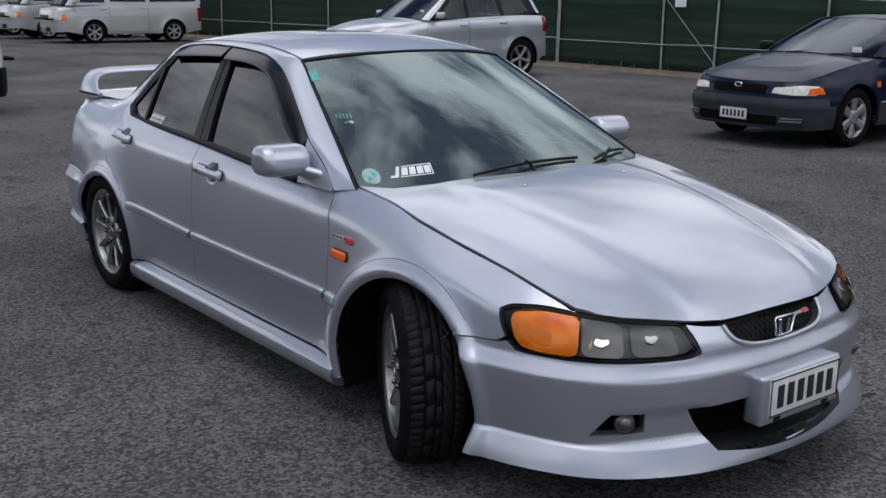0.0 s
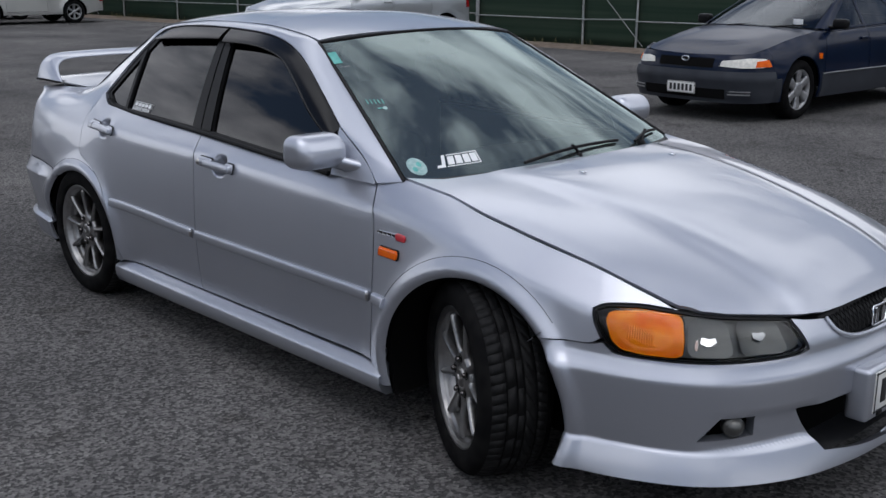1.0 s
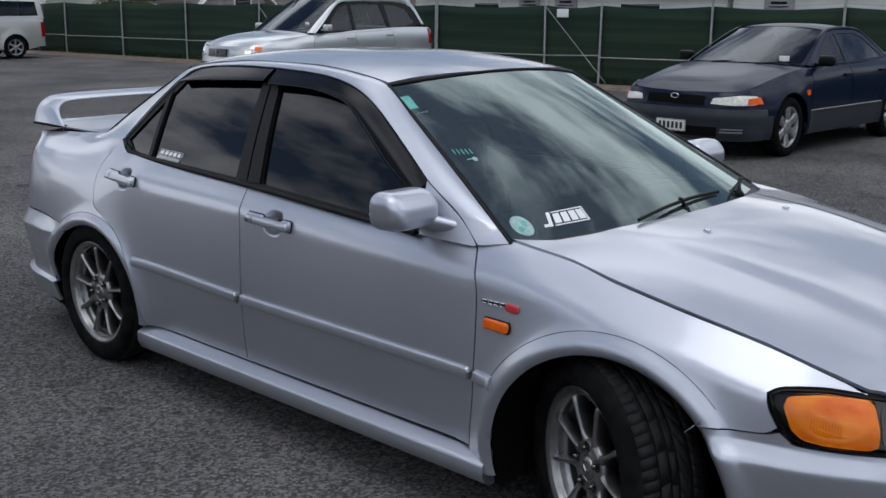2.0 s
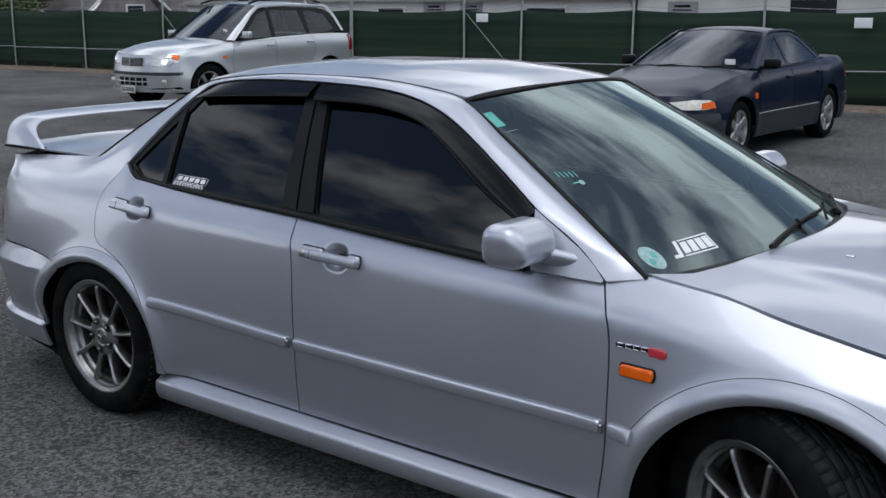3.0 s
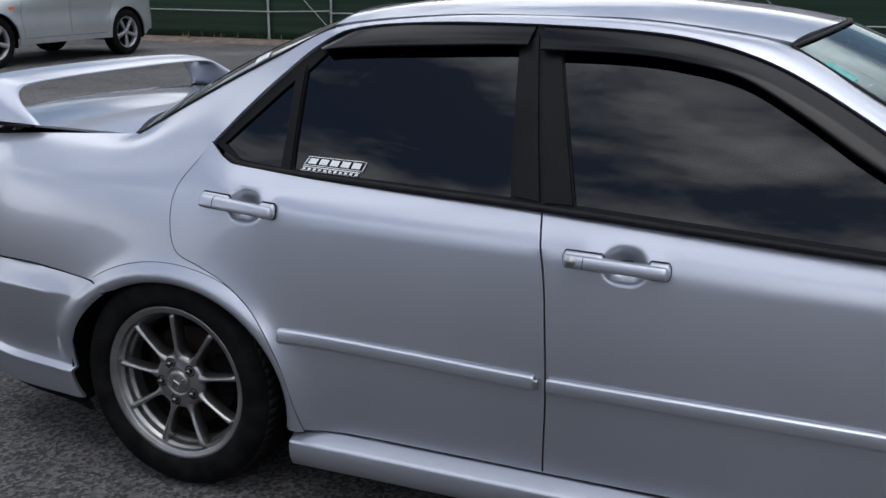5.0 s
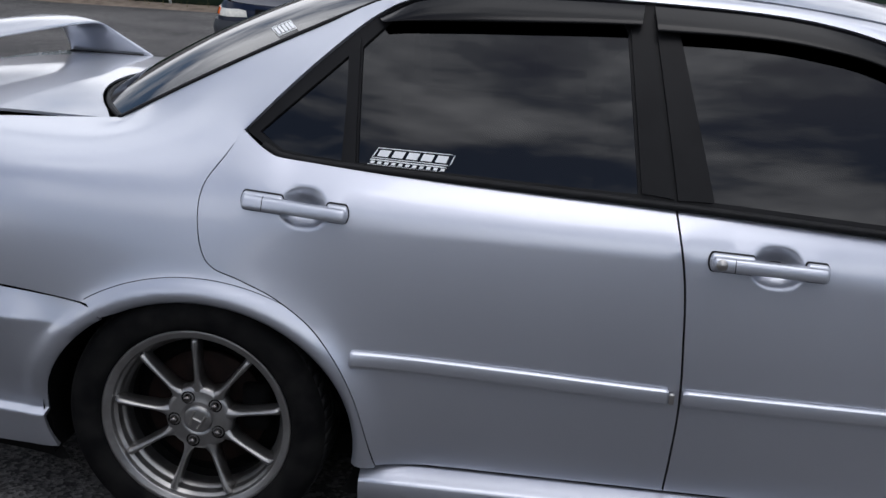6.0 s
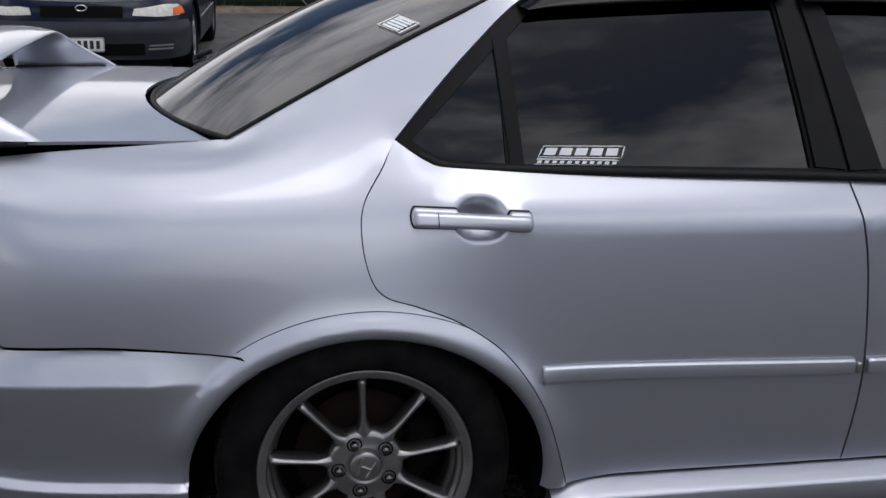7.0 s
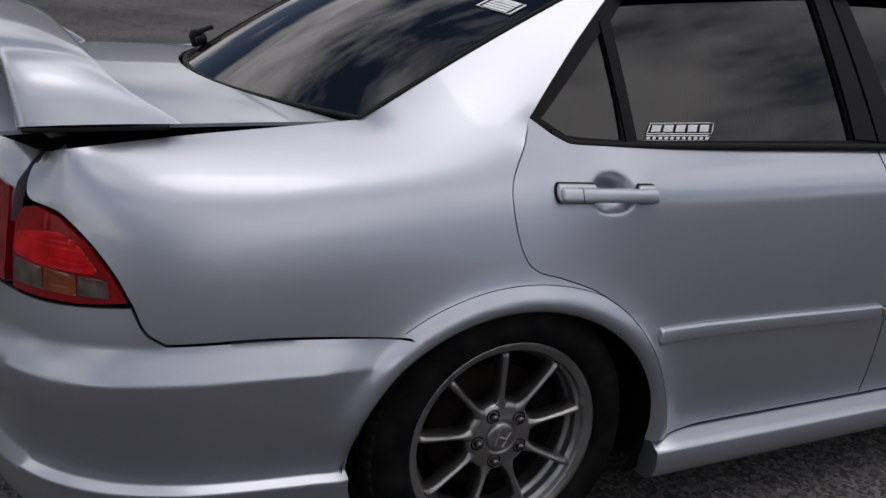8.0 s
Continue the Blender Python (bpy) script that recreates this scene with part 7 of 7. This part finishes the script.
# ---- beyond the fence ----
WALL_WHITE = varied("white_weatherboard", (0.60, 0.60, 0.57), (0.70, 0.70, 0.67), 1.2, (0.6, 0.8))
WALL_GREY = varied("grey_render", (0.24, 0.23, 0.25), (0.32, 0.31, 0.33), .9, (0.7, 0.9))
ROOF_BROWN = varied("brown_roof_iron", (0.09, 0.065, 0.055), (0.15, 0.11, 0.10), 1.5, (0.5, 0.7))
ROOF_GREY = varied("grey_roof_iron", (0.22, 0.22, 0.23), (0.32, 0.32, 0.33), 1.5, (0.4, 0.6))
PANE_DARK = material("dark_window", (0.02, 0.025, 0.03), 0.1)


def house(label, x, y, w, d, h, ridge, wall, roof, windows, along="x", turn=0):
    """A plain gabled building, its front towards the yard."""
    ob = thing("house", label, "house")
    part("wall", box(w, d, h, (0, 0, h / 2)), wall, ob, smooth=False)
    o = .35
    bm = bmesh.new()
    if along == "x":
        pts = [(-w / 2 - o, -d / 2 - o, h), (w / 2 + o, -d / 2 - o, h), (w / 2 + o, 0, h + ridge), (-w / 2 - o, 0, h + ridge), (-w / 2 - o, d / 2 + o, h), (w / 2 + o, d / 2 + o, h)]
    else:
        pts = [(-w / 2 - o, -d / 2 - o, h), (-w / 2 - o, d / 2 + o, h), (0, d / 2 + o, h + ridge), (0, -d / 2 - o, h + ridge), (w / 2 + o, -d / 2 - o, h), (w / 2 + o, d / 2 + o, h)]
    vs = [bm.verts.new(p) for p in pts]
    bm.faces.new((vs[0], vs[1], vs[2], vs[3]))
    bm.faces.new((vs[3], vs[2], vs[5], vs[4]))
    bmesh.ops.solidify(bm, geom=bm.faces[:], thickness=.08)
    part("roof", bm, roof, ob, smooth=False)
    if along == "y":
        g = bmesh.new()
        tri = [g.verts.new(p) for p in ((-w / 2, -d / 2 + .002, h), (w / 2, -d / 2 + .002, h), (0, -d / 2 + .002, h + ridge * .93))]
        g.faces.new(tri)
        part("gable", g, wall, ob, smooth=False)
        for q in (-1, 1):
            part("barge_board", joined(box(.10, .06, math.hypot(w / 2 + o, ridge), (0, 0, 0), 0, m=Matrix.Translation((q * (w / 2 + o) / 2, -d / 2 - o - .03, h + ridge / 2)) @ Matrix.Rotation(-q * math.atan2(w / 2 + o, ridge), 4, "Y"))), WALL_WHITE, ob, smooth=False)
    for wx, wz, ww, wh in windows:
        win = part("window", joined(box(ww + .14, .07, .07, (wx, -d / 2 - .03, wz + wh / 2 + .035)), box(ww + .14, .07, .07, (wx, -d / 2 - .03, wz - wh / 2 - .035)), box(.07, .07, wh, (wx - ww / 2 - .035, -d / 2 - .03, wz)), box(.07, .07, wh, (wx + ww / 2 + .035, -d / 2 - .03, wz))), WALL_WHITE, ob, smooth=False)
        part("pane", box(ww, .02, wh, (wx, -d / 2 - .012, wz)), PANE_DARK, win, smooth=False)
    ob.matrix_basis = pose(x, y, 0, 0, 0, turn)
    return ob


ROOF_WORN = varied("weathered_brown_iron", (0.16, 0.145, 0.14), (0.25, 0.23, 0.22), 1.2, (0.5, 0.7), stretch=(3, .4, 1))
WALL_BROWN = varied("brown_grey_cladding", (0.20, 0.18, 0.17), (0.28, 0.255, 0.245), .8, (0.7, 0.9), stretch=(4, 1, .5))
low_shed = house("long low white building with a flat roof behind the fence", -20.3, 29, 13.4, 4, 1.86, .18, WALL_WHITE, ROOF_GREY, [(-3.0, 1.45, 1.2, .30), (3.6, 1.45, 1.5, .30)])
high_shed = house("white flat-roofed building beside the long low one", -9.6, 29, 7.6, 4, 2.15, .2, WALL_WHITE, ROOF_GREY, [(1.6, 1.6, 1.3, .45)])
for owner, x in ((low_shed, -1.0), (low_shed, .6), (high_shed, -2.3)):
    board = part("sign_board", box(.95, .04, .34, (x, -2.03, 1.62), .01), WALL_GREY, owner, "small pale sign board")
    part("sign_bar", box(.5, .02, .07, (x, -2.06, 1.66)), BLACK_TRIM, board)
    part("sign_bar", box(.62, .02, .04, (x, -2.06, 1.55)), BLACK_TRIM, board)
house("brown-grey gabled house with white barge boards", -42.3, 28.0, 3.1, 7, 1.5, 1.75, WALL_BROWN, ROOF_WORN, [(.35, 1.35, .75, .75)], along="y", turn=75)
house("small white shed by the fence", -41.6, 22.6, 3.0, 1.8, 1.30, .18, WALL_WHITE, ROOF_GREY, [])
house("pale low house between the sheds", -35.2, 30, 2.6, 3, 1.75, .5, WALL_WHITE, ROOF_WORN, [(0, 1.2, .8, .6)])
hall = house("very long industrial hall with a weathered brown roof", -24, 47, 62, 12, 2.5, 4.2, WALL_BROWN, ROOF_WORN, [(-22, 1.6, 2.2, 1.0), (-14, 1.6, 2.2, 1.0), (-4, 1.6, 2.2, 1.0), (8, 1.6, 2.2, 1.0), (20, 1.6, 2.2, 1.0)])
for x in np.arange(-30, 30, 3.0):
    part("roof_rib", rod((x, -6.3, 2.56), (x, -.1, 6.76), .06, 6), ROOF_WORN, hall)
for x in (-19.5, -16.5, -13.5, -10.5):
    part("roof_truss", joined(rod((x, -7.0, 0), (x, -7.0, 3.9), .09, 6), rod((x, -7.0, 3.9), (x + 2.2, -7.0, 2.5), .06, 6), rod((x, -7.0, 2.6), (x + 2.2, -7.0, 3.9), .06, 6)), WALL_WHITE, hall, "pale steel frame post")
house("dark brown roofed building beyond the yard", 9, 31, 20, 8, 2.7, 2.2, WALL_GREY, ROOF_BROWN, [(-6, 1.5, 1.4, 1.0), (0, 1.5, 1.4, 1.0), (6, 1.5, 1.4, 1.0)])
house("low white house beyond the van row", -58, 24, 14, 8, 2.6, 1.8, WALL_WHITE, ROOF_GREY, [(-4, 1.4, 1.4, 1.1), (2, 1.4, 1.4, 1.1)], turn=25)

BARK = varied("tree_bark", (0.06, 0.045, 0.032), (0.11, 0.085, 0.06), 9, (0.8, 1.0), bump=0.6, bump_scale=40)
LEAF = varied("tree_leaf", (0.035, 0.06, 0.015), (0.09, 0.11, 0.03), 2.5, (0.5, 0.7))


def tree(label, x, y, h, spread, seed):
    rg = random.Random(seed)
    ob = thing("tree", label, "tree")
    limbs = [tube([(0, 0, 0), (.05, .03, h * .25), (.0, .08, h * .5), (.05, .0, h * .8)], .12, 8)]
    tips = [(0, 0, h * .8)]
    for k in range(11):
        a, z0 = rg.uniform(0, 6.28), h * rg.uniform(.25, .6)
        r, z1 = spread * rg.uniform(.5, .95), h * rg.uniform(.5, .95)
        tip = (r * math.cos(a), r * math.sin(a), z1)
        limbs.append(tube([(0, 0, z0), (tip[0] * .5, tip[1] * .5, (z0 + z1) / 2 + .2), tip], .035, 6))
        tips += [tip, (tip[0] * .6, tip[1] * .6, (z0 + z1) / 2 + .3)]
    part("trunk", joined(*limbs), BARK, ob)
    verts, faces = [], []
    for c in tips:
        rr = spread * rg.uniform(.28, .45)
        for _ in range(520):
            d = Vector((rg.gauss(0, 1), rg.gauss(0, 1), rg.gauss(0, .8))).normalized() * rr * rg.uniform(.35, 1.0)
            p = Vector(c) + d
            u = Vector((rg.gauss(0, 1), rg.gauss(0, 1), rg.gauss(0, 1))).normalized() * rg.uniform(.05, .10)
            w = u.cross(Vector((rg.gauss(0, 1), rg.gauss(0, 1), rg.gauss(0, 1)))).normalized() * rg.uniform(.025, .05)
            i = len(verts)
            verts += [p - u, p + w, p + u, p - w]
            faces.append((i, i + 1, i + 2, i + 3))
    me = bpy.data.meshes.new("crown")
    me.from_pydata(verts, [], faces)
    me.materials.append(LEAF)
    cr = new("crown", me)
    cr.parent = ob
    ob.matrix_basis = pose(x, y, 0)


tree("bushy green tree behind the fence", -47.2, 26.0, 4.8, 2.9, 3)
tree("olive green tree behind the fence", -43.6, 24.6, 2.9, 1.7, 5)
tree("leafy tree beyond the van row", -62.0, 19.0, 4.4, 2.2, 8)

# unseen plain wall on the open side, added to darken low reflections
WALL_BLOCK = varied("grey_block_wall", (0.09, 0.09, 0.088), (0.14, 0.138, 0.13), 1.1, (0.8, 0.95), bump=0.4, bump_scale=50)
tagged(part("wall_south", box(110, .2, 3.2, (-10, -15, 1.6)), WALL_BLOCK, smooth=False), "unseen plain grey wall added to darken low reflections", "wall", kind="structure")
